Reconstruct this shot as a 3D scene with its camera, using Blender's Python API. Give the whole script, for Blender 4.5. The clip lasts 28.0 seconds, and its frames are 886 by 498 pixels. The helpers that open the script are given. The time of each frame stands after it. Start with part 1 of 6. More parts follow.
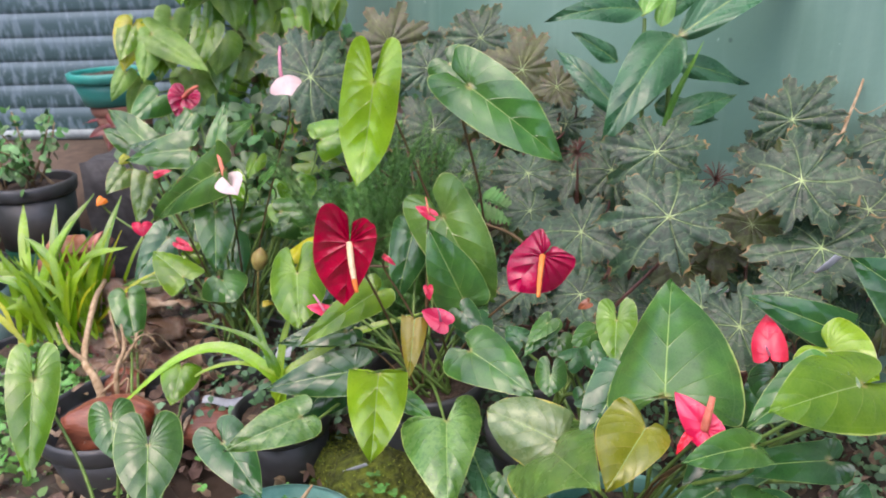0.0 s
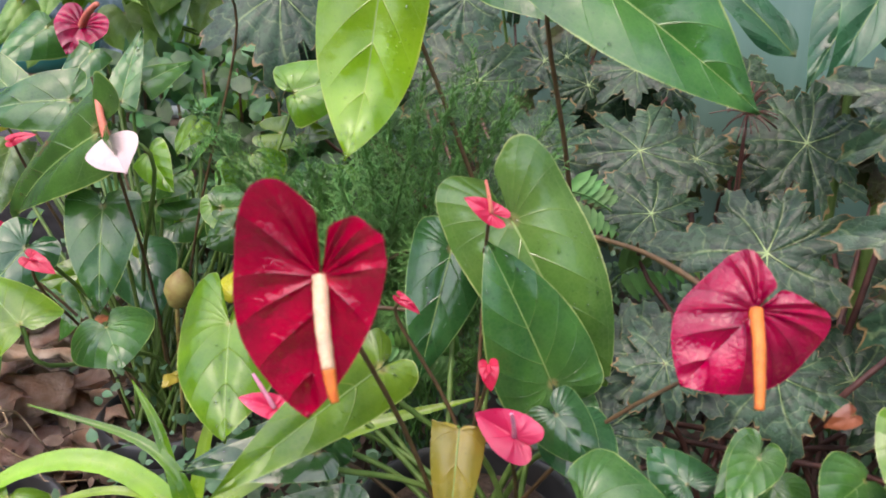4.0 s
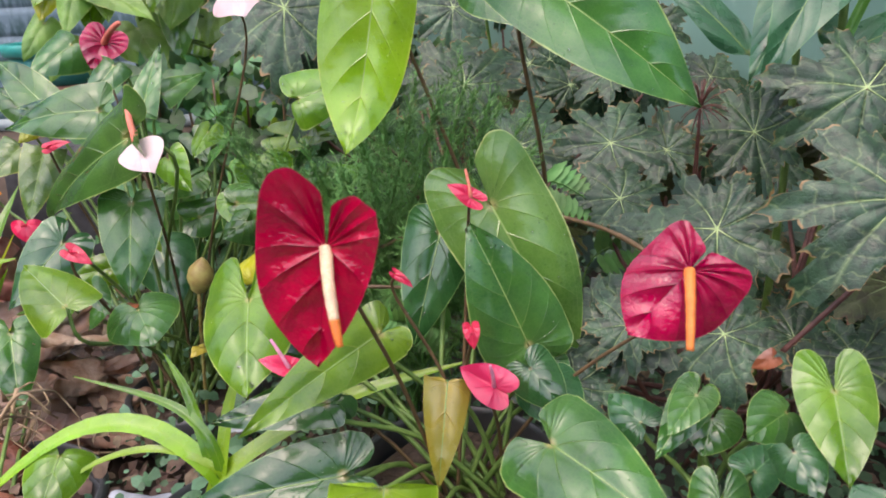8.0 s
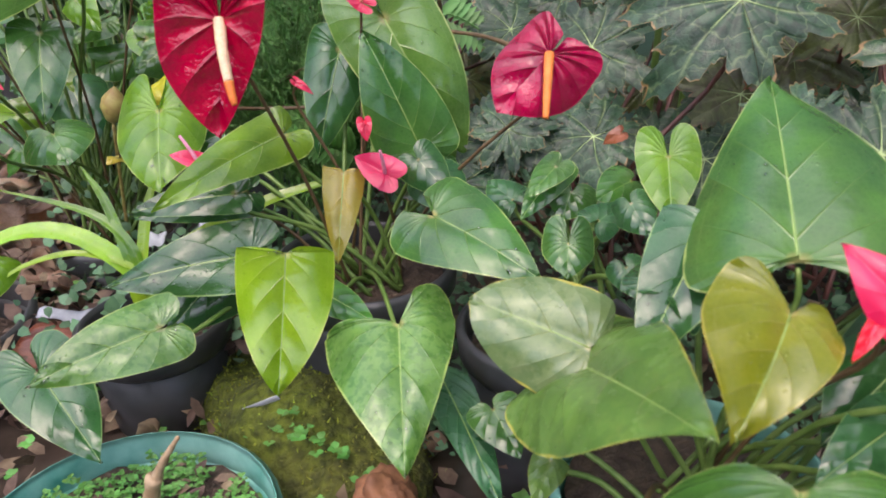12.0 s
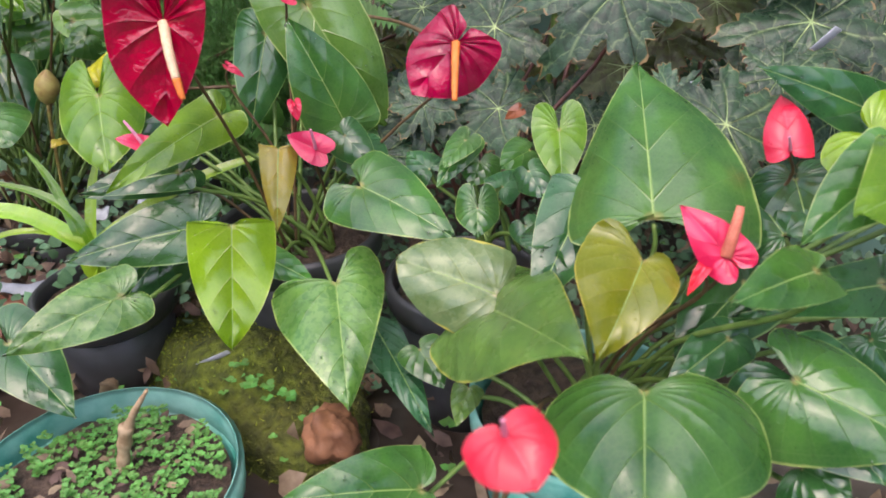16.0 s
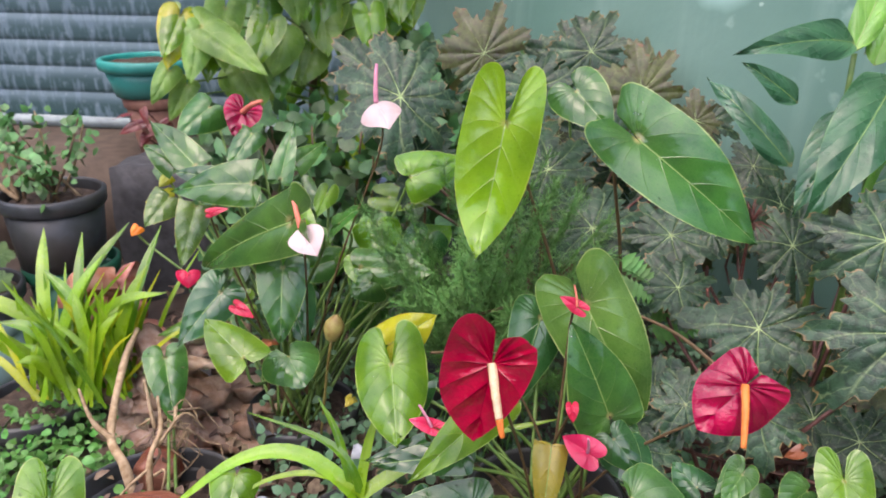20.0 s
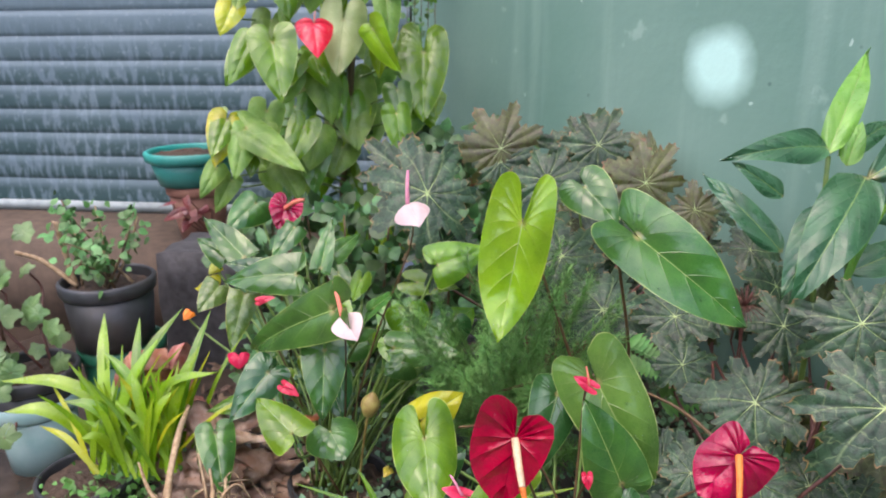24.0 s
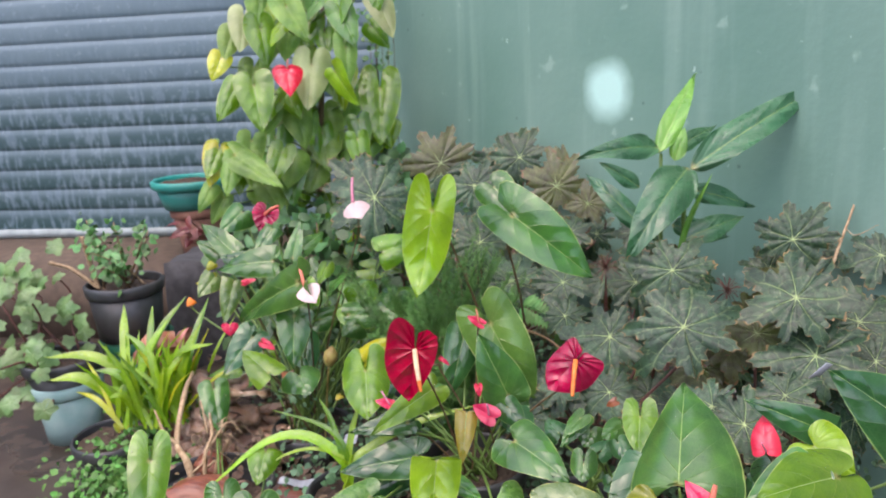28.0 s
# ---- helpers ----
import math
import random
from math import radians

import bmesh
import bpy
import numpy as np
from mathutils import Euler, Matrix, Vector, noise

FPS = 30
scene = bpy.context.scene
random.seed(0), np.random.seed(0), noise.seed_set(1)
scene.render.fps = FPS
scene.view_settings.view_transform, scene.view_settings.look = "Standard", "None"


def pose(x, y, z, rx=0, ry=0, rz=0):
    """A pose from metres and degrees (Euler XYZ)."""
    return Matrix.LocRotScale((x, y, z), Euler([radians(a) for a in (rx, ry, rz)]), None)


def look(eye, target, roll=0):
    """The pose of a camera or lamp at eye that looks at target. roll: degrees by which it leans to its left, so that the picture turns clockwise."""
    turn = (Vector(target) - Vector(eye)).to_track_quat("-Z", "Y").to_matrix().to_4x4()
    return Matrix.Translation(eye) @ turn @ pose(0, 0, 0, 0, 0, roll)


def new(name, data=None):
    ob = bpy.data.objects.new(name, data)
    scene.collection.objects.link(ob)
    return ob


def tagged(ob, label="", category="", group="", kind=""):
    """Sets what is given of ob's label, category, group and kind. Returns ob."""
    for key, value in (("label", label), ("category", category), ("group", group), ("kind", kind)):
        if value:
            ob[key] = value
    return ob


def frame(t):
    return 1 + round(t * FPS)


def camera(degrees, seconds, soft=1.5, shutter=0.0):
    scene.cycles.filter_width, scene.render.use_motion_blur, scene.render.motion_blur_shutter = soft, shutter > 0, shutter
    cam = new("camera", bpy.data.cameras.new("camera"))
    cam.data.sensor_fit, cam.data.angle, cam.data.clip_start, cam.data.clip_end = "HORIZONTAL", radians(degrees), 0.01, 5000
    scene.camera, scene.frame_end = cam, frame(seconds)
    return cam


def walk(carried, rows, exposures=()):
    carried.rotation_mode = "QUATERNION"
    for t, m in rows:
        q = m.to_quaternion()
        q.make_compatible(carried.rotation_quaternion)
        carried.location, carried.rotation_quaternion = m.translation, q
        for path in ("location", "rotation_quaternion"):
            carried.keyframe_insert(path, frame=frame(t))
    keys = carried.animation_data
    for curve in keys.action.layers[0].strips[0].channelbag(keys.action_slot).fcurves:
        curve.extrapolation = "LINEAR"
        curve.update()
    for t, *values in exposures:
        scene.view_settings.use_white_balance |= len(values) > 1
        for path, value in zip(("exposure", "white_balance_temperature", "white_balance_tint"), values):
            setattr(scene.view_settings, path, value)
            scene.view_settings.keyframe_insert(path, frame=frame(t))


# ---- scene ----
cam = camera(62.4, 28.0, 1.8)
cam.data.dof.use_dof, cam.data.dof.focus_distance, cam.data.dof.aperture_fstop = True, 0.72, 10.0
PATH = [
    (0, (0.316, -0.688, 1.331), (0.13, 1.176, 0.629), -2.1),
    (0.5, (0.223, -0.572, 1.368), (-0.065, 1.292, 0.701), -1.9),
    (1, (0.177, -0.414, 1.356), (-0.16, 1.443, 0.696), -1.6),
    (1.5, (0.172, -0.301, 1.298), (-0.178, 1.552, 0.632), -1.2),
    (2, (0.176, -0.237, 1.231), (-0.155, 1.614, 0.548), -0.7),
    (2.5, (0.193, -0.226, 1.198), (-0.092, 1.629, 0.509), -0.8),
    (3, (0.21, -0.225, 1.188), (-0.032, 1.638, 0.503), -0.8),
    (3.5, (0.219, -0.225, 1.184), (0.011, 1.645, 0.505), -0.8),
    (4, (0.222, -0.225, 1.176), (0.029, 1.646, 0.493), -1.1),
    (4.5, (0.216, -0.222, 1.165), (0.026, 1.643, 0.468), -1.5),
    (6.5, (0.233, -0.275, 1.173), (0.036, 1.584, 0.461), -2.0),
    (7, (0.234, -0.29, 1.179), (0.031, 1.572, 0.478), -2.3),
    (7.5, (0.241, -0.296, 1.178), (0.037, 1.57, 0.488), -2.5),
    (8, (0.243, -0.305, 1.187), (0.037, 1.566, 0.511), -2.6),
    (8.5, (0.25, -0.318, 1.192), (0.043, 1.559, 0.531), -2.5),
    (9, (0.253, -0.331, 1.196), (0.046, 1.547, 0.539), -2.5),
    (9.5, (0.256, -0.342, 1.194), (0.061, 1.535, 0.533), -2.5),
    (10, (0.264, -0.362, 1.173), (0.093, 1.509, 0.486), -2.3),
    (10.5, (0.275, -0.369, 1.157), (0.14, 1.486, 0.42), -2.2),
    (11, (0.281, -0.383, 1.139), (0.181, 1.452, 0.349), -1.9),
    (11.5, (0.282, -0.394, 1.134), (0.212, 1.421, 0.297), -1.6),
    (12, (0.283, -0.401, 1.121), (0.243, 1.388, 0.228), -1.6),
    (12.5, (0.287, -0.409, 1.107), (0.278, 1.353, 0.161), -1.6),
    (13, (0.294, -0.415, 1.094), (0.32, 1.311, 0.083), -2.0),
    (13.5, (0.301, -0.421, 1.094), (0.366, 1.275, 0.036), -2.3),
    (15.5, (0.293, -0.463, 1.149), (0.478, 1.235, 0.109), -1.1),
    (16, (0.28, -0.475, 1.173), (0.445, 1.239, 0.156), -0.8),
    (16.5, (0.258, -0.491, 1.192), (0.385, 1.25, 0.215), -0.6),
    (17, (0.246, -0.497, 1.221), (0.333, 1.266, 0.28), -0.5),
    (17.5, (0.243, -0.493, 1.254), (0.279, 1.296, 0.361), -0.5),
    (18, (0.234, -0.496, 1.278), (0.225, 1.312, 0.424), -0.3),
    (18.5, (0.223, -0.501, 1.3), (0.163, 1.321, 0.476), -0.0),
    (19, (0.21, -0.493, 1.316), (0.094, 1.339, 0.522), 0.4),
    (19.5, (0.18, -0.47, 1.334), (0.006, 1.366, 0.559), 0.5),
    (20, (0.15, -0.437, 1.36), (-0.067, 1.405, 0.613), 0.7),
    (20.5, (0.14, -0.418, 1.376), (-0.101, 1.432, 0.655), 0.8),
    (21, (0.137, -0.406, 1.391), (-0.116, 1.455, 0.704), 0.8),
    (21.5, (0.133, -0.404, 1.401), (-0.125, 1.468, 0.745), 0.7),
    (23.5, (0.142, -0.503, 1.427), (-0.131, 1.395, 0.857), -0.4),
    (24, (0.151, -0.532, 1.422), (-0.121, 1.364, 0.847), -0.5),
    (24.5, (0.154, -0.549, 1.414), (-0.122, 1.342, 0.822), -0.6),
    (25, (0.167, -0.573, 1.418), (-0.121, 1.309, 0.805), -0.9),
    (25.5, (0.19, -0.608, 1.412), (-0.119, 1.265, 0.782), -1.2),
    (26, (0.214, -0.649, 1.416), (-0.114, 1.22, 0.786), -1.6),
    (26.5, (0.252, -0.705, 1.418), (-0.084, 1.17, 0.808), -2.0),
    (27, (0.279, -0.772, 1.426), (-0.049, 1.117, 0.854), -2.3),
    (27.5, (0.301, -0.812, 1.435), (-0.005, 1.092, 0.905), -2.5),
    (28, (0.315, -0.85, 1.432), (0.033, 1.067, 0.94), -2.7),
]
walk(cam, [(t, look(eye, target, roll)) for t, eye, target, roll in PATH], [(0, 1.36, 6600, 20), (28, 1.36, 6600, 20)])

# ---- light ----
world = bpy.data.worlds.new("overcast_sky")
scene.world = world
world.use_nodes = True
wn = world.node_tree
sky = wn.nodes.new("ShaderNodeTexSky")
sky.sky_type = "NISHITA"
sky.sun_disc = False
sky.sun_elevation = radians(66)
sky.sun_rotation = radians(207)
sky.air_density, sky.dust_density, sky.ozone_density = 1.0, 3.0, 1.0
wn.links.new(sky.outputs[0], wn.nodes["Background"].inputs[0])
wn.nodes["Background"].inputs[1].default_value = 0.15
sun = new("sun", bpy.data.lights.new("sun", "SUN"))
sun.data.energy, sun.data.angle, sun.data.color = 1.0, radians(100), (1.0, 0.97, 0.93)
sun.matrix_world = look((-0.5, -0.75, 2.0), (0, 0, 0))

# ---- materials ----
def mat(name):
    m = bpy.data.materials.new(name)
    m.use_nodes = True
    nt = m.node_tree
    return m, nt, nt.nodes["Principled BSDF"]


def node(nt, kind, **kw):
    n = nt.nodes.new(kind)
    for k, v in kw.items():
        n.inputs[k].default_value = v
    return n


def ramp(nt, fac, stops):
    n = nt.nodes.new("ShaderNodeValToRGB")
    while len(n.color_ramp.elements) < len(stops):
        n.color_ramp.elements.new(0.5)
    for e, (p, c) in zip(n.color_ramp.elements, stops):
        e.position, e.color = p, (*c, 1) if len(c) == 3 else c
    nt.links.new(fac, n.inputs[0])
    return n.outputs[0]


def mix(nt, fac, a, b, blend="MIX"):
    n = nt.nodes.new("ShaderNodeMix")
    n.data_type, n.blend_type = "RGBA", blend
    for sock, v in ((n.inputs[0], fac), (n.inputs[6], a), (n.inputs[7], b)):
        if isinstance(v, bpy.types.NodeSocket):
            nt.links.new(v, sock)
        else:
            sock.default_value = (*v, 1) if isinstance(v, tuple) else v
    return n.outputs[2]


def calc(nt, op, a, b=0.0, clamp=False):
    n = nt.nodes.new("ShaderNodeMath")
    n.operation, n.use_clamp = op, clamp
    for sock, v in zip(n.inputs, (a, b)):
        if isinstance(v, bpy.types.NodeSocket):
            nt.links.new(v, sock)
        else:
            sock.default_value = v
    return n.outputs[0]


def tex(nt, kind, scale, coords, **kw):
    n = nt.nodes.new(kind)
    n.inputs["Scale"].default_value = scale
    for k, v in kw.items():
        n.inputs[k].default_value = v
    nt.links.new(coords, n.inputs["Vector"])
    return n.outputs[0]


def bump(nt, bsdf, height, strength=0.3, distance=0.001):
    n = node(nt, "ShaderNodeBump", Strength=strength, Distance=distance)
    nt.links.new(height, n.inputs["Height"])
    nt.links.new(n.outputs[0], bsdf.inputs["Normal"])


def rgb(h):
    return tuple((int(h[i:i + 2], 16) / 255) ** 2.2 for i in (0, 2, 4))


def leaf_material(name, colour, dark, vein, veins=7, rough=0.3, glow=0.22, spots=0.0, spot_colour=(0.02, 0.06, 0.01), edge=None, quilt=1.1, drops=0.5, coat=0.0, vein_strength=0.42, worn_edge=0.1, gloss=0.72, netted=0.03, hub=0.03, relief=0.002, spot_hub=(0.55, 0.42, 0.18), cells=260, net_strength=0.05, vein_width=1.0, spot_scale=120, side_veins=0.0, rungs=0.8, lumpy=0.5, flecks=0.4):
    """A living leaf: veins along its UV rays, mottling, a thin pale edge, soft translucency and rain drops."""
    m, nt, b = mat(name)
    uv = nt.nodes.new("ShaderNodeUVMap").outputs[0]
    sep = nt.nodes.new("ShaderNodeSeparateXYZ")
    nt.links.new(uv, sep.inputs[0])
    q, r = sep.outputs[0], sep.outputs[1]
    ob = nt.nodes.new("ShaderNodeTexCoord").outputs["Object"]
    info = nt.nodes.new("ShaderNodeObjectInfo").outputs["Random"]
    broad = tex(nt, "ShaderNodeTexNoise", 28, ob, Detail=3)
    fine = tex(nt, "ShaderNodeTexNoise", 260, ob, Detail=4)
    base = mix(nt, ramp(nt, broad, [(0.35, (0, 0, 0)), (0.68, (1, 1, 1))]), dark, colour)
    base = mix(nt, calc(nt, "MULTIPLY", fine, 0.25), base, tuple(min(1, c * 1.5) for c in colour))
    hsv = node(nt, "ShaderNodeHueSaturation")
    nt.links.new(base, hsv.inputs["Color"])
    patch = ramp(nt, tex(nt, "ShaderNodeTexNoise", 15, ob, Detail=2), [(0.3, (0.62, 0.62, 0.62)), (0.7, (1.0, 1.0, 1.0))])
    nt.links.new(calc(nt, "MULTIPLY", calc(nt, "ADD", calc(nt, "MULTIPLY", info, 0.35), 0.98), patch), hsv.inputs["Value"])
    nt.links.new(calc(nt, "ADD", calc(nt, "MULTIPLY", info, 0.02), 0.49), hsv.inputs["Hue"])
    base = hsv.outputs[0]
    fleck = ramp(nt, tex(nt, "ShaderNodeTexVoronoi", 170, ob, Randomness=1.0), [(0.09, (1, 1, 1)), (0.16, (0, 0, 0))])
    base = mix(nt, calc(nt, "MULTIPLY", fleck, flecks), base, tuple(c * 0.35 for c in dark))
    # side veins curve towards the tip and fade before the edge; a fine vein runs along the margin
    bent = calc(nt, "ADD", q, calc(nt, "MULTIPLY", calc(nt, "MULTIPLY", r, r), -0.03))
    wav = calc(nt, "ABSOLUTE", calc(nt, "SUBTRACT", calc(nt, "FRACT", calc(nt, "MULTIPLY", bent, float(veins))), 0.5))
    wide = calc(nt, "SUBTRACT", 0.042 * vein_width, calc(nt, "MULTIPLY", r, 0.026 * vein_width))
    side = calc(nt, "MULTIPLY", calc(nt, "SUBTRACT", 1.0, calc(nt, "DIVIDE", wav, wide), True), calc(nt, "SUBTRACT", 1.05, r, True))
    mid = calc(nt, "SUBTRACT", 1.0, calc(nt, "DIVIDE", r, hub), True)
    hem = calc(nt, "SUBTRACT", 1.0, calc(nt, "DIVIDE", calc(nt, "ABSOLUTE", calc(nt, "SUBTRACT", r, 0.87)), 0.012), True)
    far = nt.nodes.new("ShaderNodeSeparateXYZ")
    hubmap = nt.nodes.new("ShaderNodeUVMap")
    hubmap.uv_map = "Hub"
    nt.links.new(hubmap.outputs[0], far.inputs[0])
    near = far.outputs[0]
    if hub < 0.1:
        base = mix(nt, calc(nt, "MULTIPLY", calc(nt, "POWER", near, 4.0), 0.15), base, vein)
        base = mix(nt, calc(nt, "MULTIPLY", calc(nt, "MULTIPLY", calc(nt, "SUBTRACT", near, 0.95, True), 20.0), 0.8), base, spot_hub)
        side = calc(nt, "MULTIPLY", side, calc(nt, "ADD", 0.45, calc(nt, "MULTIPLY", near, 0.75)))
    line = calc(nt, "MAXIMUM", calc(nt, "MAXIMUM", calc(nt, "MULTIPLY", side, vein_strength), calc(nt, "MULTIPLY", hem, 0.08)), calc(nt, "MULTIPLY", mid, 0.6))
    cell = nt.nodes.new("ShaderNodeTexVoronoi")
    cell.feature = "DISTANCE_TO_EDGE"
    cell.inputs["Scale"].default_value = cells
    nt.links.new(ob, cell.inputs["Vector"])
    net = ramp(nt, cell.outputs[0], [(0.0, (0, 0, 0)), (0.16, (1, 1, 1))])
    base = mix(nt, calc(nt, "MULTIPLY", calc(nt, "SUBTRACT", 1.0, net), net_strength), base, vein)
    if side_veins:
        away = calc(nt, "MULTIPLY", wav, r)
        bent_r = calc(nt, "ADD", calc(nt, "SUBTRACT", r, calc(nt, "MULTIPLY", away, 0.9)), calc(nt, "MULTIPLY", broad, 0.35))
        rank = calc(nt, "FRACT", calc(nt, "MULTIPLY", bent_r, side_veins))
        twig = calc(nt, "ABSOLUTE", calc(nt, "SUBTRACT", rank, 0.5))
        line = calc(nt, "MAXIMUM", line, calc(nt, "MULTIPLY", calc(nt, "SUBTRACT", 1.0, calc(nt, "DIVIDE", twig, 0.07), True), 0.2))
    base = mix(nt, line, base, vein)
    if spots:
        mot = ramp(nt, tex(nt, "ShaderNodeTexNoise", spot_scale, ob, Detail=3, Distortion=0.6), [(0.5, (0, 0, 0)), (0.58, (1, 1, 1))])
        base = mix(nt, calc(nt, "MULTIPLY", mot, spots), base, spot_colour)
    if edge:
        worn = calc(nt, "ADD", r, calc(nt, "MULTIPLY", calc(nt, "SUBTRACT", broad, 0.5), worn_edge))
        base = mix(nt, calc(nt, "MULTIPLY", ramp(nt, worn, [(0.975, (0, 0, 0)), (0.995, (1, 1, 1))]), 0.7), base, edge)
    nt.links.new(base, b.inputs["Base Color"])
    damp = ramp(nt, tex(nt, "ShaderNodeTexNoise", 50, ob, Detail=4), [(0.35, (rough * 0.6,) * 3), (0.65, (rough * 1.35,) * 3)])
    nt.links.new(damp, b.inputs["Roughness"])
    b.inputs["Specular IOR Level"].default_value = gloss
    b.inputs["Coat Weight"].default_value = coat
    b.inputs["Coat Roughness"].default_value = 0.06
    # relief: pillows between the veins, sunken veins, drops
    pil = calc(nt, "MULTIPLY", calc(nt, "SMOOTH_MIN", calc(nt, "MULTIPLY", wav, 2.0), 0.6), calc(nt, "SUBTRACT", 1.0, calc(nt, "MULTIPLY", r, 0.6)))
    if hub < 0.05:
        pil = calc(nt, "MULTIPLY", pil, calc(nt, "MULTIPLY", calc(nt, "SUBTRACT", 1.0, near), 2.2, True))
    drop = ramp(nt, tex(nt, "ShaderNodeTexVoronoi", 240, ob, Randomness=1.0), [(0.0, (1, 1, 1)), (0.22, (0, 0, 0))])
    where = ramp(nt, tex(nt, "ShaderNodeTexNoise", 40, ob), [(0.52, (0, 0, 0)), (0.6, (1, 1, 1))])
    h = calc(nt, "ADD", calc(nt, "MULTIPLY", pil, quilt), calc(nt, "MULTIPLY", calc(nt, "MULTIPLY", drop, where), drops))
    h = calc(nt, "ADD", h, calc(nt, "MULTIPLY", net, netted))
    h = calc(nt, "ADD", h, calc(nt, "MULTIPLY", tex(nt, "ShaderNodeTexNoise", 95, ob, Detail=1), lumpy))
    if side_veins:
        h = calc(nt, "ADD", h, calc(nt, "MULTIPLY", calc(nt, "SMOOTH_MIN", calc(nt, "MULTIPLY", twig, 2.0), 0.6), rungs))
    h = calc(nt, "SUBTRACT", h, calc(nt, "MULTIPLY", side, 0.7))
    bump(nt, b, h, 0.55, relief)
    tr = nt.nodes.new("ShaderNodeBsdfTranslucent")
    nt.links.new(mix(nt, 0.5, base, tuple(min(1, c * 1.6) for c in colour)), tr.inputs[0])
    sh = nt.nodes.new("ShaderNodeMixShader")
    sh.inputs[0].default_value = glow
    nt.links.new(b.outputs[0], sh.inputs[1])
    nt.links.new(tr.outputs[0], sh.inputs[2])
    nt.links.new(sh.outputs[0], nt.nodes["Material Output"].inputs[0])
    return m


LIME = leaf_material("lime_leaf", rgb("86aa22"), rgb("6a9216"), rgb("c5cf6a"), 13, 0.17, 0.3, edge=rgb("c0cc5c"), vein_width=0.9)
GREEN = leaf_material("green_leaf", rgb("447230"), rgb("2c562c"), rgb("90ae60"), 13, 0.18, 0.2, edge=rgb("b0c470"), vein_width=0.9)
DEEP = leaf_material("deep_green_leaf", rgb("335e32"), rgb("204626"), rgb("6a925a"), 13, 0.18, 0.15, edge=rgb("90b068"), vein_width=0.9)
MINT = leaf_material("mint_green_leaf", rgb("5c8a3c"), rgb("427030"), rgb("acc274"), 13, 0.18, 0.22, edge=rgb("c0d084"), vein_width=0.9)
FRESH = leaf_material("fresh_green_leaf", rgb("648e1e"), rgb("44701c"), rgb("b0c25c"), 13, 0.18, 0.28, edge=rgb("c0d074"), vein_width=0.9)
VINE = leaf_material("climber_leaf", rgb("84a84c"), rgb("56803a"), rgb("bccc84"), 13, 0.34, 0.3, edge=rgb("c4cc80"), vein_width=0.9, gloss=0.42)
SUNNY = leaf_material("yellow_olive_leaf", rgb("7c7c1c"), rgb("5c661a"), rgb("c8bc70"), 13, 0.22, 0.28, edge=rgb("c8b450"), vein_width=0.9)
YELLOW = leaf_material("yellowing_leaf", rgb("b8b828"), rgb("95a824"), rgb("d8cf62"), 13, 0.26, 0.3, edge=rgb("c8a030"), vein_width=0.9)
OLIVE = leaf_material("olive_leaf", rgb("60803a"), rgb("4a6a34"), rgb("a0b064"), 13, 0.26, 0.2, 0.35, rgb("44622e"), edge=rgb("c4bc58"), vein_width=0.9)
MOTTLED = leaf_material("mottled_leaf", rgb("5a883c"), rgb("447034"), rgb("9cb868"), 13, 0.24, 0.2, 0.5, rgb("2c5a20"), edge=rgb("b0c468"), spot_scale=180, vein_width=0.9)
MOTTLEPALE = leaf_material("pale_mottled_leaf", rgb("7e9062"), rgb("587444"), rgb("b8bc84"), 13, 0.28, 0.2, 0.5, rgb("4c6a40"), edge=rgb("d0c04c"), worn_edge=0.3, vein_width=0.9)
BRONZE = leaf_material("bronze_young_leaf", rgb("a08a3a"), rgb("7f7c2c"), rgb("b8a050"), 8, 0.25, 0.3, edge=rgb("8a5a24"))
PALE = leaf_material("pale_veined_leaf", rgb("a8b078"), rgb("8a9a5e"), rgb("dcd8a8"), 8, 0.45, 0.25)
CRIMSON = leaf_material("crimson_spathe", rgb("ac0642"), rgb("7c0432"), rgb("480220"), 9, 0.13, 0.08, quilt=3.0, drops=0.05, edge=rgb("b8144e"), gloss=0.6, netted=0.1, relief=0.003, spot_hub=rgb("7a022c"), net_strength=0.1, vein_strength=0.6, vein_width=2.4, side_veins=5.0, rungs=0.15, lumpy=1.2, flecks=0.0)
ROSE = leaf_material("rose_spathe", rgb("e22a4e"), rgb("cc1c3e"), rgb("e04060"), 5, 0.35, 0.22, quilt=0.5, drops=0.1, netted=0.0, spot_hub=rgb("e03a58"), flecks=0.0)
PINKRED = leaf_material("pink_red_spathe", rgb("dc1c48"), rgb("c01038"), rgb("e84868"), 5, 0.28, 0.2, quilt=0.6, drops=0.1, netted=0.0, spot_hub=rgb("dc1c48"), flecks=0.0)
WHITE = leaf_material("white_spathe", rgb("dcc0be"), rgb("d4b0b2"), rgb("e0ccc6"), 5, 0.4, 0.25, quilt=0.4, drops=0.1, netted=0.0, spot_hub=rgb("ecd8d4"), flecks=0.0)
STAR = leaf_material("begonia_leaf", rgb("3a543c"), rgb("1e3426"), rgb("b0c484"), 8, 0.34, 0.1, 0.5, rgb("142218"), edge=rgb("96744a"), quilt=0.6, drops=0.5, vein_strength=0.62, vein_width=1.5, worn_edge=0.2, hub=0.1, netted=0.1, gloss=0.38, side_veins=5.0, rungs=0.5, net_strength=0.02)
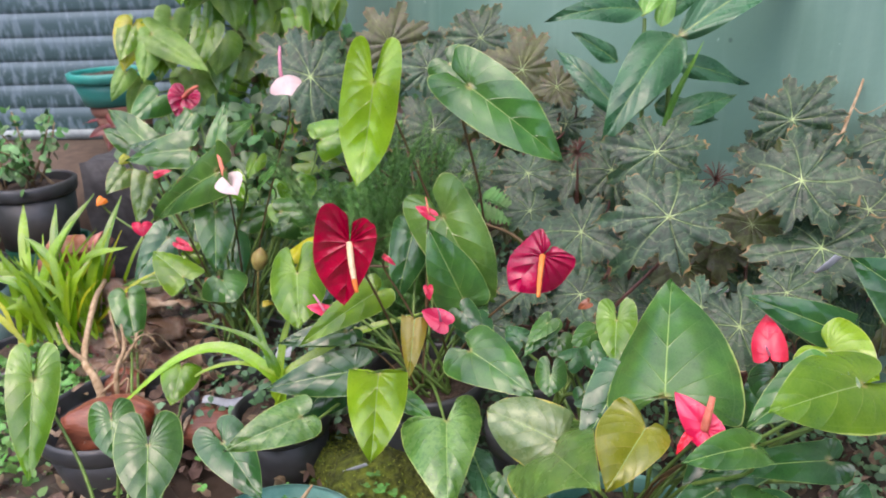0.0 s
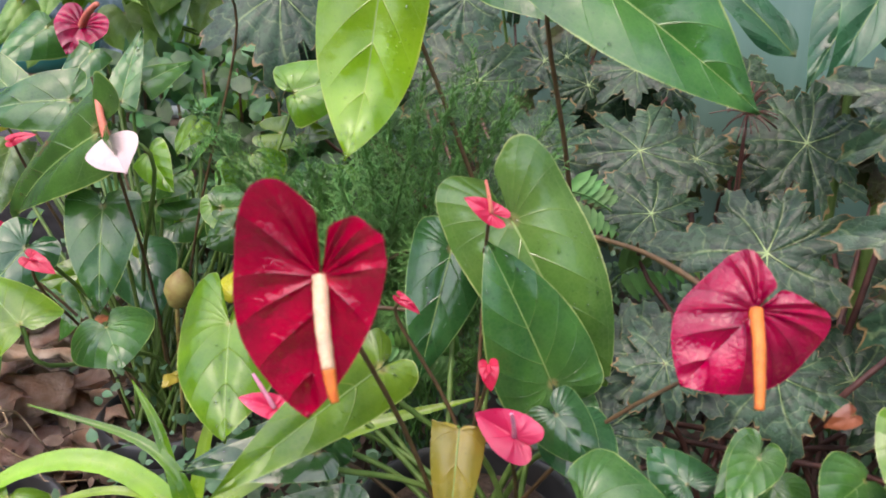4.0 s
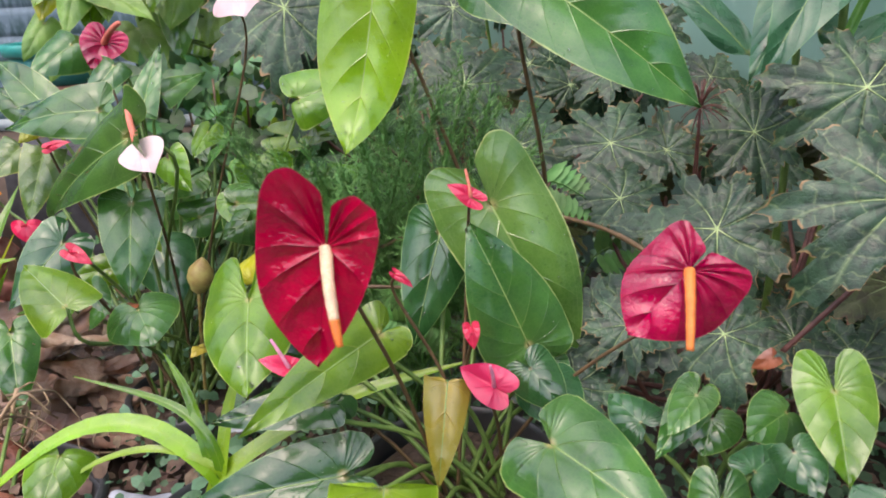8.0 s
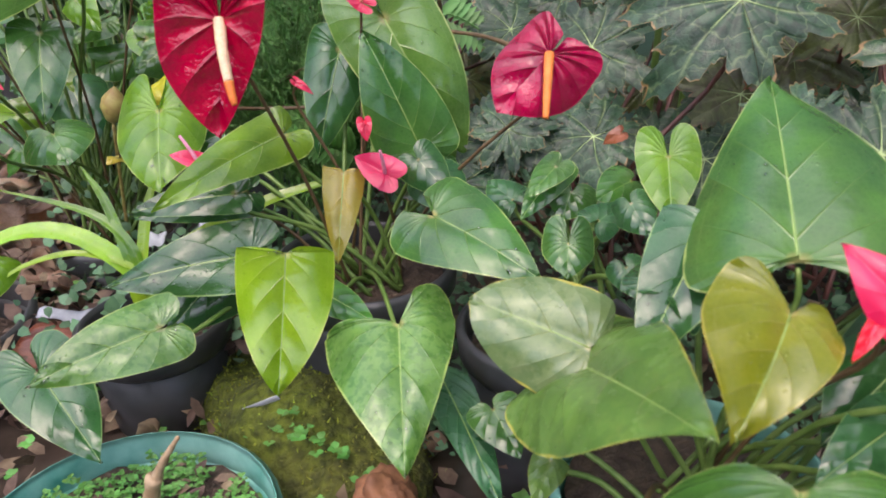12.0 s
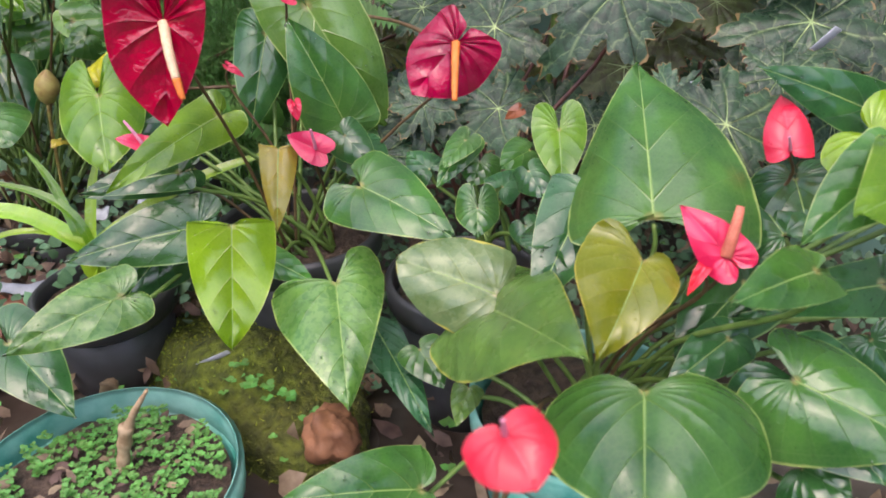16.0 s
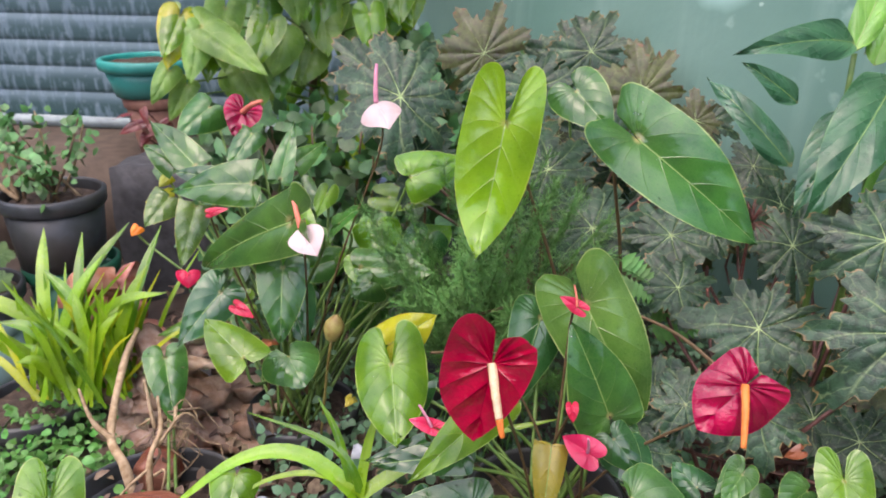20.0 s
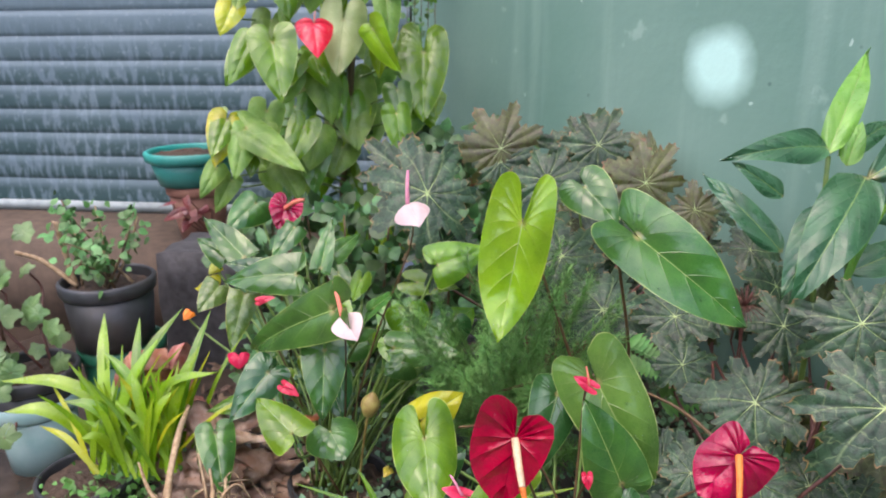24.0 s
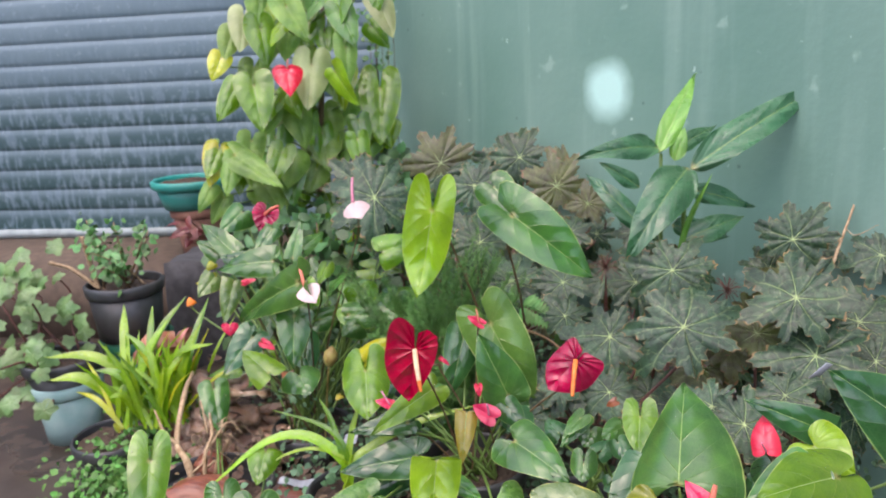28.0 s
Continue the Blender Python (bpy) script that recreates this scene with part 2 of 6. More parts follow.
BROWNSTAR = leaf_material("brown_begonia_leaf", rgb("545c30"), rgb("343c22"), rgb("8c9460"), 8, 0.42, 0.1, 0.5, rgb("3a2a22"), edge=rgb("7a4632"), quilt=0.6, vein_strength=0.4, vein_width=1.5, worn_edge=0.3, hub=0.07, netted=0.1, gloss=0.45, side_veins=5.0, rungs=0.25)
LANCE = leaf_material("canna_leaf", rgb("3c6e4a"), rgb("2a583c"), rgb("80aa78"), 16, 0.33, 0.18, edge=rgb("5c8a50"))
LANCELIME = leaf_material("canna_young_leaf", rgb("78ac48"), rgb("5a9638"), rgb("a8c470"), 14, 0.33, 0.28)
STRAP = leaf_material("strap_leaf", rgb("8cb426"), rgb("6f9a1c"), rgb("b8c850"), 10, 0.32, 0.3)
SMALL = leaf_material("small_leaf", rgb("78985c"), rgb("567c46"), rgb("8aa870"), 5, 0.45, 0.25)


def plain_material(name, a, b2, scale=60, rough=0.5, metal=0.0, bumps=0.4, dist=0.002, detail=6, spread=(0.35, 0.65), stain=None, varied=0.0, wet=None, stretch=None):
    m, nt, b = mat(name)
    ob = nt.nodes.new("ShaderNodeTexCoord").outputs["Object"]
    if stretch:
        mp = nt.nodes.new("ShaderNodeMapping")
        mp.inputs["Scale"].default_value = stretch
        nt.links.new(ob, mp.inputs[0])
        ob = mp.outputs[0]
    n1 = tex(nt, "ShaderNodeTexNoise", scale, ob, Detail=detail)
    n2 = tex(nt, "ShaderNodeTexNoise", scale / 9, ob, Detail=3)
    c = mix(nt, ramp(nt, n1, [(spread[0], (0, 0, 0)), (spread[1], (1, 1, 1))]), a, b2)
    c = mix(nt, calc(nt, "MULTIPLY", ramp(nt, n2, [(0.4, (0, 0, 0)), (0.7, (1, 1, 1))]), 0.6), c, stain or tuple(x * 0.5 for x in a))
    if varied:
        info = nt.nodes.new("ShaderNodeObjectInfo").outputs["Random"]
        isl = nt.nodes.new("ShaderNodeNewGeometry").outputs["Random Per Island"]
        hsv = node(nt, "ShaderNodeHueSaturation")
        nt.links.new(c, hsv.inputs["Color"])
        v = calc(nt, "FRACT", calc(nt, "ADD", info, isl))
        nt.links.new(calc(nt, "ADD", calc(nt, "MULTIPLY", v, varied), 1 - varied / 2), hsv.inputs["Value"])
        nt.links.new(calc(nt, "ADD", calc(nt, "MULTIPLY", v, varied * 0.06), 0.5 - varied * 0.03), hsv.inputs["Hue"])
        c = hsv.outputs[0]
    nt.links.new(c, b.inputs["Base Color"])
    if wet:
        nt.links.new(ramp(nt, n2, [(0.42, (wet,) * 3), (0.6, (rough,) * 3)]), b.inputs["Roughness"])
    else:
        b.inputs["Roughness"].default_value = rough
    b.inputs["Metallic"].default_value = metal
    bump(nt, b, n1, bumps, dist)
    return m


STEM = plain_material("green_stem", rgb("5a7a38"), rgb("76904a"), 90, 0.45)
BROWNSTEM = plain_material("brown_stem", rgb("54422e"), rgb("6c563a"), 120, 0.5)
REDSTEM = plain_material("red_stem", rgb("5a3a34"), rgb("744a40"), 120, 0.5)
SPX_BUMP = dict(scale=900, rough=0.55, bumps=0.8, dist=0.0012)
CREAM = plain_material("cream_spadix", rgb("ecd0b0"), rgb("e8b888"), **SPX_BUMP)
ORANGE = plain_material("orange_spadix", rgb("e88c34"), rgb("ec7444"), **SPX_BUMP)
SALMON = plain_material("salmon_spadix", rgb("d8705c"), rgb("e08a70"), **SPX_BUMP)
PINKSPX = plain_material("pink_spadix", rgb("d880a8"), rgb("e8a0a8"), **SPX_BUMP)
SPADIX_TIP = plain_material("orange_spadix_tip", rgb("e88a30"), rgb("e86a3c"), **SPX_BUMP)
SOIL = plain_material("dark_soil", rgb("3c3028"), rgb("58493c"), 90, 0.9, bumps=1.0, dist=0.01)
MOSS = plain_material("moss", rgb("6a7426"), rgb("424a1c"), 110, 0.95, bumps=1.0, dist=0.012, stain=rgb("3a3020"))
MOSSTUFT = plain_material("moss_tuft", rgb("a4ae3a"), rgb("6e7a26"), 60, 0.9, varied=0.8, stain=rgb("5a4a24"))
WET = plain_material("wet_ground", rgb("3c342e"), rgb("50463e"), 22, 0.55, bumps=0.25, dist=0.004, wet=0.12)
BLACKPOT = plain_material("black_plastic", rgb("303336"), rgb("3e4246"), 40, 0.4, bumps=0.15, stain=rgb("4a443c"))
TEALPOT = plain_material("teal_plastic", rgb("1f8a80"), rgb("2a9a8e"), 30, 0.4, bumps=0.1, stain=rgb("4a7a70"))
JADEPOT = plain_material("jade_plastic", rgb("3f9080"), rgb("72b4a4"), 45, 0.45, bumps=0.35, stain=rgb("a4c4b8"))
GREENPOT = plain_material("green_plastic", rgb("1f5a44"), rgb("2a6a50"), 40, 0.45, bumps=0.2)
TUB = plain_material("pale_teal_plastic", rgb("8fb4b0"), rgb("a4c0bc"), 25, 0.4, bumps=0.15, stain=rgb("6a8a86"))
CLAY = plain_material("brown_clay", rgb("8a6454"), rgb("755044"), 50, 0.8, bumps=0.4, stain=rgb("58443a"))
DRY = plain_material("dry_leaf", rgb("7a6654"), rgb("554236"), 90, 0.7, bumps=0.6, varied=0.9)
BARK = plain_material("pale_twig", rgb("b8a080"), rgb("8a7050"), 120, 0.8, bumps=0.6)
HUSK = plain_material("coconut_husk", rgb("e0cab8"), rgb("c09c82"), 70, 0.8, bumps=1.0, dist=0.006, stain=rgb("c49c80"), varied=0.4)
STONE = plain_material("grey_stone", rgb("4a4a4c"), rgb("38383a"), 40, 0.85, bumps=0.8, dist=0.006)
BROWNSTONE = plain_material("brown_stone", rgb("946648"), rgb("6a4632"), 60, 0.7, bumps=0.8, dist=0.004)
FERN = plain_material("fern_green", rgb("6a9a4c"), rgb("4c7c3c"), 80, 0.6, varied=0.5)
THICKET = plain_material("shrub_green", rgb("4c7440"), rgb("365a34"), 80, 0.5, varied=0.9)
UNDER = plain_material("undergrowth_green", rgb("5c805a"), rgb("456848"), 80, 0.55, varied=0.7)
CLOVER = plain_material("clover_green", rgb("5f9444"), rgb("4a7c36"), 80, 0.5, varied=0.5)
REDLEAF = leaf_material("dark_red_leaf", rgb("7a3034"), rgb("5a2a28"), rgb("9a5048"), 6, 0.4, 0.2)
ORANGEPETAL = plain_material("orange_petal", rgb("e08a20"), rgb("d86a1c"), 80, 0.5)
ORANGELEAF = leaf_material("orange_dead_leaf", rgb("9a5a30"), rgb("70402a"), rgb("8a5434"), 5, 0.5, 0.2)
TINY = plain_material("tiny_leaf_green", rgb("5c8a4c"), rgb("44703a"), 80, 0.5, varied=0.6)
BUDSKIN = plain_material("bud_skin", rgb("a8a25a"), rgb("8a7444"), 120, 0.55, stain=rgb("7a5a34"))
TAG = plain_material("white_plastic_tag", rgb("b4b8c0"), rgb("989ca4"), 80, 0.5)
PLINTH = plain_material("brown_concrete", rgb("54483e"), rgb("66574a"), 30, 0.85, stain=rgb("403830"))


def wall_material():
    m, nt, b = mat("green_painted_plaster")
    ob = nt.nodes.new("ShaderNodeTexCoord").outputs["Object"]
    mp = nt.nodes.new("ShaderNodeMapping")
    mp.inputs["Scale"].default_value = (9.0, 9.0, 0.7)
    nt.links.new(ob, mp.inputs[0])
    streak = tex(nt, "ShaderNodeTexNoise", 1.4, mp.outputs[0], Detail=5)
    patch = tex(nt, "ShaderNodeTexNoise", 2.2, ob, Detail=4)
    fine = tex(nt, "ShaderNodeTexNoise", 55, ob, Detail=8)
    c = mix(nt, ramp(nt, patch, [(0.35, (0, 0, 0)), (0.7, (1, 1, 1))]), rgb("688c7e"), rgb("7c9c8e"))
    c = mix(nt, calc(nt, "MULTIPLY", ramp(nt, streak, [(0.55, (0, 0, 0)), (0.78, (1, 1, 1))]), 0.26), c, rgb("b4d0c4"))
    flake = ramp(nt, tex(nt, "ShaderNodeTexNoise", 14, ob, Detail=6), [(0.66, (0, 0, 0)), (0.72, (1, 1, 1))])
    c = mix(nt, calc(nt, "MULTIPLY", flake, 0.4), c, rgb("a8c4b8"))
    chip = ramp(nt, tex(nt, "ShaderNodeTexNoise", 26, ob, Detail=2), [(0.735, (0, 0, 0)), (0.76, (1, 1, 1))])
    c = mix(nt, calc(nt, "MULTIPLY", chip, 0.6), c, rgb("c4dcd2"))
    speck = ramp(nt, tex(nt, "ShaderNodeTexVoronoi", 11, ob, Randomness=1.0), [(0.035, (1, 1, 1)), (0.06, (0, 0, 0))])
    c = mix(nt, calc(nt, "MULTIPLY", speck, 0.55), c, rgb("3c5450"))
    # a pale round patch with a soft, uneven edge
    dist = nt.nodes.new("ShaderNodeVectorMath")
    dist.operation = "DISTANCE"
    dist.inputs[1].default_value = (0.455, 0.893, 1.357)
    nt.links.new(ob, dist.inputs[0])
    warp = calc(nt, "ADD", dist.outputs["Value"], calc(nt, "MULTIPLY", calc(nt, "SUBTRACT", tex(nt, "ShaderNodeTexNoise", 16, ob, Detail=2), 0.5), 0.03))
    c = mix(nt, ramp(nt, warp, [(0.04, (1, 1, 1)), (0.082, (0, 0, 0))]), c, rgb("b8e2d6"))
    nt.links.new(c, b.inputs["Base Color"])
    b.inputs["Roughness"].default_value = 0.45
    bump(nt, b, fine, 0.3, 0.003)
    return m


def shutter_material():
    m, nt, b = mat("blue_grey_shutter_paint")
    ob = nt.nodes.new("ShaderNodeNewGeometry").outputs["Position"]
    sep = nt.nodes.new("ShaderNodeSeparateXYZ")
    nt.links.new(ob, sep.inputs[0])
    mp = nt.nodes.new("ShaderNodeMapping")
    mp.inputs["Scale"].default_value = (40.0, 1.0, 11.0)
    nt.links.new(ob, mp.inputs[0])
    blot = tex(nt, "ShaderNodeTexNoise", 1.3, mp.outputs[0], Detail=4)
    haze = tex(nt, "ShaderNodeTexNoise", 5, ob, Detail=3)
    low = ramp(nt, calc(nt, "SUBTRACT", sep.outputs[2], 0.8), [(0.0, (0.9, 0.9, 0.9)), (0.5, (0.7, 0.7, 0.7)), (0.66, (0.15, 0.15, 0.15)), (1.0, (0.05, 0.05, 0.05))])
    c = mix(nt, haze, rgb("5a6f7a"), rgb("748890"))
    gen = nt.nodes.new("ShaderNodeSeparateXYZ")
    nt.links.new(nt.nodes.new("ShaderNodeTexCoord").outputs["Generated"], gen.inputs[0])
    foot = ramp(nt, gen.outputs[2], [(0.0, (1, 1, 1)), (0.5, (0.9, 0.9, 0.9)), (0.75, (0.35, 0.35, 0.35))])
    c = mix(nt, calc(nt, "MULTIPLY", calc(nt, "MULTIPLY", ramp(nt, blot, [(0.41, (0, 0, 0)), (0.5, (1, 1, 1))]), low), foot), c, rgb("264644"))
    c = mix(nt, calc(nt, "MULTIPLY", ramp(nt, tex(nt, "ShaderNodeTexNoise", 60, ob, Detail=3), [(0.6, (0, 0, 0)), (0.7, (1, 1, 1))]), 0.25), c, rgb("a0b0b8"))
    nt.links.new(c, b.inputs["Base Color"])
    b.inputs["Roughness"].default_value = 0.5
    bump(nt, b, blot, 0.15, 0.002)
    return m


WALL, SHUTTER = wall_material(), shutter_material()
WATERDROP, _nt, _b = mat("rain_water")
_b.inputs["Transmission Weight"].default_value = 1.0
_b.inputs["Roughness"].default_value = 0.02
_b.inputs["IOR"].default_value = 1.33


# ---- builders ----
def mesh_of(bm, material, name):
    me = bpy.data.meshes.new(name)
    bm.normal_update()
    bm.to_mesh(me)
    bm.free()
    for p in me.polygons:
        p.use_smooth = True
    me.materials.append(material)
    return me


def origin(ob):
    return ob.location if ob.parent is None else origin(ob.parent)


def part(name, bm, material, parent, label=""):
    """Links a bmesh in world coordinates as one mesh under a thing or a part."""
    bm.transform(Matrix.Translation(-origin(parent)))
    ob = new(name, mesh_of(bm, material, name))
    ob.parent = parent
    return tagged(ob, label)


def thing(name, place, label, category, group="", kind=""):
    ob = new(name)
    ob.location = place
    ob.empty_display_size = 0.05
    return tagged(ob, label, category, group, kind)


def solid(name, bm, material, label="", category="", group="", kind="", place=(0, 0, 0)):
    """One mesh that is a thing or a piece of the setting by itself."""
    bm.transform(Matrix.Translation(-Vector(place)))
    ob = new(name, mesh_of(bm, material, name))
    ob.location = place
    return tagged(ob, label, category, group, kind)


def spline(points, n):
    """Catmull-Rom through the points."""
    pts = [Vector(p) for p in points]
    pts = [pts[0] * 2 - pts[1]] + pts + [pts[-1] * 2 - pts[-2]]
    out = []
    k = len(pts) - 3
    for i in range(n + 1):
        u = i / n * k
        j = min(int(u), k - 1)
        u -= j
        a, b, c, d = pts[j:j + 4]
        out.append(0.5 * (2 * b + (c - a) * u + (2 * a - 5 * b + 4 * c - d) * u * u + (3 * b - a - 3 * c + d) * u ** 3))
    return out


def tube(bm, points, r0, r1=None, n=12, sides=6, lumps=0.0):
    """A tapered round stem through the points."""
    r1 = r0 if r1 is None else r1
    path = spline(points, n)
    rings = []
    for i, p in enumerate(path):
        d = (path[min(i + 1, n)] - path[max(i - 1, 0)]).normalized()
        a = d.cross(Vector((0.31, 0.87, 0.2))).normalized()
        b = d.cross(a)
        r = r0 + (r1 - r0) * i / n
        r *= 1 + lumps * random.uniform(-1, 1)
        rings.append([bm.verts.new(p + (a * math.cos(t) + b * math.sin(t)) * r) for t in [2 * math.pi * s / sides for s in range(sides)]])
    for a, b in zip(rings, rings[1:]):
        for s in range(sides):
            bm.faces.new((a[s], a[(s + 1) % sides], b[(s + 1) % sides], b[s]))
    bm.faces.new(rings[0][::-1])
    bm.faces.new(rings[-1])
    return bm


HEART, LANCET, ROUND, OVATE = "heart", "lancet", "round", "ovate"


def outline(shape, w, lobe, gap, lean=0.48, widest=-0.05, full=0.5):
    """Half the edge of a blade, from its stalk over the lobe to the tip. lean: where the lobe's top lies across the half;
    widest: where along the midrib the half is broadest; full: 0 for straight sides towards the tip, 1 for round ones."""
    if shape == HEART:
        g = gap * w
        inner = g * 0.75 + w * 0.03
        edge = [(0, 0), (g * 0.6 + w * 0.03, -lobe * 0.42), (inner, -lobe * 0.74), (max(inner, w * (lean - 0.2)), -lobe * 0.96), (w * max(lean, (inner / w) + 0.18), -lobe * 1.05), (w * (lean + (1 - lean) * 0.5), -lobe * 0.96), (w * (lean + (1 - lean) * 0.8), min(widest, 0) * 0.4 - lobe * 0.7), (w * 0.97, min(widest, 0) * 0.7 - lobe * 0.33), (w, widest)]
        for u in (0.22, 0.42, 0.6, 0.76, 0.89, 0.97):
            edge.append((w * (1 - u ** (1.3 + 1.4 * full)) * (1 if u < 0.9 else 0.85), widest + (1 - widest) * u))
        return edge + [(0, 1)]
    if shape == OVATE:
        g = gap * w
        return [(0, 0), (g * 0.8 + w * 0.03, -lobe * 0.48), (w * 0.14 + g * 0.55, -lobe * 0.88), (w * 0.45, -lobe * 1.06), (w * 0.82, -lobe * 0.8), (w, 0.0), (w * 0.97, 0.24), (w * 0.8, 0.52), (w * 0.5, 0.78), (w * 0.13, 0.95), (0, 1)]
    if shape == ROUND:
        g = gap * w
        return [(0, 0), (g * 0.9 + w * 0.02, -lobe * 0.5), (w * 0.2 + g * 0.5, -lobe * 0.92), (w * 0.5, -lobe * 1.04), (w * 0.86, -lobe * 0.74), (w * 1.0, 0.02), (w * 0.98, 0.3), (w * 0.84, 0.6), (w * 0.5, 0.86), (w * 0.14, 0.975), (0, 1)]
    return [(0, 0), (w * 0.5, 0.06), (w * 0.9, 0.19), (w, 0.35), (w * 0.8, 0.6), (w * 0.4, 0.82), (w * 0.08, 0.96), (0, 1)]


def blade_mesh(J, T, width, N, lobe=0.25, gap=0.12, arch=0.04, fold=0.06, wave=0.032, shape=HEART, nq=None, nr=None, quilt=0.0035, veins=13, lift=0.05, belly=0.10, curl=1.0, sides_by=(1.0, 1.0), lobes=None, lean=0.48, widest=None, full=0.5, tip_up=0.0, folds=None, hub_quilt=0.2):
    """A leaf blade from its stalk J to its tip T, facing along N."""
    J, T, N = Vector(J), Vector(T), Vector(N)
    length = (T - J).length
    Y = (T - J).normalized()
    N = (N - Y * N.dot(Y)).normalized()
    X = Y.cross(N)
    nq = nq or (64 if length > 0.05 else 26)
    nr = nr or (8 if length > 0.05 else 5)
    lobes = lobes or (lobe, lobe)
    widest = widest or (-0.05, -0.05)
    full = full if isinstance(full, tuple) else (full, full)
    rims = [spline([(x, y, 0) for x, y in outline(shape, width / 2 / length, lobes[h], gap, lean, widest[h], full[h])], nq) for h in (0, 1)]
    slant = 2.2 if shape == LANCET else 1.05
    ph = random.uniform(0, 6.28)
    amp = random.uniform(0.6, 1.3)
    tilts = (fold + random.uniform(-0.06, 0.22), fold + random.uniform(-0.06, 0.22))
    tilts = folds or tilts
    roll_down = random.uniform(0.1, 0.7) * curl
    nod = random.uniform(0.0, 0.5) * curl
    bm = bmesh.new()
    uvl = bm.loops.layers.uv.new("UVMap")
    uvd = bm.loops.layers.uv.new("Hub")
    sides = []
    for s in (1, -1):
        grid = []
        for i in range(nq + 1):
            o = rims[0 if s > 0 else 1][i]
            p = i / nq
            y0 = min(max(0.0, o.y - slant * o.x), 1.0)
            row = []
            for k in range(nr + 1):
                r = k / nr
                x = o.x * r * (sides_by[0] if s > 0 else sides_by[1])
                y = y0 + (o.y - y0) * r
                z = (tilts[0] if s > 0 else tilts[1]) * x + arch * 4 * max(y, 0) * (1 - y) - roll_down * x * x * 2 - nod * x * max(0, y - 0.5)
                z += lift * max(0, -y) * r + tip_up * max(0, y - 0.5) ** 2 * 2
                z += wave * amp * r * r * math.sin(p * 13 + ph + (0 if s > 0 else 1.9))
                z -= quilt * math.cos(2 * math.pi * (veins * p - 0.24 * r * r)) * math.sin(math.pi * min(1, r * 1.1)) * (1 - 0.5 * p) * (hub_quilt + (1 - hub_quilt) * min(1, y0 * 5))
                z += belly * math.sin(math.pi * min(1.0, r * 1.08)) * o.x * 0.9
                if shape != LANCET and p < 0.3:
                    z += 0.16 * (0.3 - p) * r * lobe
                row.append(bm.verts.new(J + (X * (x * s) + Y * y + N * z) * length))
            grid.append(row)
        sides.append((s, grid))
    for s, grid in sides:
        for i in range(nq):
            for k in range(nr):
                quad = [(i, k), (i, k + 1), (i + 1, k + 1), (i + 1, k)]
                if s > 0:
                    quad = quad[::-1]
                fc = bm.faces.new([grid[a][b] for a, b in quad])
                for lp, (a, b) in zip(fc.loops, quad):
                    lp[uvl].uv = (a / nq, b / nr)
                    lp[uvd].uv = (max(0.0, 1 - (lp.vert.co - J).length / length), 0.5)
    bmesh.ops.remove_doubles(bm, verts=bm.verts, dist=length * 0.0008)
    return bm, J, T, X, Y, N, length


def midrib(J, T, N, arch, length, r):
    pts = []
    for i in range(7):
        u = i / 6
        p = Vector(J).lerp(Vector(T), u) + Vector(N) * (arch * 4 * u * (1 - u) * length + r * 0.1)
        pts.append(p)
    return tube(bmesh.new(), pts, r, r * 0.25, 10, 6)


RIBS = {}


def foot_of(plant, root, J):
    if root:
        return Vector(root)
    if plant.name.startswith("climbing"):
        return Vector((-0.31, 1.13, max(0.8, J[2] - 0.07)))
    return plant.location + Vector((random.uniform(-.03, .03), random.uniform(-.03, .03), 0))



def water_drops(ob, plant, count):
    """Rain drops lying on a blade: small flattened domes."""
    bm = bmesh.new()
    me = ob.data
    centre = random.choice(me.polygons).center.copy()
    near = [p for p in me.polygons if (p.center - centre).length < 0.035]
    for k in range(count):
        p = random.choice(near if k % 3 else me.polygons)
        v = [me.vertices[i].co for i in p.vertices]
        at_ = v[0].lerp(v[1], random.random()).lerp(v[2].lerp(v[-1], random.random()), random.random()) + origin(plant)
        r = random.uniform(0.0006, 0.0017)
        n = p.normal if p.normal.y < 0.3 else -p.normal
        sidev = n.orthogonal().normalized()
        other = n.cross(sidev)
        rings = [[bm.verts.new(at_ + (sidev * math.cos(a) + other * math.sin(a)) * r * q + n * r * h) for a in [j * math.pi / 3.5 for j in range(7)]] for q, h in ((1.0, -0.1), (0.9, 0.3), (0.5, 0.55))]
        for lo, hi in zip(rings, rings[1:]):
            for j in range(7):
                bm.faces.new((lo[j], lo[(j + 1) % 7], hi[(j + 1) % 7], hi[j]))
        bm.faces.new(rings[-1])
    tagged(part("dew", bm, WATERDROP, ob), "clear rain drops", kind="stuff")


def leaf(plant, J, T, width, N, material, stalk=True, root=None, rib=None, stem=None, **kw):
    """A leaf of a plant: blade, raised midrib and the stalk down to the plant's foot."""
    bm, J, T, X, Y, N, length = blade_mesh(J, T, width, N, **kw)
    ob = part("leaf", bm, material, plant)
    if length > 0.05:
        if material.name not in RIBS:
            RIBS[material.name] = plain_material(material.name + "_rib", rgb("90ac60"), rgb("7c9c52"), 200, 0.4)
        part("midrib", midrib(J, T, N, kw.get("arch", 0.04), length, 0.0004 + length * 0.0019), rib or RIBS[material.name], ob)
    if length > 0.085 and plant.name[:8] != "climbing":
        water_drops(ob, plant, 30)
    if stalk:
        foot = foot_of(plant, root, J)
        a = J - N * 0.004
        out = (-Y * 0.3 - N * 0.6 + Vector((0, 0, -0.5))).normalized()
        d = (a - foot).length
        pts = [a, a + out * d * 0.12, foot.lerp(a, 0.5) + Vector((0, 0.02, d * 0.02)), foot]
        part("leaf_stalk", tube(bmesh.new(), pts, 0.0016, 0.0026, 14, 6), stem or STEM, plant)
    return ob


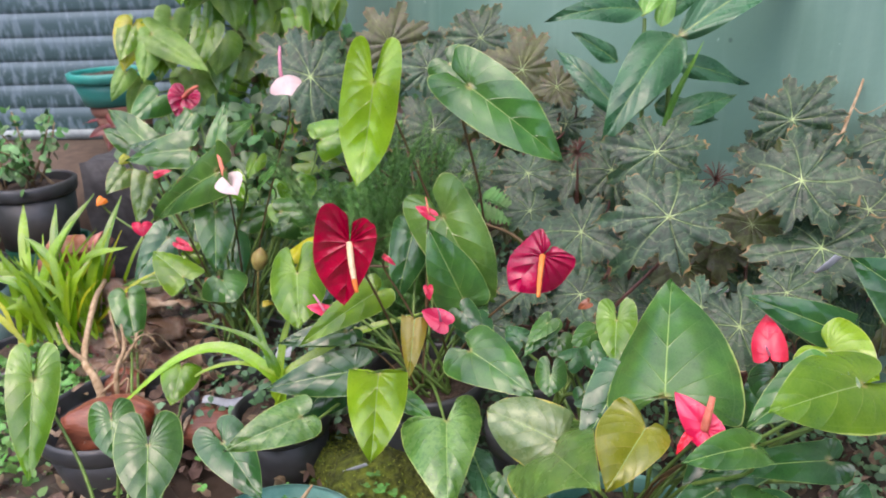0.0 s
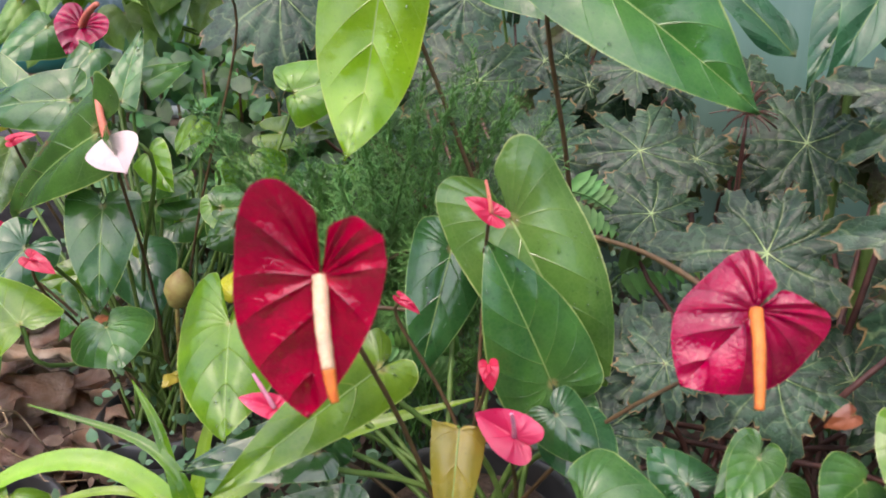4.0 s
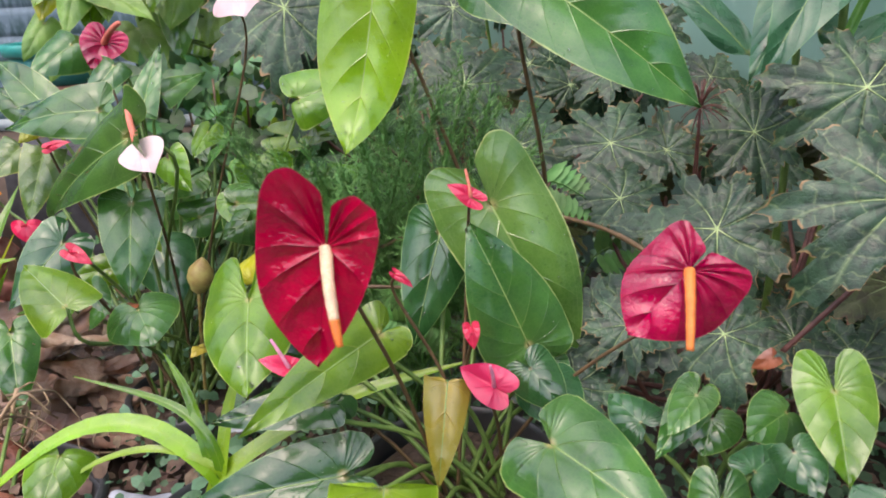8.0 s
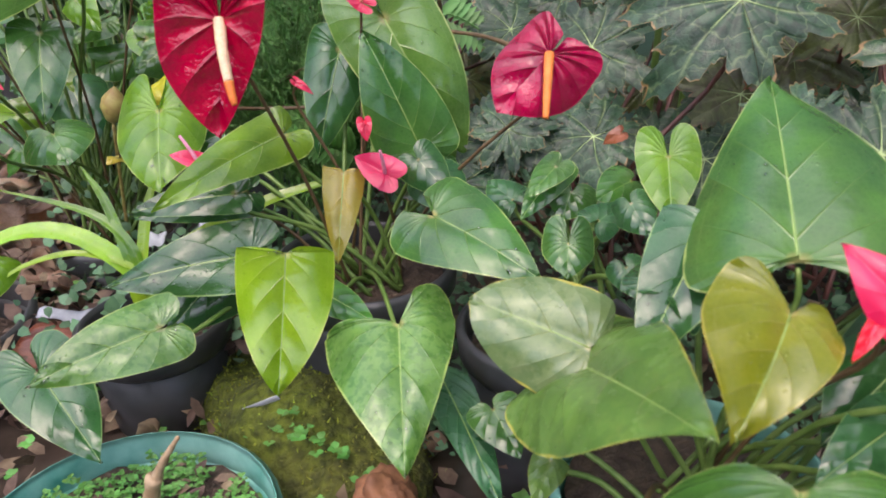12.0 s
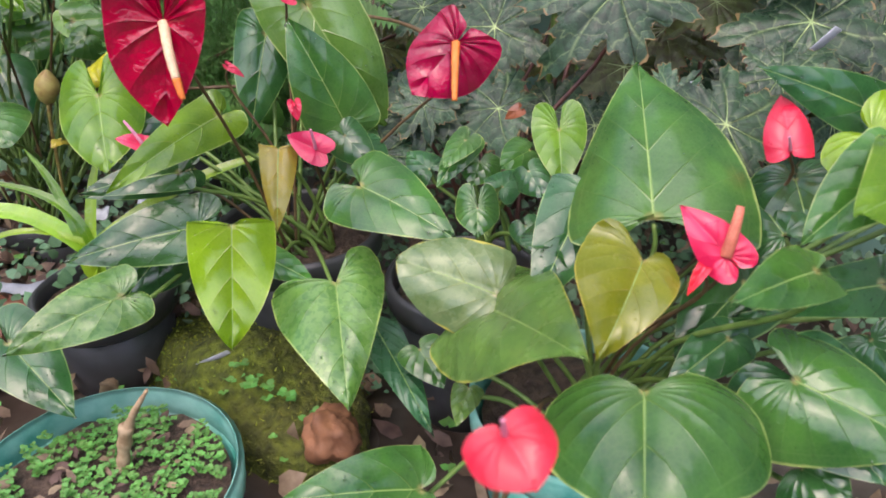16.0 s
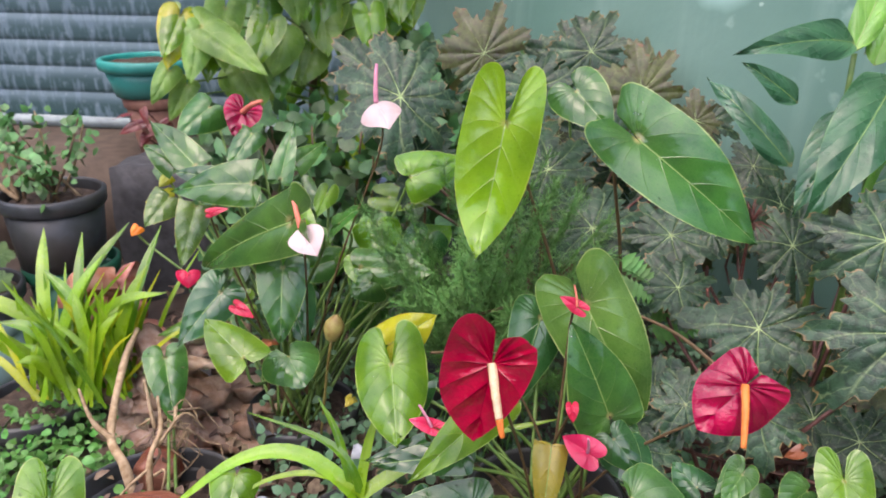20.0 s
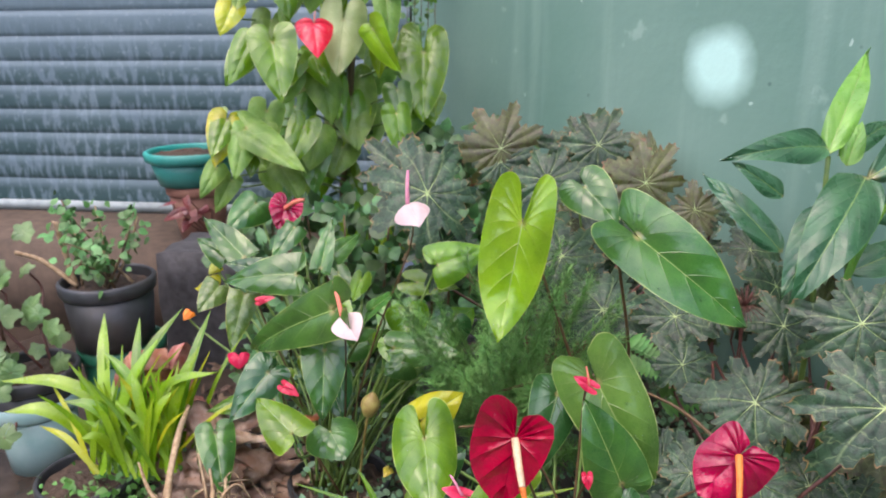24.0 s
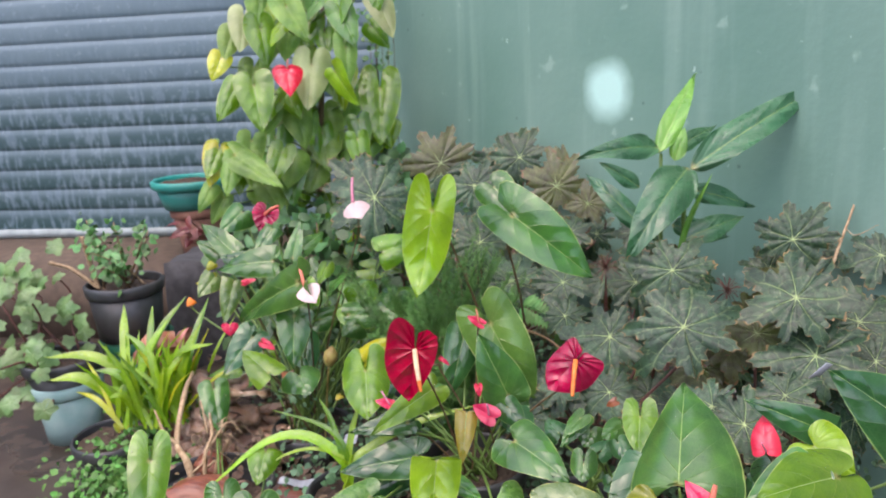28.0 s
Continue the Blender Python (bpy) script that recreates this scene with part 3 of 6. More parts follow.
def flower(plant, J, T, width, N, material, S, spx, root=None, stem=None, tip=None, thick=0.07, **kw):
    """A flower: waxy spathe, spadix and stalk."""
    kw = {"wave": 0.02, "quilt": 0.013, "belly": 0.05, "veins": 9, "arch": 0.08, "fold": 0.15, "nq": 72, "nr": 9, "hub_quilt": 1.0, "lift": 0.12, **kw}
    bm, J, T, X, Y, N, length = blade_mesh(J, T, width, N, **kw)
    ob = part("spathe", bm, material, plant, material.name.replace("_", " "))
    S = Vector(S)
    d = S - J
    r = max(0.0014, d.length * thick)
    bm = bmesh.new()
    if tip:
        tube(bm, [J, J + d * 0.35 + N * d.length * 0.10, J + d * 0.72 + N * d.length * 0.09], r, r * 0.78, 26, 10, 0.04)
    else:
        tube(bm, [J, J + d * 0.35 + N * d.length * 0.10, J + d * 0.75 + N * d.length * 0.08, S + N * d.length * 0.02], r, r * 0.62, 26, 10, 0.05)
    part("spadix", bm, spx, ob, spx.name.replace("_", " "))
    if tip:
        part("spadix_tip", tube(bmesh.new(), [J + d * 0.72 + N * d.length * 0.09, J + d * 0.88 + N * d.length * 0.07, S + d * 0.01 + N * d.length * 0.03], r * 0.78, r * 0.5, 10, 10, 0.05), tip, ob)
    foot = foot_of(plant, root, J)
    a = J - N * 0.003
    L = (a - foot).length
    part("flower_stalk", tube(bmesh.new(), [a, a - N * L * 0.06 - Vector((0, 0, L * 0.08)), foot.lerp(a, 0.5) + Vector((0, 0.015, 0)), foot], 0.0012, 0.0018, 14, 6), stem or BROWNSTEM, plant)
    return ob


def star_leaf(plant, C, N, D, R, material=None, points=7, root=None, stalk=True, cut=0.38, **kw):
    """A begonia leaf: broad pointed lobes round a pale hub, each with its vein, and coarse uneven teeth along the edge."""
    C, N, D = Vector(C), Vector(N).normalized(), Vector(D)
    D = (D - N * D.dot(N)).normalized()
    S = N.cross(D)
    bm = bmesh.new()
    uvl = bm.loops.layers.uv.new("UVMap")
    per, nr = (24, 8) if R > 0.05 else (12, 5)
    total = points * per
    sizes = [1.0] + [random.uniform(0.7, 1.04) for _ in range(points - 1)]
    turn, droop = random.uniform(0, 6.28), random.uniform(0.04, 0.2)
    nips = [random.uniform(0.75, 1.0) for _ in range(points * 6 + 1)]

    def angle(u):
        a = (u / points - 0.5) * 2 * math.pi * 0.995
        return a + 0.10 * math.sin(2 * a + turn)

    def height(a, r, off):
        z = -droop * r * r + 0.10 * r * r * math.sin(a * 2.3 + turn) + 0.035 * r * r * math.sin(a * 5.1 + turn * 2)
        return R * (z - 0.07 * r ** 3 * (1 - off) + 0.022 * math.sin(math.pi * min(1, off * 1.1)) * r * (1.25 - r) * 2)

    rows = []
    for i in range(total + 1):
        u = i / per
        a = angle(u)
        k = int(u + 0.5)
        off = abs(u - k) * 2
        mine, next_one = sizes[(k - points // 2) % points], sizes[(k + (1 if u > k else -1) - points // 2) % points]
        lobe_r = R * (mine + (next_one - mine) * 0.5 * off * off)
        rad = lobe_r * (1 - (cut + 0.07 * math.sin(k * 2.7 + turn)) * off ** 0.85)
        tooth = (off * 2.5) % 1.0
        teeth = 0.24 * (tooth - 0.5) * min(1, off * 5) * min(1.0, (1.04 - off) * 6) + random.uniform(-0.012, 0.012)
        if off > 0.3:
            teeth += 0.4 * (nips[int(u * 6)] - 1)
        row = []
        for j in range(nr + 1):
            r = j / nr
            ragged = 0.02 * R * r ** 4 * math.sin(u * 8.3 + turn)
            out = rad * r * (1 + teeth * r ** 4)
            row.append(bm.verts.new(C + (D * math.cos(a) + S * math.sin(a)) * out + N * (height(a, out / R, off) + ragged)))
        rows.append(row)
    for i in range(total):
        for j in range(nr):
            q = [(i, j), (i, j + 1), (i + 1, j + 1), (i + 1, j)]
            fc = bm.faces.new([rows[a][b] for a, b in q])
            for lp, (a, b) in zip(fc.loops, q):
                lp[uvl].uv = ((a / per + 0.5) / 8, b / nr)
    bmesh.ops.remove_doubles(bm, verts=bm.verts, dist=R * 0.003)
    ob = part("leaf", bm, material or STAR, plant)
    ribs = bmesh.new()
    for k in range(1, points):
        a = angle(k)
        d = D * math.cos(a) + S * math.sin(a)
        full = sizes[(k - points // 2) % points] * R
        pts = [C + d * full * r + N * (height(a, full / R * r, 0) + R * 0.002) for r in (0, 0.06, 0.13, 0.22, 0.32)]
        tube(ribs, pts, R * 0.010, R * 0.001, 10, 5)
    part("vein_star", ribs, HUB, ob)
    if stalk:
        foot = Vector(root) if root else plant.location + Vector((random.uniform(-.06, .06), random.uniform(-.04, .04), 0))
        L = (C - foot).length
        part("leaf_stalk", tube(bmesh.new(), [C, C - N * L * 0.2 - Vector((0, 0, L * 0.1)), foot.lerp(C, 0.45), foot], 0.002, 0.003, 10, 6), REDSTEM, plant)
    return ob


HUB = plain_material("begonia_vein", rgb("b4c88a"), rgb("92ac70"), 200, 0.5)


def lathe(bm, profile, centre, seg=36):
    """A turned form from (radius, height) pairs."""
    rings = []
    for r, z in profile:
        rings.append([bm.verts.new(Vector(centre) + Vector((r * math.cos(t), r * math.sin(t), z))) for t in [2 * math.pi * s / seg for s in range(seg)]])
    for a, b in zip(rings, rings[1:]):
        for s in range(seg):
            bm.faces.new((a[s], a[(s + 1) % seg], b[(s + 1) % seg], b[s]))
    return bm


def pot(place, radius, height, material, label, name="flower_pot", fill=SOIL, lip=0.003, taper=0.78, level=0.85, group="pots"):
    """A tapered pot with a rolled rim, standing at its place, filled with soil."""
    t = thing(name, place, label, "pot", group)
    r, rb = radius, radius * taper
    w = 0.004
    part("pot_wall", lathe(bmesh.new(), [(0.001, 0), (rb, 0), (rb + 0.3 * (r - rb), height * 0.3), (r - 0.003, height - 0.03), (r - w, height - 0.03), (r - w - 0.004, height - 0.035), (rb - w, 0.01), (0.001, 0.01)], place), material, t)
    part("rim", lathe(bmesh.new(), [(r - w, height - 0.03), (r, height - 0.03), (r + lip, height - 0.026), (r + lip + 0.002, height - 0.004), (r + lip - 0.003, height), (r - 0.002, height), (r - w, height - 0.006), (r - w, height - 0.03)], place), material, t)
    if fill:
        bm = bmesh.new()
        rr = rb + (r - rb) * level - w - 0.002
        seg, rings = 28, 7
        c = bm.verts.new(Vector(place) + Vector((0, 0, height * level + 0.01)))
        last = None
        for k in range(1, rings + 1):
            ring = [bm.verts.new(Vector(place) + Vector((rr * k / rings * math.cos(a), rr * k / rings * math.sin(a), height * level + 0.01 * (1 - k / rings) + random.uniform(-.004, .004)))) for a in [2 * math.pi * s / seg for s in range(seg)]]
            for s in range(seg):
                if last:
                    bm.faces.new((last[s], ring[s], ring[(s + 1) % seg], last[(s + 1) % seg]))
                else:
                    bm.faces.new((c, ring[s], ring[(s + 1) % seg]))
            last = ring
        part("soil", bm, fill, t, "dark damp potting soil")
    return t


def box(bm, lo, hi):
    lo, hi = Vector(lo), Vector(hi)
    m = bmesh.ops.create_cube(bm, size=1)
    bmesh.ops.transform(bm, matrix=Matrix.Translation((lo + hi) / 2) @ Matrix.Diagonal((*(hi - lo), 1)), verts=m["verts"])
    return m["verts"]


# ---- the setting ----
GROUND = 0.58
CORNER = Vector((-0.257, 1.70, 0))
WALL_DIR = Vector((0.661, -0.750, 0))
WALL_IN = Vector((-0.750, -0.661, 0))


def bed_height(x, y):
    """The planted bed rises from the paved ground towards the wall."""
    u = min(1.0, max(0.0, (x + 0.62 + 0.25 * (y - 0.2)) / 0.35)) * min(1.0, max(0.0, (y + 0.55) / 0.5))
    back = min(1.0, max(0.0, (y - 0.25) / 0.7))
    return GROUND + u * (0.05 + 0.05 * back) + 0.012 * noise.noise(Vector((x * 9, y * 9, 0))) * u


bm = bmesh.new()
xs = [-400, -60, -10, -3] + [-1.6 + 0.05 * i for i in range(61)] + [2.5, 10, 60, 400]
ys = [-400, -60, -10, -3, -1.5] + [-0.8 + 0.05 * i for i in range(61)] + [3.5, 10, 60, 400]
grid = [[bm.verts.new((x, y, bed_height(x, y) if -1.7 < x < 1.5 and -0.9 < y < 2.3 else GROUND - 0.002)) for y in ys] for x in xs]
for a, b in zip(grid, grid[1:]):
    for j in range(len(ys) - 1):
        bm.faces.new((a[j], b[j], b[j + 1], a[j + 1]))
ground = solid("ground", bm, WET, "wet dark concrete yard ground", "ground", kind="structure")

# green plastered wall, 0.15 m thick
bm = bmesh.new()
a, b2 = CORNER, CORNER + WALL_DIR * 4.5
o = -WALL_IN * 0.15
nn = 60
vs = []
for i in range(nn + 1):
    p = a.lerp(b2, i / nn)
    vs.append([bm.verts.new(Vector((p.x, p.y, z)) + WALL_IN * 0.004 * noise.noise(Vector((i * 0.4, z * 3, 2)))) for z in [0.2 + 0.1 * k for k in range(25)]])
for p, q in zip(vs, vs[1:]):
    for k in range(24):
        bm.faces.new((p[k], q[k], q[k + 1], p[k + 1]))
back = [bm.verts.new(Vector((p.x, p.y, z)) + o) for p in (a, b2) for z in (0.2, 2.6)]
bm.faces.new((back[0], back[1], back[3], back[2]))
bm.faces.new([vs[i][24] for i in range(nn + 1)] + [back[3], back[1]])
bm.faces.new([vs[nn][k] for k in range(25)] + [back[3], back[2]])
wall = solid("wall_green", bm, WALL, "weathered teal-green painted plaster wall with pale streaks", "wall", kind="structure")

# roller shutter: each slat a curved strip
SLAT = 0.077
SH_Y = 1.70
shutter = thing("roller_shutter", (-1.6, SH_Y, 0.86), "blue-grey metal roller shutter, stained dark near its foot", "shutter", kind="structure")
prof = [(0.0, 0.0), (-0.0025, 0.004), (-0.004, 0.016), (-0.0045, 0.034), (-0.0042, 0.054), (-0.003, 0.068), (0.0005, 0.073), (0.001, 0.077)]
first = None
for k in range(22):
    z = 0.875 + SLAT * k
    if first is None:
        bm = bmesh.new()
        cols = []
        for x in (-3.2, -2.4, -1.6, -0.9, CORNER.x - 0.005):
            cols.append([bm.verts.new((x, SH_Y + dy, z + dz)) for dy, dz in prof])
        for p, q in zip(cols, cols[1:]):
            for j in range(len(prof) - 1):
                bm.faces.new((p[j], q[j], q[j + 1], p[j + 1]))
        first = part("slat", bm, SHUTTER, shutter)
    else:
        s = new("slat", first.data)
        s.parent = shutter
        s.location = (0, 0, SLAT * k)
bm = bmesh.new()
box(bm, (-3.2, SH_Y - 0.022, 0.845), (CORNER.x - 0.005, SH_Y + 0.012, 0.876))
part("bottom_rail", bm, plain_material("pale_rail", rgb("a8b4b4"), rgb("8a9898"), 30, 0.6), shutter, "pale metal bottom rail")
bm = bmesh.new()
box(bm, (-3.4, 1.30, GROUND - 0.02), (CORNER.x - 0.1, SH_Y + 0.3, 0.842))
bmesh.ops.bevel(bm, geom=bm.edges[:], offset=0.008, segments=2, affect="EDGES")
solid("plinth", bm, PLINTH, "brown concrete plinth below the shutter", "plinth", kind="structure")
bm = bmesh.new()
box(bm, (-3.4, SH_Y + 0.02, 0.845), (CORNER.x, SH_Y + 0.17, 2.6))
solid("wall_back", bm, PLINTH, "plain wall behind the shutter", "wall", kind="structure")

# unseen plain walls added behind and beside the path to darken low reflections
for name, lo, hi in (("wall_south", (-4.2, -5.15, GROUND - 0.02), (4.4, -5.0, 2.6)), ("wall_west", (-4.2, -4.99, GROUND - 0.02), (-4.05, 2.0, 2.6))):
    bm = bmesh.new()
    box(bm, lo, hi)
    solid(name, bm, PLINTH, "plain brown-grey wall, unseen, added to darken reflections and close the yard", "wall", kind="structure")

# ---- plants ----
central = thing("anthurium", (0.20, 0.22, 0.775), "potted anthurium with dark red flowers and glossy heart leaves", "plant", "anthuriums")
back = thing("anthurium", (-0.17, 0.46, 0.715), "anthurium with white and red flowers and dark leaves", "plant", "anthuriums")
right = thing("anthurium", (0.44, -0.03, 0.72), "anthurium with pink flowers and broad green leaves", "plant", "anthuriums")
young = thing("anthurium", (0.39, 0.12, 0.80), "young anthurium with small fresh heart leaves", "plant", "anthuriums")
leftplant = thing("anthurium", (-0.16, -0.02, 0.62), "low anthurium with light green heart leaves", "plant", "anthuriums")
vine = thing("climbing_anthurium", (-0.3, 1.15, 0.80), "tall climbing anthurium with pale and yellowing leaves by the shutter", "plant", "anthuriums")
begonia_a = thing("begonia", (0.44, 0.33, 0.74), "begonia with dark star-shaped leaves and pale veins", "plant", "begonias")
begonia_b = thing("begonia", (0.68, 0.27, 0.74), "begonia with star leaves browned at their edges", "plant", "begonias")
begonia_c = thing("begonia", (0.20, 0.70, 0.76), "begonia with grey-green star leaves by the wall", "plant", "begonias")
# leaves and flowers begin
leaf(central, (0.124, 0.341, 1.193), (0.100, 0.312, 1.051), 0.086, (-0.047, -0.977, 0.206), LIME, lobes=(.39, .42), sides_by=(1.1, .9), gap=.2, lean=.5, full=(.9, 1.0), widest=(.1, .1), arch=-.02, folds=(.14, .12), tip_up=.35, wave=.03, root=(0.25, 0.43, 0.80), stem=BROWNSTEM)
leaf(central, (0.260, 0.318, 1.187), (0.387, 0.290, 1.089), 0.092, (-0.034, -0.88, 0.46), GREEN, lobes=(.29, .28), sides_by=(.95, 1.05), lean=.6, gap=.06, full=(.9, .6), widest=(.1, .1), folds=(.42, .2), arch=.04, root=(0.28, 0.44, 0.80), stem=BROWNSTEM)
leaf(central, (0.211, 0.596, 1.187), (0.262, 0.556, 1.137), 0.080, (-0.108, -0.827, 0.551), GREEN, lobe=.3, root=(0.24, 0.66, 0.80))
leaf(central, (0.220, 0.284, 1.013), (0.290, 0.262, 0.881), 0.098, (0.1, -0.9, 0.42), MINT, lobes=(.31, .34), lean=.55, gap=.1, full=.6, widest=(.02, .15), arch=.06)
leaf(central, (0.250, 0.232, 0.910), (0.203, 0.246, 1.011), 0.077, (0.214, -0.938, 0.273), GREEN, lobe=.17, arch=.06, folds=(.2, .3), full=.5, widest=(.1, .1))
leaf(central, (0.174, 0.307, 0.982), (0.150, 0.270, 0.887), 0.066, (0.011, -0.933, 0.360), DEEP, lobe=.2)
leaf(central, (0.014, 0.247, 0.942), (0.034, 0.169, 0.893), 0.080, (0.102, -0.544, 0.833), FRESH, lobes=(.5, .58), gap=.2, lean=.46, full=.9, arch=.06)
leaf(central, (0.002, 0.301, 0.937), (0.058, 0.302, 0.979), 0.060, (-0.319, -0.837, 0.445), YELLOW, lobe=.2)
leaf(central, (0.132, 0.211, 0.929), (0.055, 0.098, 0.908), 0.052, (0.494, -0.472, 0.730), FRESH, lobe=.15, arch=.06)
leaf(central, (0.189, 0.174, 0.907), (0.183, 0.138, 0.839), 0.036, (0.060, -0.884, 0.463), BRONZE, lobe=.05, gap=.12)
leaf(central, (0.113, 0.135, 0.851), (-0.005, 0.113, 0.834), 0.063, (0.045, -0.752, 0.658), DEEP, lobe=.2, arch=.08)
leaf(central, (0.152, 0.095, 0.872), (0.146, 0.040, 0.779), 0.075, (0.158, -0.831, 0.534), LIME, lobes=(.03, .05), gap=.2, widest=(.14, .16), full=.6, folds=(.3, .26), arch=-.05, wave=.06)
leaf(central, (0.239, 0.052, 0.834), (0.247, -0.050, 0.783), 0.100, (0.017, -0.45, 0.89), MOTTLED, lobes=(.08, .3), sides_by=(1.16, .84), lean=.74, gap=.35, full=(.25, .15), wave=.04, arch=.05)
leaf(central, (0.264, 0.129, 0.886), (0.344, 0.058, 0.864), 0.082, (-0.2, -0.5, 0.83), GREEN, lobe=.2, gap=.3, arch=.06, full=.4)
leaf(central, (0.056, 0.067, 0.824), (-0.027, 0.018, 0.807), 0.059, (0.249, -0.666, 0.704), MOTTLED, lobe=.2, arch=.08)
leaf(central, (-0.053, 0.075, 0.778), (0.013, 0.016, 0.738), 0.066, (0.134, -0.449, 0.883), DEEP, lobe=.35, gap=.15)
leaf(leftplant, (-0.273, 0.054, 0.880), (-0.253, -0.022, 0.786), 0.061, (0.481, -0.629, 0.611), FRESH, lobe=.36, gap=.12)
leaf(leftplant, (-0.033, -0.122, 0.916), (-0.020, -0.169, 0.875), 0.064, (0.356, -0.557, 0.751), GREEN, lobe=.5, gap=.15)
leaf(back, (-0.124, 0.351, 1.064), (-0.283, 0.442, 0.956), 0.081, (-0.630, -0.700, 0.337), GREEN, lobe=.2, arch=.06)
leaf(back, (-0.211, 0.459, 1.075), (-0.330, 0.466, 1.055), 0.067, (-0.140, -0.825, 0.547), GREEN, lobe=.1, arch=.1)
leaf(back, (-0.057, 0.513, 1.008), (-0.041, 0.469, 0.963), 0.070, (0.124, -0.687, 0.716), FRESH, lobe=.15, gap=.25)
leaf(back, (-0.063, 0.437, 0.973), (0.038, 0.432, 0.973), 0.059, (-0.038, -0.766, 0.642), GREEN, lobe=.15)
leaf(back, (-0.012, 0.540, 1.070), (0.064, 0.580, 1.089), 0.076, (0.252, -0.762, 0.596), FRESH, lobe=.15)
leaf(back, (-0.239, 0.387, 0.947), (-0.283, 0.340, 0.890), 0.064, (0.205, -0.827, 0.524), DEEP, lobe=.25)
leaf(back, (-0.157, 0.252, 0.934), (-0.218, 0.292, 0.958), 0.061, (0.004, -0.510, 0.860), FRESH, lobe=.2)
leaf(back, (-0.126, 0.313, 0.903), (-0.097, 0.279, 0.882), 0.074, (0.054, -0.491, 0.869), GREEN, lobe=.35, gap=.2)
leaf(back, (-0.149, 0.378, 0.992), (-0.143, 0.332, 0.905), 0.067, (0.258, -0.847, 0.465), GREEN, lobe=.15)
leaf(back, (-0.317, 0.505, 1.023), (-0.327, 0.458, 0.944), 0.050, (0.320, -0.831, 0.454), OLIVE, lobe=.05)
leaf(back, (-0.378, 0.547, 1.019), (-0.399, 0.503, 0.987), 0.054, (0.399, -0.656, 0.641), OLIVE, lobe=.1)
leaf(back, (-0.349, 0.655, 1.134), (-0.385, 0.607, 1.097), 0.068, (0.390, -0.728, 0.564), GREEN, lobe=.2)
leaf(back, (-0.325, 0.535, 1.073), (-0.416, 0.590, 1.125), 0.050, (0.066, -0.626, 0.777), GREEN, lobe=.1)
leaf(back, (-0.194, 0.519, 1.065), (-0.186, 0.573, 1.136), 0.035, (0.253, -0.784, 0.567), GREEN, lobe=.1)
leaf(back, (-0.257, 0.587, 1.111), (-0.284, 0.549, 1.065), 0.045, (0.276, -0.814, 0.511), GREEN, lobe=.1)
leaf(back, (0.009, 0.545, 0.976), (-0.015, 0.497, 0.935), 0.068, (0.147, -0.684, 0.715), DEEP, lobe=.3)
leaf(right, (0.466, -0.051, 0.934), (0.498, 0.098, 0.996), 0.132, (-0.234, -0.332, 0.914), GREEN, lobes=(.1, .07), gap=.5, lean=.6, widest=(.1, .08), full=(.4, .3), sides_by=(1.1, .9), arch=.03, wave=.04)
leaf(right, (0.357, -0.022, 0.849), (0.390, -0.160, 0.908), 0.108, (-0.5, -0.2, 0.84), OLIVE, lobes=(.12, .5), sides_by=(1.1, .9), lean=.6, full=.6, widest=(.1, .05), gap=.35, fold=.12, wave=.03)
leaf(right, (0.363, -0.026, 0.864), (0.290, 0.000, 0.885), 0.075, (-0.032, -0.682, 0.731), MOTTLEPALE, lobe=.1, shape=ROUND)
leaf(right, (0.438, -0.107, 0.937), (0.397, -0.163, 0.910), 0.062, (0.1, -0.5, 0.86), SUNNY, lobes=(.14, .1), sides_by=(1.2, .8), lean=.6, folds=(.3, .25), full=(.8, .5), widest=(.2, .1), gap=.2, arch=.08, wave=.09)
leaf(right, (0.418, -0.182, 0.900), (0.396, -0.254, 0.878), 0.126, (-0.178, -0.259, 0.949), GREEN, lobes=(.14, .2), sides_by=(.92, 1.1), lean=.55, gap=.35, widest=(.15, .1), full=.7)
leaf(right, (0.297, -0.097, 0.742), (0.195, -0.119, 0.767), 0.069, (0.305, -0.476, 0.825), GREEN, lobe=.12, arch=.1)
leaf(right, (0.436, 0.006, 0.927), (0.384, -0.057, 0.871), 0.062, (-0.125, -0.599, 0.791), DEEP, lobe=.1)
leaf(right, (0.588, -0.011, 0.938), (0.579, -0.059, 0.915), 0.065, (-0.401, -0.334, 0.853), DEEP, lobe=.3)
leaf(right, (0.647, -0.003, 0.982), (0.548, 0.006, 1.020), 0.046, (0.082, -0.901, 0.426), DEEP, lobe=.1)
leaf(right, (0.586, -0.107, 0.993), (0.514, -0.141, 0.962), 0.054, (-0.138, -0.492, 0.860), GREEN, lobe=.2)
leaf(right, (0.602, -0.108, 0.907), (0.490, -0.131, 0.909), 0.042, (0.126, -0.543, 0.830), DEEP, lobe=.15)
leaf(right, (0.527, -0.153, 0.873), (0.552, -0.217, 0.848), 0.085, (-0.416, -0.467, 0.780), DEEP, lobe=.3)
leaf(right, (0.510, -0.100, 0.865), (0.457, -0.128, 0.850), 0.040, (-0.028, -0.431, 0.902), DEEP, lobe=.2)
leaf(right, (0.545, -0.051, 0.876), (0.491, -0.068, 0.837), 0.060, (-0.342, -0.591, 0.731), DEEP, lobe=.2)
leaf(right, (0.756, -0.026, 0.981), (0.637, -0.011, 1.067), 0.114, (0.157, -0.913, 0.377), DEEP, lobe=.1)
leaf(right, (0.613, -0.118, 0.992), (0.519, -0.172, 0.997), 0.083, (0.314, -0.469, 0.825), FRESH, lobe=.3)
leaf(right, (0.619, -0.036, 0.982), (0.650, -0.076, 0.971), 0.072, (-0.413, -0.525, 0.744), LIME, lobes=(.4, .3), gap=.2, wave=.06)
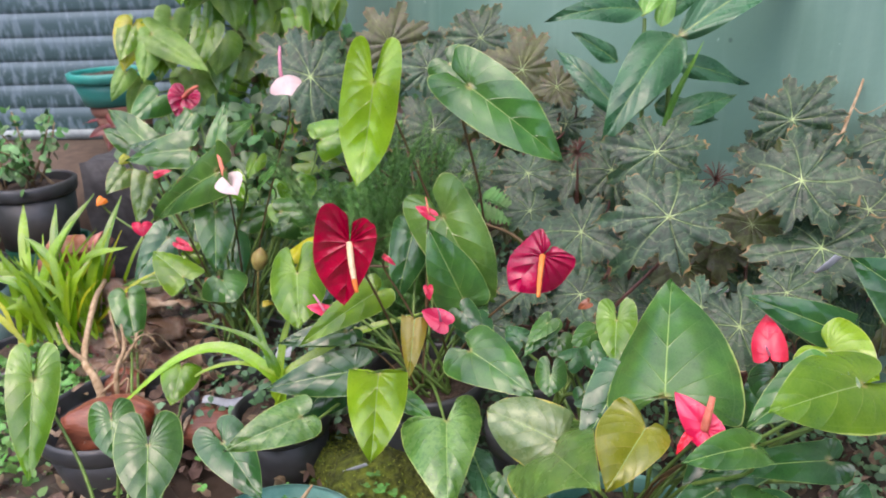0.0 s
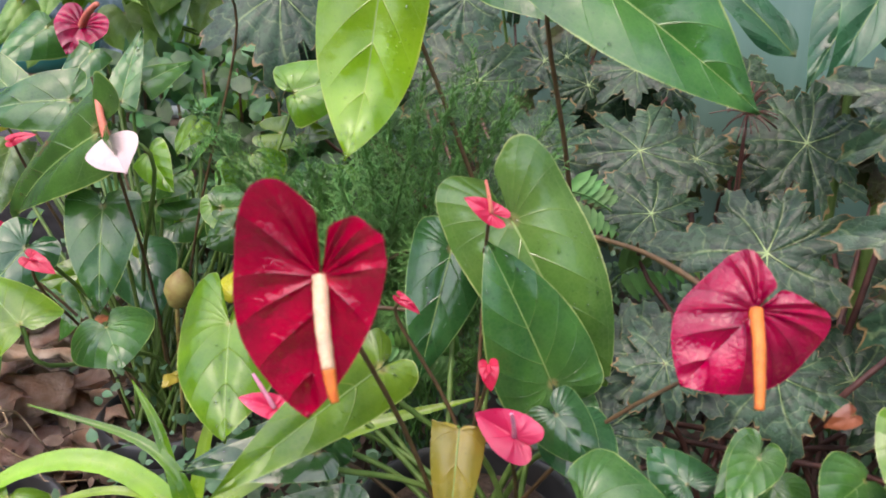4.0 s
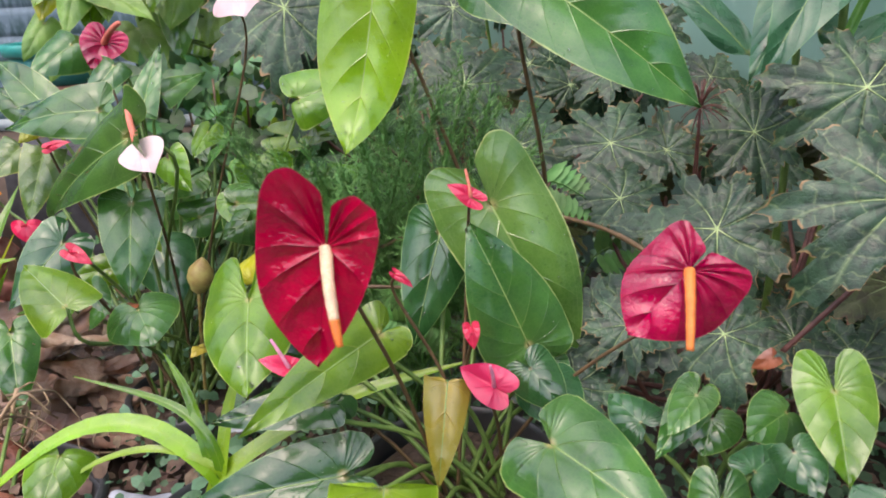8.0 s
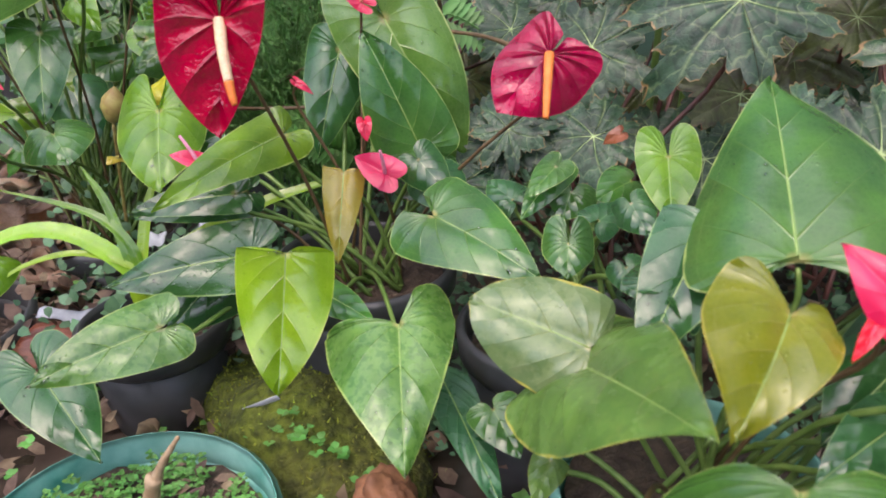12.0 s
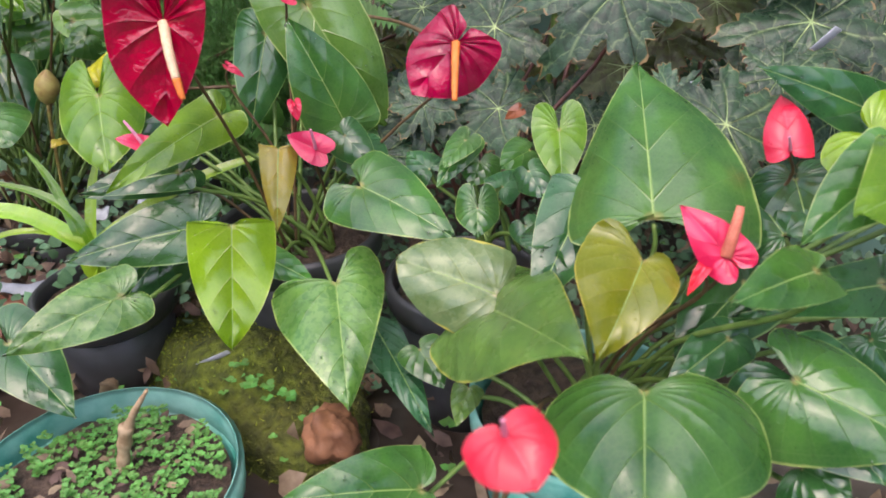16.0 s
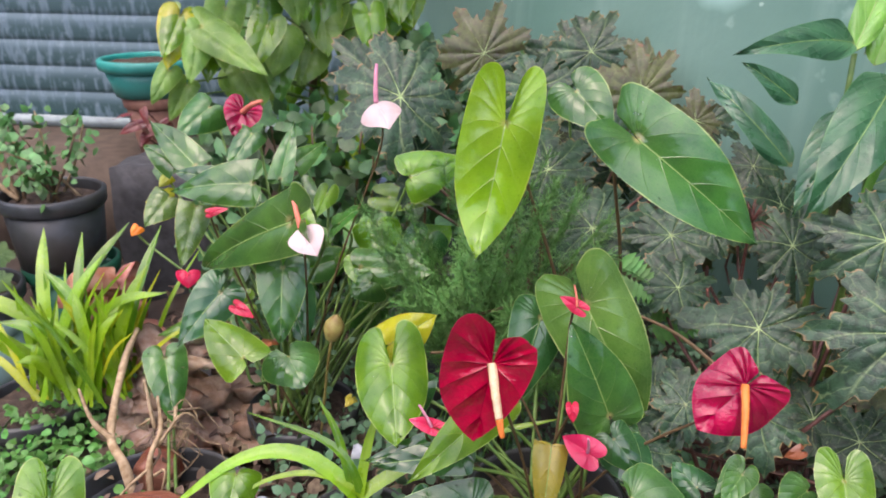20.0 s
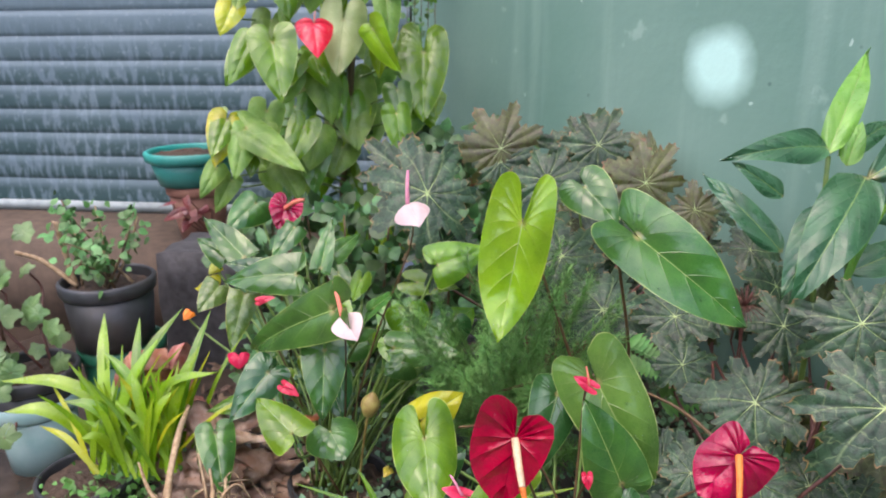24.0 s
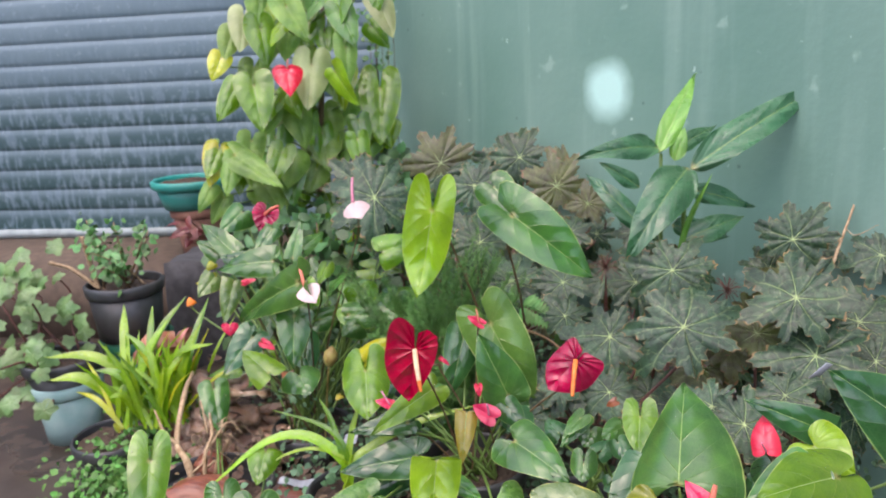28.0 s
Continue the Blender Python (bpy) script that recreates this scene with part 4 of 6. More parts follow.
leaf(right, (0.543, -0.051, 0.876), (0.480, -0.088, 0.839), 0.070, (-0.2, -0.5, 0.84), DEEP, lobe=.25, gap=.3)
leaf(right, (0.515, -0.169, 0.887), (0.572, -0.218, 0.871), 0.088, (-0.2, -0.5, 0.84), GREEN, lobe=.3, gap=.3)
leaf(young, (0.443, 0.125, 0.932), (0.435, 0.071, 0.899), 0.049, (-0.176, -0.494, 0.851), FRESH, lobe=.45)
leaf(young, (0.420, 0.137, 0.909), (0.388, 0.113, 0.903), 0.042, (0.254, -0.540, 0.802), GREEN, lobe=.2)
leaf(young, (0.364, 0.147, 0.917), (0.331, 0.110, 0.889), 0.031, (0.051, -0.631, 0.774), GREEN, lobe=.2)
leaf(young, (0.361, 0.062, 0.892), (0.358, 0.041, 0.875), 0.038, (-0.095, -0.618, 0.780), GREEN, lobe=.8)
leaf(young, (0.375, 0.146, 0.897), (0.365, 0.125, 0.881), 0.044, (-0.029, -0.597, 0.802), GREEN, lobe=.4)
leaf(young, (0.410, 0.092, 0.909), (0.419, 0.067, 0.894), 0.035, (-0.291, -0.567, 0.770), DEEP, lobe=.3)
leaf(vine, (-0.128, 1.131, 1.372), (-0.118, 1.053, 1.225), 0.116, (0.153, -0.869, 0.471), FRESH, lobe=.4)
leaf(vine, (-0.293, 1.118, 1.286), (-0.265, 1.049, 1.161), 0.119, (0.218, -0.833, 0.509), VINE, lobe=.45)
leaf(vine, (-0.389, 0.898, 1.400), (-0.358, 0.845, 1.288), 0.097, (0.300, -0.828, 0.475), FRESH, lobe=.3)
leaf(vine, (-0.495, 0.890, 1.249), (-0.506, 0.838, 1.161), 0.076, (0.378, -0.817, 0.435), YELLOW, lobe=.2)
leaf(vine, (-0.456, 0.915, 1.211), (-0.445, 0.870, 1.133), 0.060, (0.340, -0.793, 0.506), FRESH, lobe=.1)
leaf(vine, (-0.456, 0.890, 1.232), (-0.313, 0.833, 1.153), 0.075, (0.046, -0.769, 0.638), VINE, lobe=.2)
leaf(vine, (-0.455, 0.924, 1.381), (-0.485, 0.877, 1.317), 0.066, (0.394, -0.819, 0.417), FRESH, lobe=.2)
leaf(vine, (-0.273, 1.004, 1.442), (-0.281, 0.966, 1.329), 0.100, (0.254, -0.922, 0.292), PALE, lobe=.4)
flower(central, (0.130, 0.092, 1.045), (0.117, 0.094, 0.964), 0.080, (0.05, -0.93, 0.35), CRIMSON, (0.142, 0.060, 0.998), CREAM, lobes=(.56, .46), sides_by=(1.04, .84), lean=.54, gap=.08, widest=(.1, -.22), full=(.85, .3), folds=(.2, .6), arch=.0, tip=SPADIX_TIP)
flower(central, (0.354, 0.153, 1.005), (0.314, 0.137, 0.966), 0.070, (-0.1, -0.85, 0.5), CRIMSON, (0.348, 0.112, 0.968), ORANGE, lobes=(.4, .42), sides_by=(.91, 1.09), lean=.7, gap=.05, widest=(.25, .1), full=.75, folds=(.2, .25), arch=.03)
flower(back, (-0.279, 0.613, 1.137), (-0.285, 0.582, 1.108), 0.056, (0.25, -0.95, 0.15), CRIMSON, (-0.234, 0.575, 1.161), SALMON, lobe=.5)
flower(back, (-0.036, 0.432, 1.193), (-0.015, 0.406, 1.167), 0.051, (0.023, -0.697, 0.716), WHITE, (-0.037, 0.446, 1.236), PINKSPX, shape=LANCET, quilt=.002, veins=3)
flower(back, (-0.107, 0.332, 1.064), (-0.081, 0.307, 1.040), 0.043, (0.084, -0.643, 0.761), WHITE, (-0.125, 0.362, 1.099), SALMON, shape=LANCET, quilt=.002, veins=3)
flower(vine, (-0.316, 0.942, 1.435), (-0.300, 0.902, 1.369), 0.076, (0.245, -0.802, 0.545), PINKRED, (-0.315, 0.950, 1.459), SALMON, lobe=.15)
flower(right, (0.489, -0.111, 0.940), (0.466, -0.086, 0.963), 0.031, (-0.250, -0.743, 0.621), ROSE, (0.495, -0.105, 0.970), SALMON, thick=.13, lobe=.36, gap=.0, folds=(.5, .35), quilt=.006, wave=.05)
flower(right, (0.475, -0.114, 0.934), (0.463, -0.122, 0.919), 0.009, (-0.380, -0.655, 0.653), ROSE, (0.472, -0.117, 0.929), ROSE, lobe=.05, gap=0, fold=.6)
flower(right, (0.321, -0.278, 0.974), (0.330, -0.298, 0.965), 0.0345, (-0.05, -0.45, 0.9), ROSE, (0.319, -0.284, 0.987), PINKSPX, lobe=.26, full=1.0, gap=.05, widest=(.2, .2), quilt=.006)
flower(right, (0.570, -0.024, 0.968), (0.574, 0.010, 0.997), 0.033, (-0.367, -0.427, 0.826), ROSE, (0.563, -0.03, 0.981), PINKSPX, lobe=.16, full=.35, widest=(.2, .2), gap=.1, quilt=.004)
flower(central, (0.224, 0.168, 0.908), (0.199, 0.172, 0.922), 0.031, (0.1, -0.75, 0.66), ROSE, (0.222, 0.158, 0.931), PINKSPX, lobe=.5, gap=0, folds=(.5, .4), arch=-.05, quilt=.004, wave=.05)
flower(central, (0.069, 0.173, 0.919), (0.045, 0.173, 0.926), 0.017, (0.202, -0.692, 0.693), ROSE, (0.055, 0.179, 0.940), PINKSPX, lobe=.6, fold=.3, quilt=.01)
flower(central, (0.207, 0.231, 1.035), (0.189, 0.232, 1.045), 0.015, (0.211, -0.860, 0.466), ROSE, (0.203, 0.238, 1.055), SALMON, lobe=.55, quilt=.01)
flower(central, (0.143, 0.244, 0.967), (0.157, 0.242, 0.956), 0.008, (0.284, -0.812, 0.510), ROSE, (0.150, 0.244, 0.965), ROSE, lobe=.3)
flower(central, (0.207, 0.190, 0.945), (0.209, 0.184, 0.930), 0.013, (0.100, -0.919, 0.381), ROSE, (0.208, 0.179, 0.946), ROSE, lobe=.3)
flower(back, (-0.290, 0.405, 0.962), (-0.289, 0.399, 0.944), 0.032, (0.373, -0.874, 0.312), ROSE, (-0.282, 0.386, 0.966), ROSE, lobe=.3)
flower(back, (-0.192, 0.327, 0.959), (-0.171, 0.326, 0.946), 0.017, (0.346, -0.709, 0.614), ROSE, (-0.180, 0.319, 0.961), ROSE, lobe=.3)
flower(back, (-0.262, 0.430, 1.041), (-0.237, 0.435, 1.046), 0.013, (0.057, -0.834, 0.550), ROSE, (-0.250, 0.422, 1.046), ROSE, lobe=.2)
star_leaf(begonia_a, (0.418, 0.330, 0.974), (-0.202, -0.735, 0.647), (-0.956, 0.004, -0.294), 0.095)
star_leaf(begonia_a, (0.517, 0.223, 1.031), (-0.145, -0.770, 0.622), (-0.132, 0.638, 0.759), 0.102)
star_leaf(begonia_a, (0.412, 0.260, 0.906), (-0.148, -0.672, 0.726), (-0.372, -0.642, -0.670), 0.070)
star_leaf(begonia_b, (0.672, 0.218, 1.079), (-0.243, -0.727, 0.642), (-0.751, -0.278, -0.599), 0.089)
star_leaf(begonia_b, (0.692, 0.182, 1.004), (-0.238, -0.653, 0.719), (-0.923, -0.078, -0.377), 0.093)
star_leaf(begonia_b, (0.734, 0.443, 1.110), (-0.292, -0.901, 0.322), (0.283, 0.240, 0.929), 0.090)
star_leaf(begonia_c, (0.244, 0.534, 1.010), (-0.049, -0.703, 0.709), (-0.298, -0.668, -0.682), 0.098)
star_leaf(begonia_c, (-0.036, 0.602, 1.170), (0.145, -0.839, 0.525), (-0.976, -0.207, -0.061), 0.117)
star_leaf(begonia_a, (0.336, 0.266, 0.910), (-0.081, -0.684, 0.725), (-0.578, -0.560, -0.593), 0.064)
star_leaf(begonia_a, (0.520, 0.263, 0.880), (-0.231, -0.641, 0.732), (-0.594, -0.503, -0.628), 0.062)
star_leaf(begonia_b, (0.571, 0.074, 0.950), (-0.173, -0.625, 0.761), (-0.938, -0.132, -0.321), 0.075)
star_leaf(begonia_b, (0.862, 0.405, 1.091), (-0.333, -0.765, 0.552), (-0.793, -0.089, -0.602), 0.070)
star_leaf(begonia_c, (0.344, 0.499, 1.018), (-0.115, -0.695, 0.710), (-0.323, -0.649, -0.688), 0.068)
star_leaf(begonia_c, (0.422, 0.715, 1.127), (-0.172, -0.867, 0.467), (0.983, -0.123, 0.133), 0.054)
star_leaf(begonia_c, (0.251, 0.926, 1.202), (-0.051, -0.912, 0.408), (-0.025, 0.409, 0.912), 0.096)
star_leaf(begonia_c, (0.062, 0.892, 1.172), (0.065, -0.902, 0.426), (-0.040, 0.425, 0.905), 0.085)
star_leaf(begonia_c, (0.153, 0.649, 1.077), (0.009, -0.782, 0.624), (-0.037, 0.623, 0.781), 0.087)
canna = thing("canna", (0.55, 0.47, 0.74), "canna-like plant with long glossy green leaves before the wall", "plant")
leaf(canna, (0.509, 0.465, 1.262), (0.592, 0.597, 1.392), 0.040, (0.011, -0.705, 0.709), LANCELIME, shape=LANCET, stalk=False)
leaf(canna, (0.564, 0.466, 1.233), (0.806, 0.586, 1.357), 0.064, (0.077, -0.787, 0.612), LANCE, shape=LANCET, stalk=False, arch=.06)
leaf(canna, (0.509, 0.468, 1.272), (0.365, 0.403, 1.265), 0.045, (0.336, -0.799, 0.499), LANCE, shape=LANCET, stalk=False, arch=.12)
leaf(canna, (0.560, 0.466, 1.235), (0.438, 0.329, 1.095), 0.076, (0.021, -0.724, 0.690), LANCE, shape=LANCET, stalk=False, arch=.14)
leaf(canna, (0.551, 0.477, 1.202), (0.448, 0.381, 1.092), 0.073, (-0.275, -0.582, 0.765), LANCE, shape=LANCET, stalk=False, arch=.1)
leaf(canna, (0.559, 0.487, 1.195), (0.690, 0.526, 1.151), 0.037, (0.377, -0.850, 0.369), LANCE, shape=LANCET, stalk=False, arch=.08)
leaf(canna, (0.553, 0.454, 1.109), (0.670, 0.510, 1.139), 0.046, (0.185, -0.735, 0.652), LANCE, shape=LANCET, stalk=False, arch=.06)
leaf(canna, (0.538, 0.478, 1.130), (0.649, 0.527, 1.096), 0.051, (0.472, -0.767, 0.435), LANCE, shape=LANCET, stalk=False, arch=.06)
leaf(canna, (0.503, 0.569, 1.099), (0.393, 0.642, 1.203), 0.045, (-0.099, -0.861, 0.500), LANCE, shape=LANCET, stalk=False, arch=.08)
leaf(canna, (0.488, 0.548, 1.189), (0.413, 0.549, 1.238), 0.032, (0.183, -0.936, 0.299), LANCE, shape=LANCET, stalk=False, arch=.06)
leaf(canna, (0.531, 0.489, 1.259), (0.623, 0.554, 1.299), 0.032, (0.223, -0.720, 0.658), LANCE, shape=LANCET, stalk=False, arch=.05)
leaf(canna, (0.539, 0.477, 1.247), (0.557, 0.494, 1.304), 0.029, (-0.185, -0.924, 0.334), LANCELIME, shape=LANCET, stalk=False)
leaf(right, (0.262, 0.102, 0.763), (0.312, -0.049, 0.746), 0.038, (-0.179, -0.168, 0.969), LANCE, shape=LANCET, stalk=False, arch=.08)
star_leaf(begonia_c, (0.338, 0.863, 1.141), (-0.012, -0.937, 0.349), (0.206, 0.340, 0.918), 0.099, material=BROWNSTAR)
star_leaf(begonia_c, (0.361, 0.980, 1.177), (-0.024, -0.946, 0.323), (0.452, 0.278, 0.847), 0.070, material=BROWNSTAR)
star_leaf(begonia_c, (0.222, 0.963, 1.190), (0.049, -0.947, 0.318), (0.008, 0.319, 0.948), 0.105)
star_leaf(begonia_c, (0.062, 0.899, 1.197), (0.136, -0.938, 0.318), (-0.194, 0.289, 0.937), 0.109, material=BROWNSTAR)
star_leaf(begonia_c, (0.152, 0.797, 1.157), (0.086, -0.864, 0.496), (0.775, 0.371, 0.511), 0.090)
star_leaf(begonia_c, (0.401, 0.713, 1.128), (-0.049, -0.893, 0.447), (0.976, 0.052, 0.211), 0.058, material=BROWNSTAR)
star_leaf(begonia_c, (0.180, 0.593, 1.074), (0.074, -0.792, 0.606), (-0.582, 0.459, 0.671), 0.086)
star_leaf(begonia_c, (-0.087, 0.701, 1.178), (0.219, -0.843, 0.491), (-0.927, -0.023, 0.374), 0.106)
star_leaf(begonia_c, (-0.010, 0.605, 1.086), (0.184, -0.821, 0.541), (0.251, -0.493, -0.833), 0.083)
star_leaf(begonia_a, (0.469, 0.418, 1.042), (-0.097, -0.804, 0.586), (-0.054, 0.593, 0.804), 0.070)
star_leaf(begonia_a, (0.509, 0.291, 1.100), (-0.143, -0.846, 0.514), (0.151, 0.495, 0.856), 0.080)
star_leaf(begonia_a, (0.346, 0.425, 0.976), (-0.018, -0.747, 0.664), (-0.875, 0.333, 0.351), 0.062)
star_leaf(begonia_a, (0.603, 0.304, 0.972), (-0.178, -0.713, 0.678), (0.954, -0.294, -0.059), 0.073, material=BROWNSTAR)
star_leaf(begonia_a, (0.562, 0.308, 0.930), (-0.150, -0.703, 0.695), (0.229, -0.709, -0.667), 0.074, material=BROWNSTAR)
star_leaf(begonia_a, (0.479, 0.287, 0.889), (-0.094, -0.654, 0.751), (0.857, -0.437, -0.273), 0.065)
star_leaf(begonia_a, (0.547, 0.317, 0.886), (-0.130, -0.654, 0.746), (0.132, -0.757, -0.640), 0.080)
star_leaf(begonia_a, (0.304, 0.293, 0.892), (0.007, -0.661, 0.751), (-0.934, -0.273, -0.232), 0.067)
star_leaf(begonia_a, (0.286, 0.230, 0.873), (0.017, -0.642, 0.766), (-0.823, -0.444, -0.353), 0.055)
star_leaf(begonia_b, (0.632, 0.257, 1.009), (-0.204, -0.715, 0.669), (-0.582, -0.461, -0.670), 0.061, material=BROWNSTAR)
star_leaf(begonia_b, (0.778, 0.262, 1.026), (-0.290, -0.698, 0.654), (0.910, 0.009, 0.414), 0.085)
star_leaf(begonia_b, (0.785, 0.211, 0.984), (-0.297, -0.672, 0.678), (0.913, -0.408, -0.004), 0.074)
star_leaf(begonia_b, (0.632, 0.113, 0.975), (-0.209, -0.636, 0.743), (-0.349, -0.661, -0.664), 0.061)
star_leaf(begonia_b, (0.540, 0.122, 0.952), (-0.148, -0.640, 0.754), (-0.795, -0.377, -0.476), 0.059)
star_leaf(begonia_b, (0.835, 0.473, 1.086), (-0.320, -0.815, 0.484), (0.262, 0.414, 0.872), 0.059)
star_leaf(begonia_b, (0.917, 0.392, 1.009), (-0.335, -0.693, 0.639), (-0.895, 0.022, -0.446), 0.089)
star_leaf(begonia_b, (0.332, 0.255, 0.916), (-0.109, -0.688, 0.718), (-0.266, -0.676, -0.688), 0.045)
leaf(central, (0.269, 0.241, 0.889), (0.285, 0.231, 0.887), 0.029, (-0.284, -0.603, 0.745), GREEN, lobe=.5)
leaf(central, (0.251, 0.188, 0.912), (0.278, 0.170, 0.885), 0.042, (0.083, -0.789, 0.609), DEEP, lobe=.3)
leaf(central, (0.098, 0.163, 0.894), (0.011, 0.150, 0.884), 0.039, (0.015, -0.672, 0.740), DEEP, lobe=.15)
leaf(central, (0.095, 0.200, 0.880), (-0.003, 0.178, 0.866), 0.044, (0.089, -0.785, 0.613), DEEP, lobe=.15)
leaf(central, (0.080, 0.148, 0.828), (0.034, 0.125, 0.783), 0.074, (-0.022, -0.881, 0.473), DEEP, lobe=.2)
leaf(central, (0.174, 0.130, 0.814), (0.218, 0.089, 0.811), 0.032, (-0.317, -0.403, 0.859), GREEN, lobe=.3)
leaf(central, (0.024, 0.247, 0.900), (0.062, 0.277, 0.913), 0.062, (0.307, -0.678, 0.668), DEEP, lobe=.2)
leaf(central, (0.264, 0.195, 0.893), (0.288, 0.166, 0.870), 0.052, (-0.097, -0.666, 0.739), DEEP, lobe=.3)
leaf(back, (-0.068, 0.446, 0.972), (-0.057, 0.417, 0.950), 0.040, (0.244, -0.526, 0.815), FRESH, lobe=.4)
leaf(back, (-0.047, 0.420, 0.959), (-0.072, 0.410, 0.942), 0.053, (-0.021, -0.848, 0.530), GREEN, lobe=.3)
leaf(back, (-0.178, 0.471, 0.910), (-0.144, 0.431, 0.853), 0.078, (0.256, -0.713, 0.653), DEEP, lobe=.2)
leaf(back, (-0.154, 0.535, 0.928), (-0.097, 0.585, 0.929), 0.054, (0.486, -0.567, 0.665), GREEN, lobe=.3)
leaf(back, (0.004, 0.557, 0.965), (0.039, 0.618, 0.971), 0.062, (0.479, -0.354, 0.803), FRESH, lobe=.3)
leaf(back, (-0.270, 0.488, 1.068), (-0.342, 0.501, 1.074), 0.040, (-0.079, -0.743, 0.664), DEEP, lobe=.1)
leaf(back, (-0.364, 0.559, 1.068), (-0.424, 0.578, 1.089), 0.051, (0.034, -0.691, 0.722), GREEN, lobe=.1)
leaf(back, (-0.181, 0.547, 1.079), (-0.154, 0.619, 1.096), 0.038, (0.486, -0.369, 0.792), GREEN, lobe=.1)
leaf(back, (-0.213, 0.493, 1.014), (-0.239, 0.523, 1.057), 0.034, (0.243, -0.720, 0.650), GREEN, lobe=.1)
leaf(right, (0.408, -0.023, 0.902), (0.449, 0.027, 0.909), 0.054, (0.227, -0.315, 0.921), DEEP, lobe=.2)
leaf(right, (0.306, 0.011, 0.788), (0.323, -0.022, 0.772), 0.040, (-0.119, -0.482, 0.868), GREEN, lobe=.2)
leaf(right, (0.342, -0.030, 0.778), (0.328, -0.060, 0.766), 0.026, (0.041, -0.387, 0.921), OLIVE, lobe=.1)
leaf(right, (0.477, -0.158, 0.842), (0.490, -0.190, 0.830), 0.052, (-0.339, -0.448, 0.827), DEEP, lobe=.2)
leaf(right, (0.521, -0.189, 0.835), (0.538, -0.213, 0.836), 0.050, (-0.489, -0.312, 0.814), DEEP, lobe=.2)
leaf(right, (0.632, -0.081, 0.839), (0.654, -0.104, 0.803), 0.062, (-0.264, -0.878, 0.400), DEEP, lobe=.2)
leaf(right, (0.515, -0.159, 0.956), (0.447, -0.197, 0.965), 0.037, (0.284, -0.292, 0.913), GREEN, lobe=.15)
leaf(right, (0.565, -0.049, 0.914), (0.562, 0.002, 0.924), 0.051, (-0.484, -0.196, 0.853), DEEP, lobe=.2)
leaf(young, (0.329, 0.156, 0.887), (0.309, 0.184, 0.893), 0.039, (-0.370, -0.440, 0.819), DEEP, lobe=.3)
leaf(young, (0.398, 0.042, 0.883), (0.408, 0.020, 0.868), 0.028, (-0.210, -0.614, 0.761), DEEP, lobe=.3)
leaf(young, (0.386, 0.087, 0.898), (0.411, 0.110, 0.902), 0.031, (0.284, -0.455, 0.844), DEEP, lobe=.3)
leaf(young, (0.360, 0.134, 0.923), (0.337, 0.106, 0.910), 0.028, (0.045, -0.451, 0.891), GREEN, lobe=.3)
leaf(leftplant, (-0.097, -0.074, 0.911), (-0.085, -0.101, 0.881), 0.047, (0.334, -0.630, 0.701), GREEN, lobe=.5)
leaf(vine, (-0.460, 1.058, 1.573), (-0.463, 1.013, 1.480), 0.084, (0.370, -0.841, 0.395), PALE, lobe=.3)
leaf(vine, (-0.501, 1.062, 1.533), (-0.515, 1.021, 1.461), 0.071, (0.399, -0.828, 0.394), VINE, lobe=.3)
leaf(vine, (-0.522, 1.022, 1.469), (-0.536, 0.985, 1.413), 0.062, (0.419, -0.802, 0.425), YELLOW, lobe=.3)
leaf(vine, (-0.444, 0.911, 1.398), (-0.471, 0.866, 1.320), 0.064, (0.378, -0.853, 0.361), FRESH, lobe=.3)
leaf(vine, (-0.408, 1.119, 1.580), (-0.409, 1.078, 1.500), 0.080, (0.339, -0.839, 0.426), FRESH, lobe=.4)
leaf(vine, (-0.354, 1.086, 1.540), (-0.355, 1.043, 1.454), 0.079, (0.319, -0.849, 0.421), VINE, lobe=.4)
leaf(vine, (-0.311, 1.127, 1.554), (-0.313, 1.087, 1.481), 0.089, (0.300, -0.840, 0.452), FRESH, lobe=.4)
leaf(vine, (-0.267, 1.125, 1.523), (-0.254, 1.091, 1.464), 0.067, (0.231, -0.820, 0.523), FRESH, lobe=.3)
leaf(vine, (-0.243, 1.189, 1.553), (-0.223, 1.151, 1.477), 0.070, (0.209, -0.852, 0.481), FRESH, lobe=.3)
leaf(vine, (-0.348, 1.135, 1.607), (-0.342, 1.100, 1.547), 0.088, (0.294, -0.812, 0.503), VINE, lobe=.4)
leaf(vine, (-0.418, 1.078, 1.628), (-0.427, 1.055, 1.543), 0.085, (0.341, -0.916, 0.212), VINE, lobe=.4)
leaf(vine, (-0.242, 1.206, 1.621), (-0.235, 1.192, 1.560), 0.078, (0.254, -0.936, 0.244), FRESH, lobe=.3)
leaf(vine, (-0.434, 0.955, 1.261), (-0.445, 0.891, 1.140), 0.076, (0.353, -0.840, 0.412), VINE, lobe=.2)
leaf(vine, (-0.345, 0.929, 1.232), (-0.367, 0.885, 1.154), 0.069, (0.312, -0.862, 0.398), FRESH, lobe=.3)
leaf(vine, (-0.337, 0.987, 1.210), (-0.346, 0.946, 1.136), 0.086, (0.305, -0.848, 0.433), VINE, lobe=.3)
leaf(vine, (-0.316, 1.067, 1.305), (-0.303, 1.030, 1.234), 0.060, (0.273, -0.832, 0.483), FRESH, lobe=.3)
leaf(vine, (-0.353, 1.068, 1.329), (-0.354, 1.040, 1.301), 0.060, (0.336, -0.672, 0.660), FRESH, lobe=.3)
leaf(vine, (-0.254, 1.162, 1.233), (-0.257, 1.118, 1.144), 0.079, (0.249, -0.871, 0.422), VINE, lobe=.3)
leaf(vine, (-0.163, 1.093, 1.245), (-0.152, 1.059, 1.188), 0.091, (0.197, -0.825, 0.530), FRESH, lobe=.4)
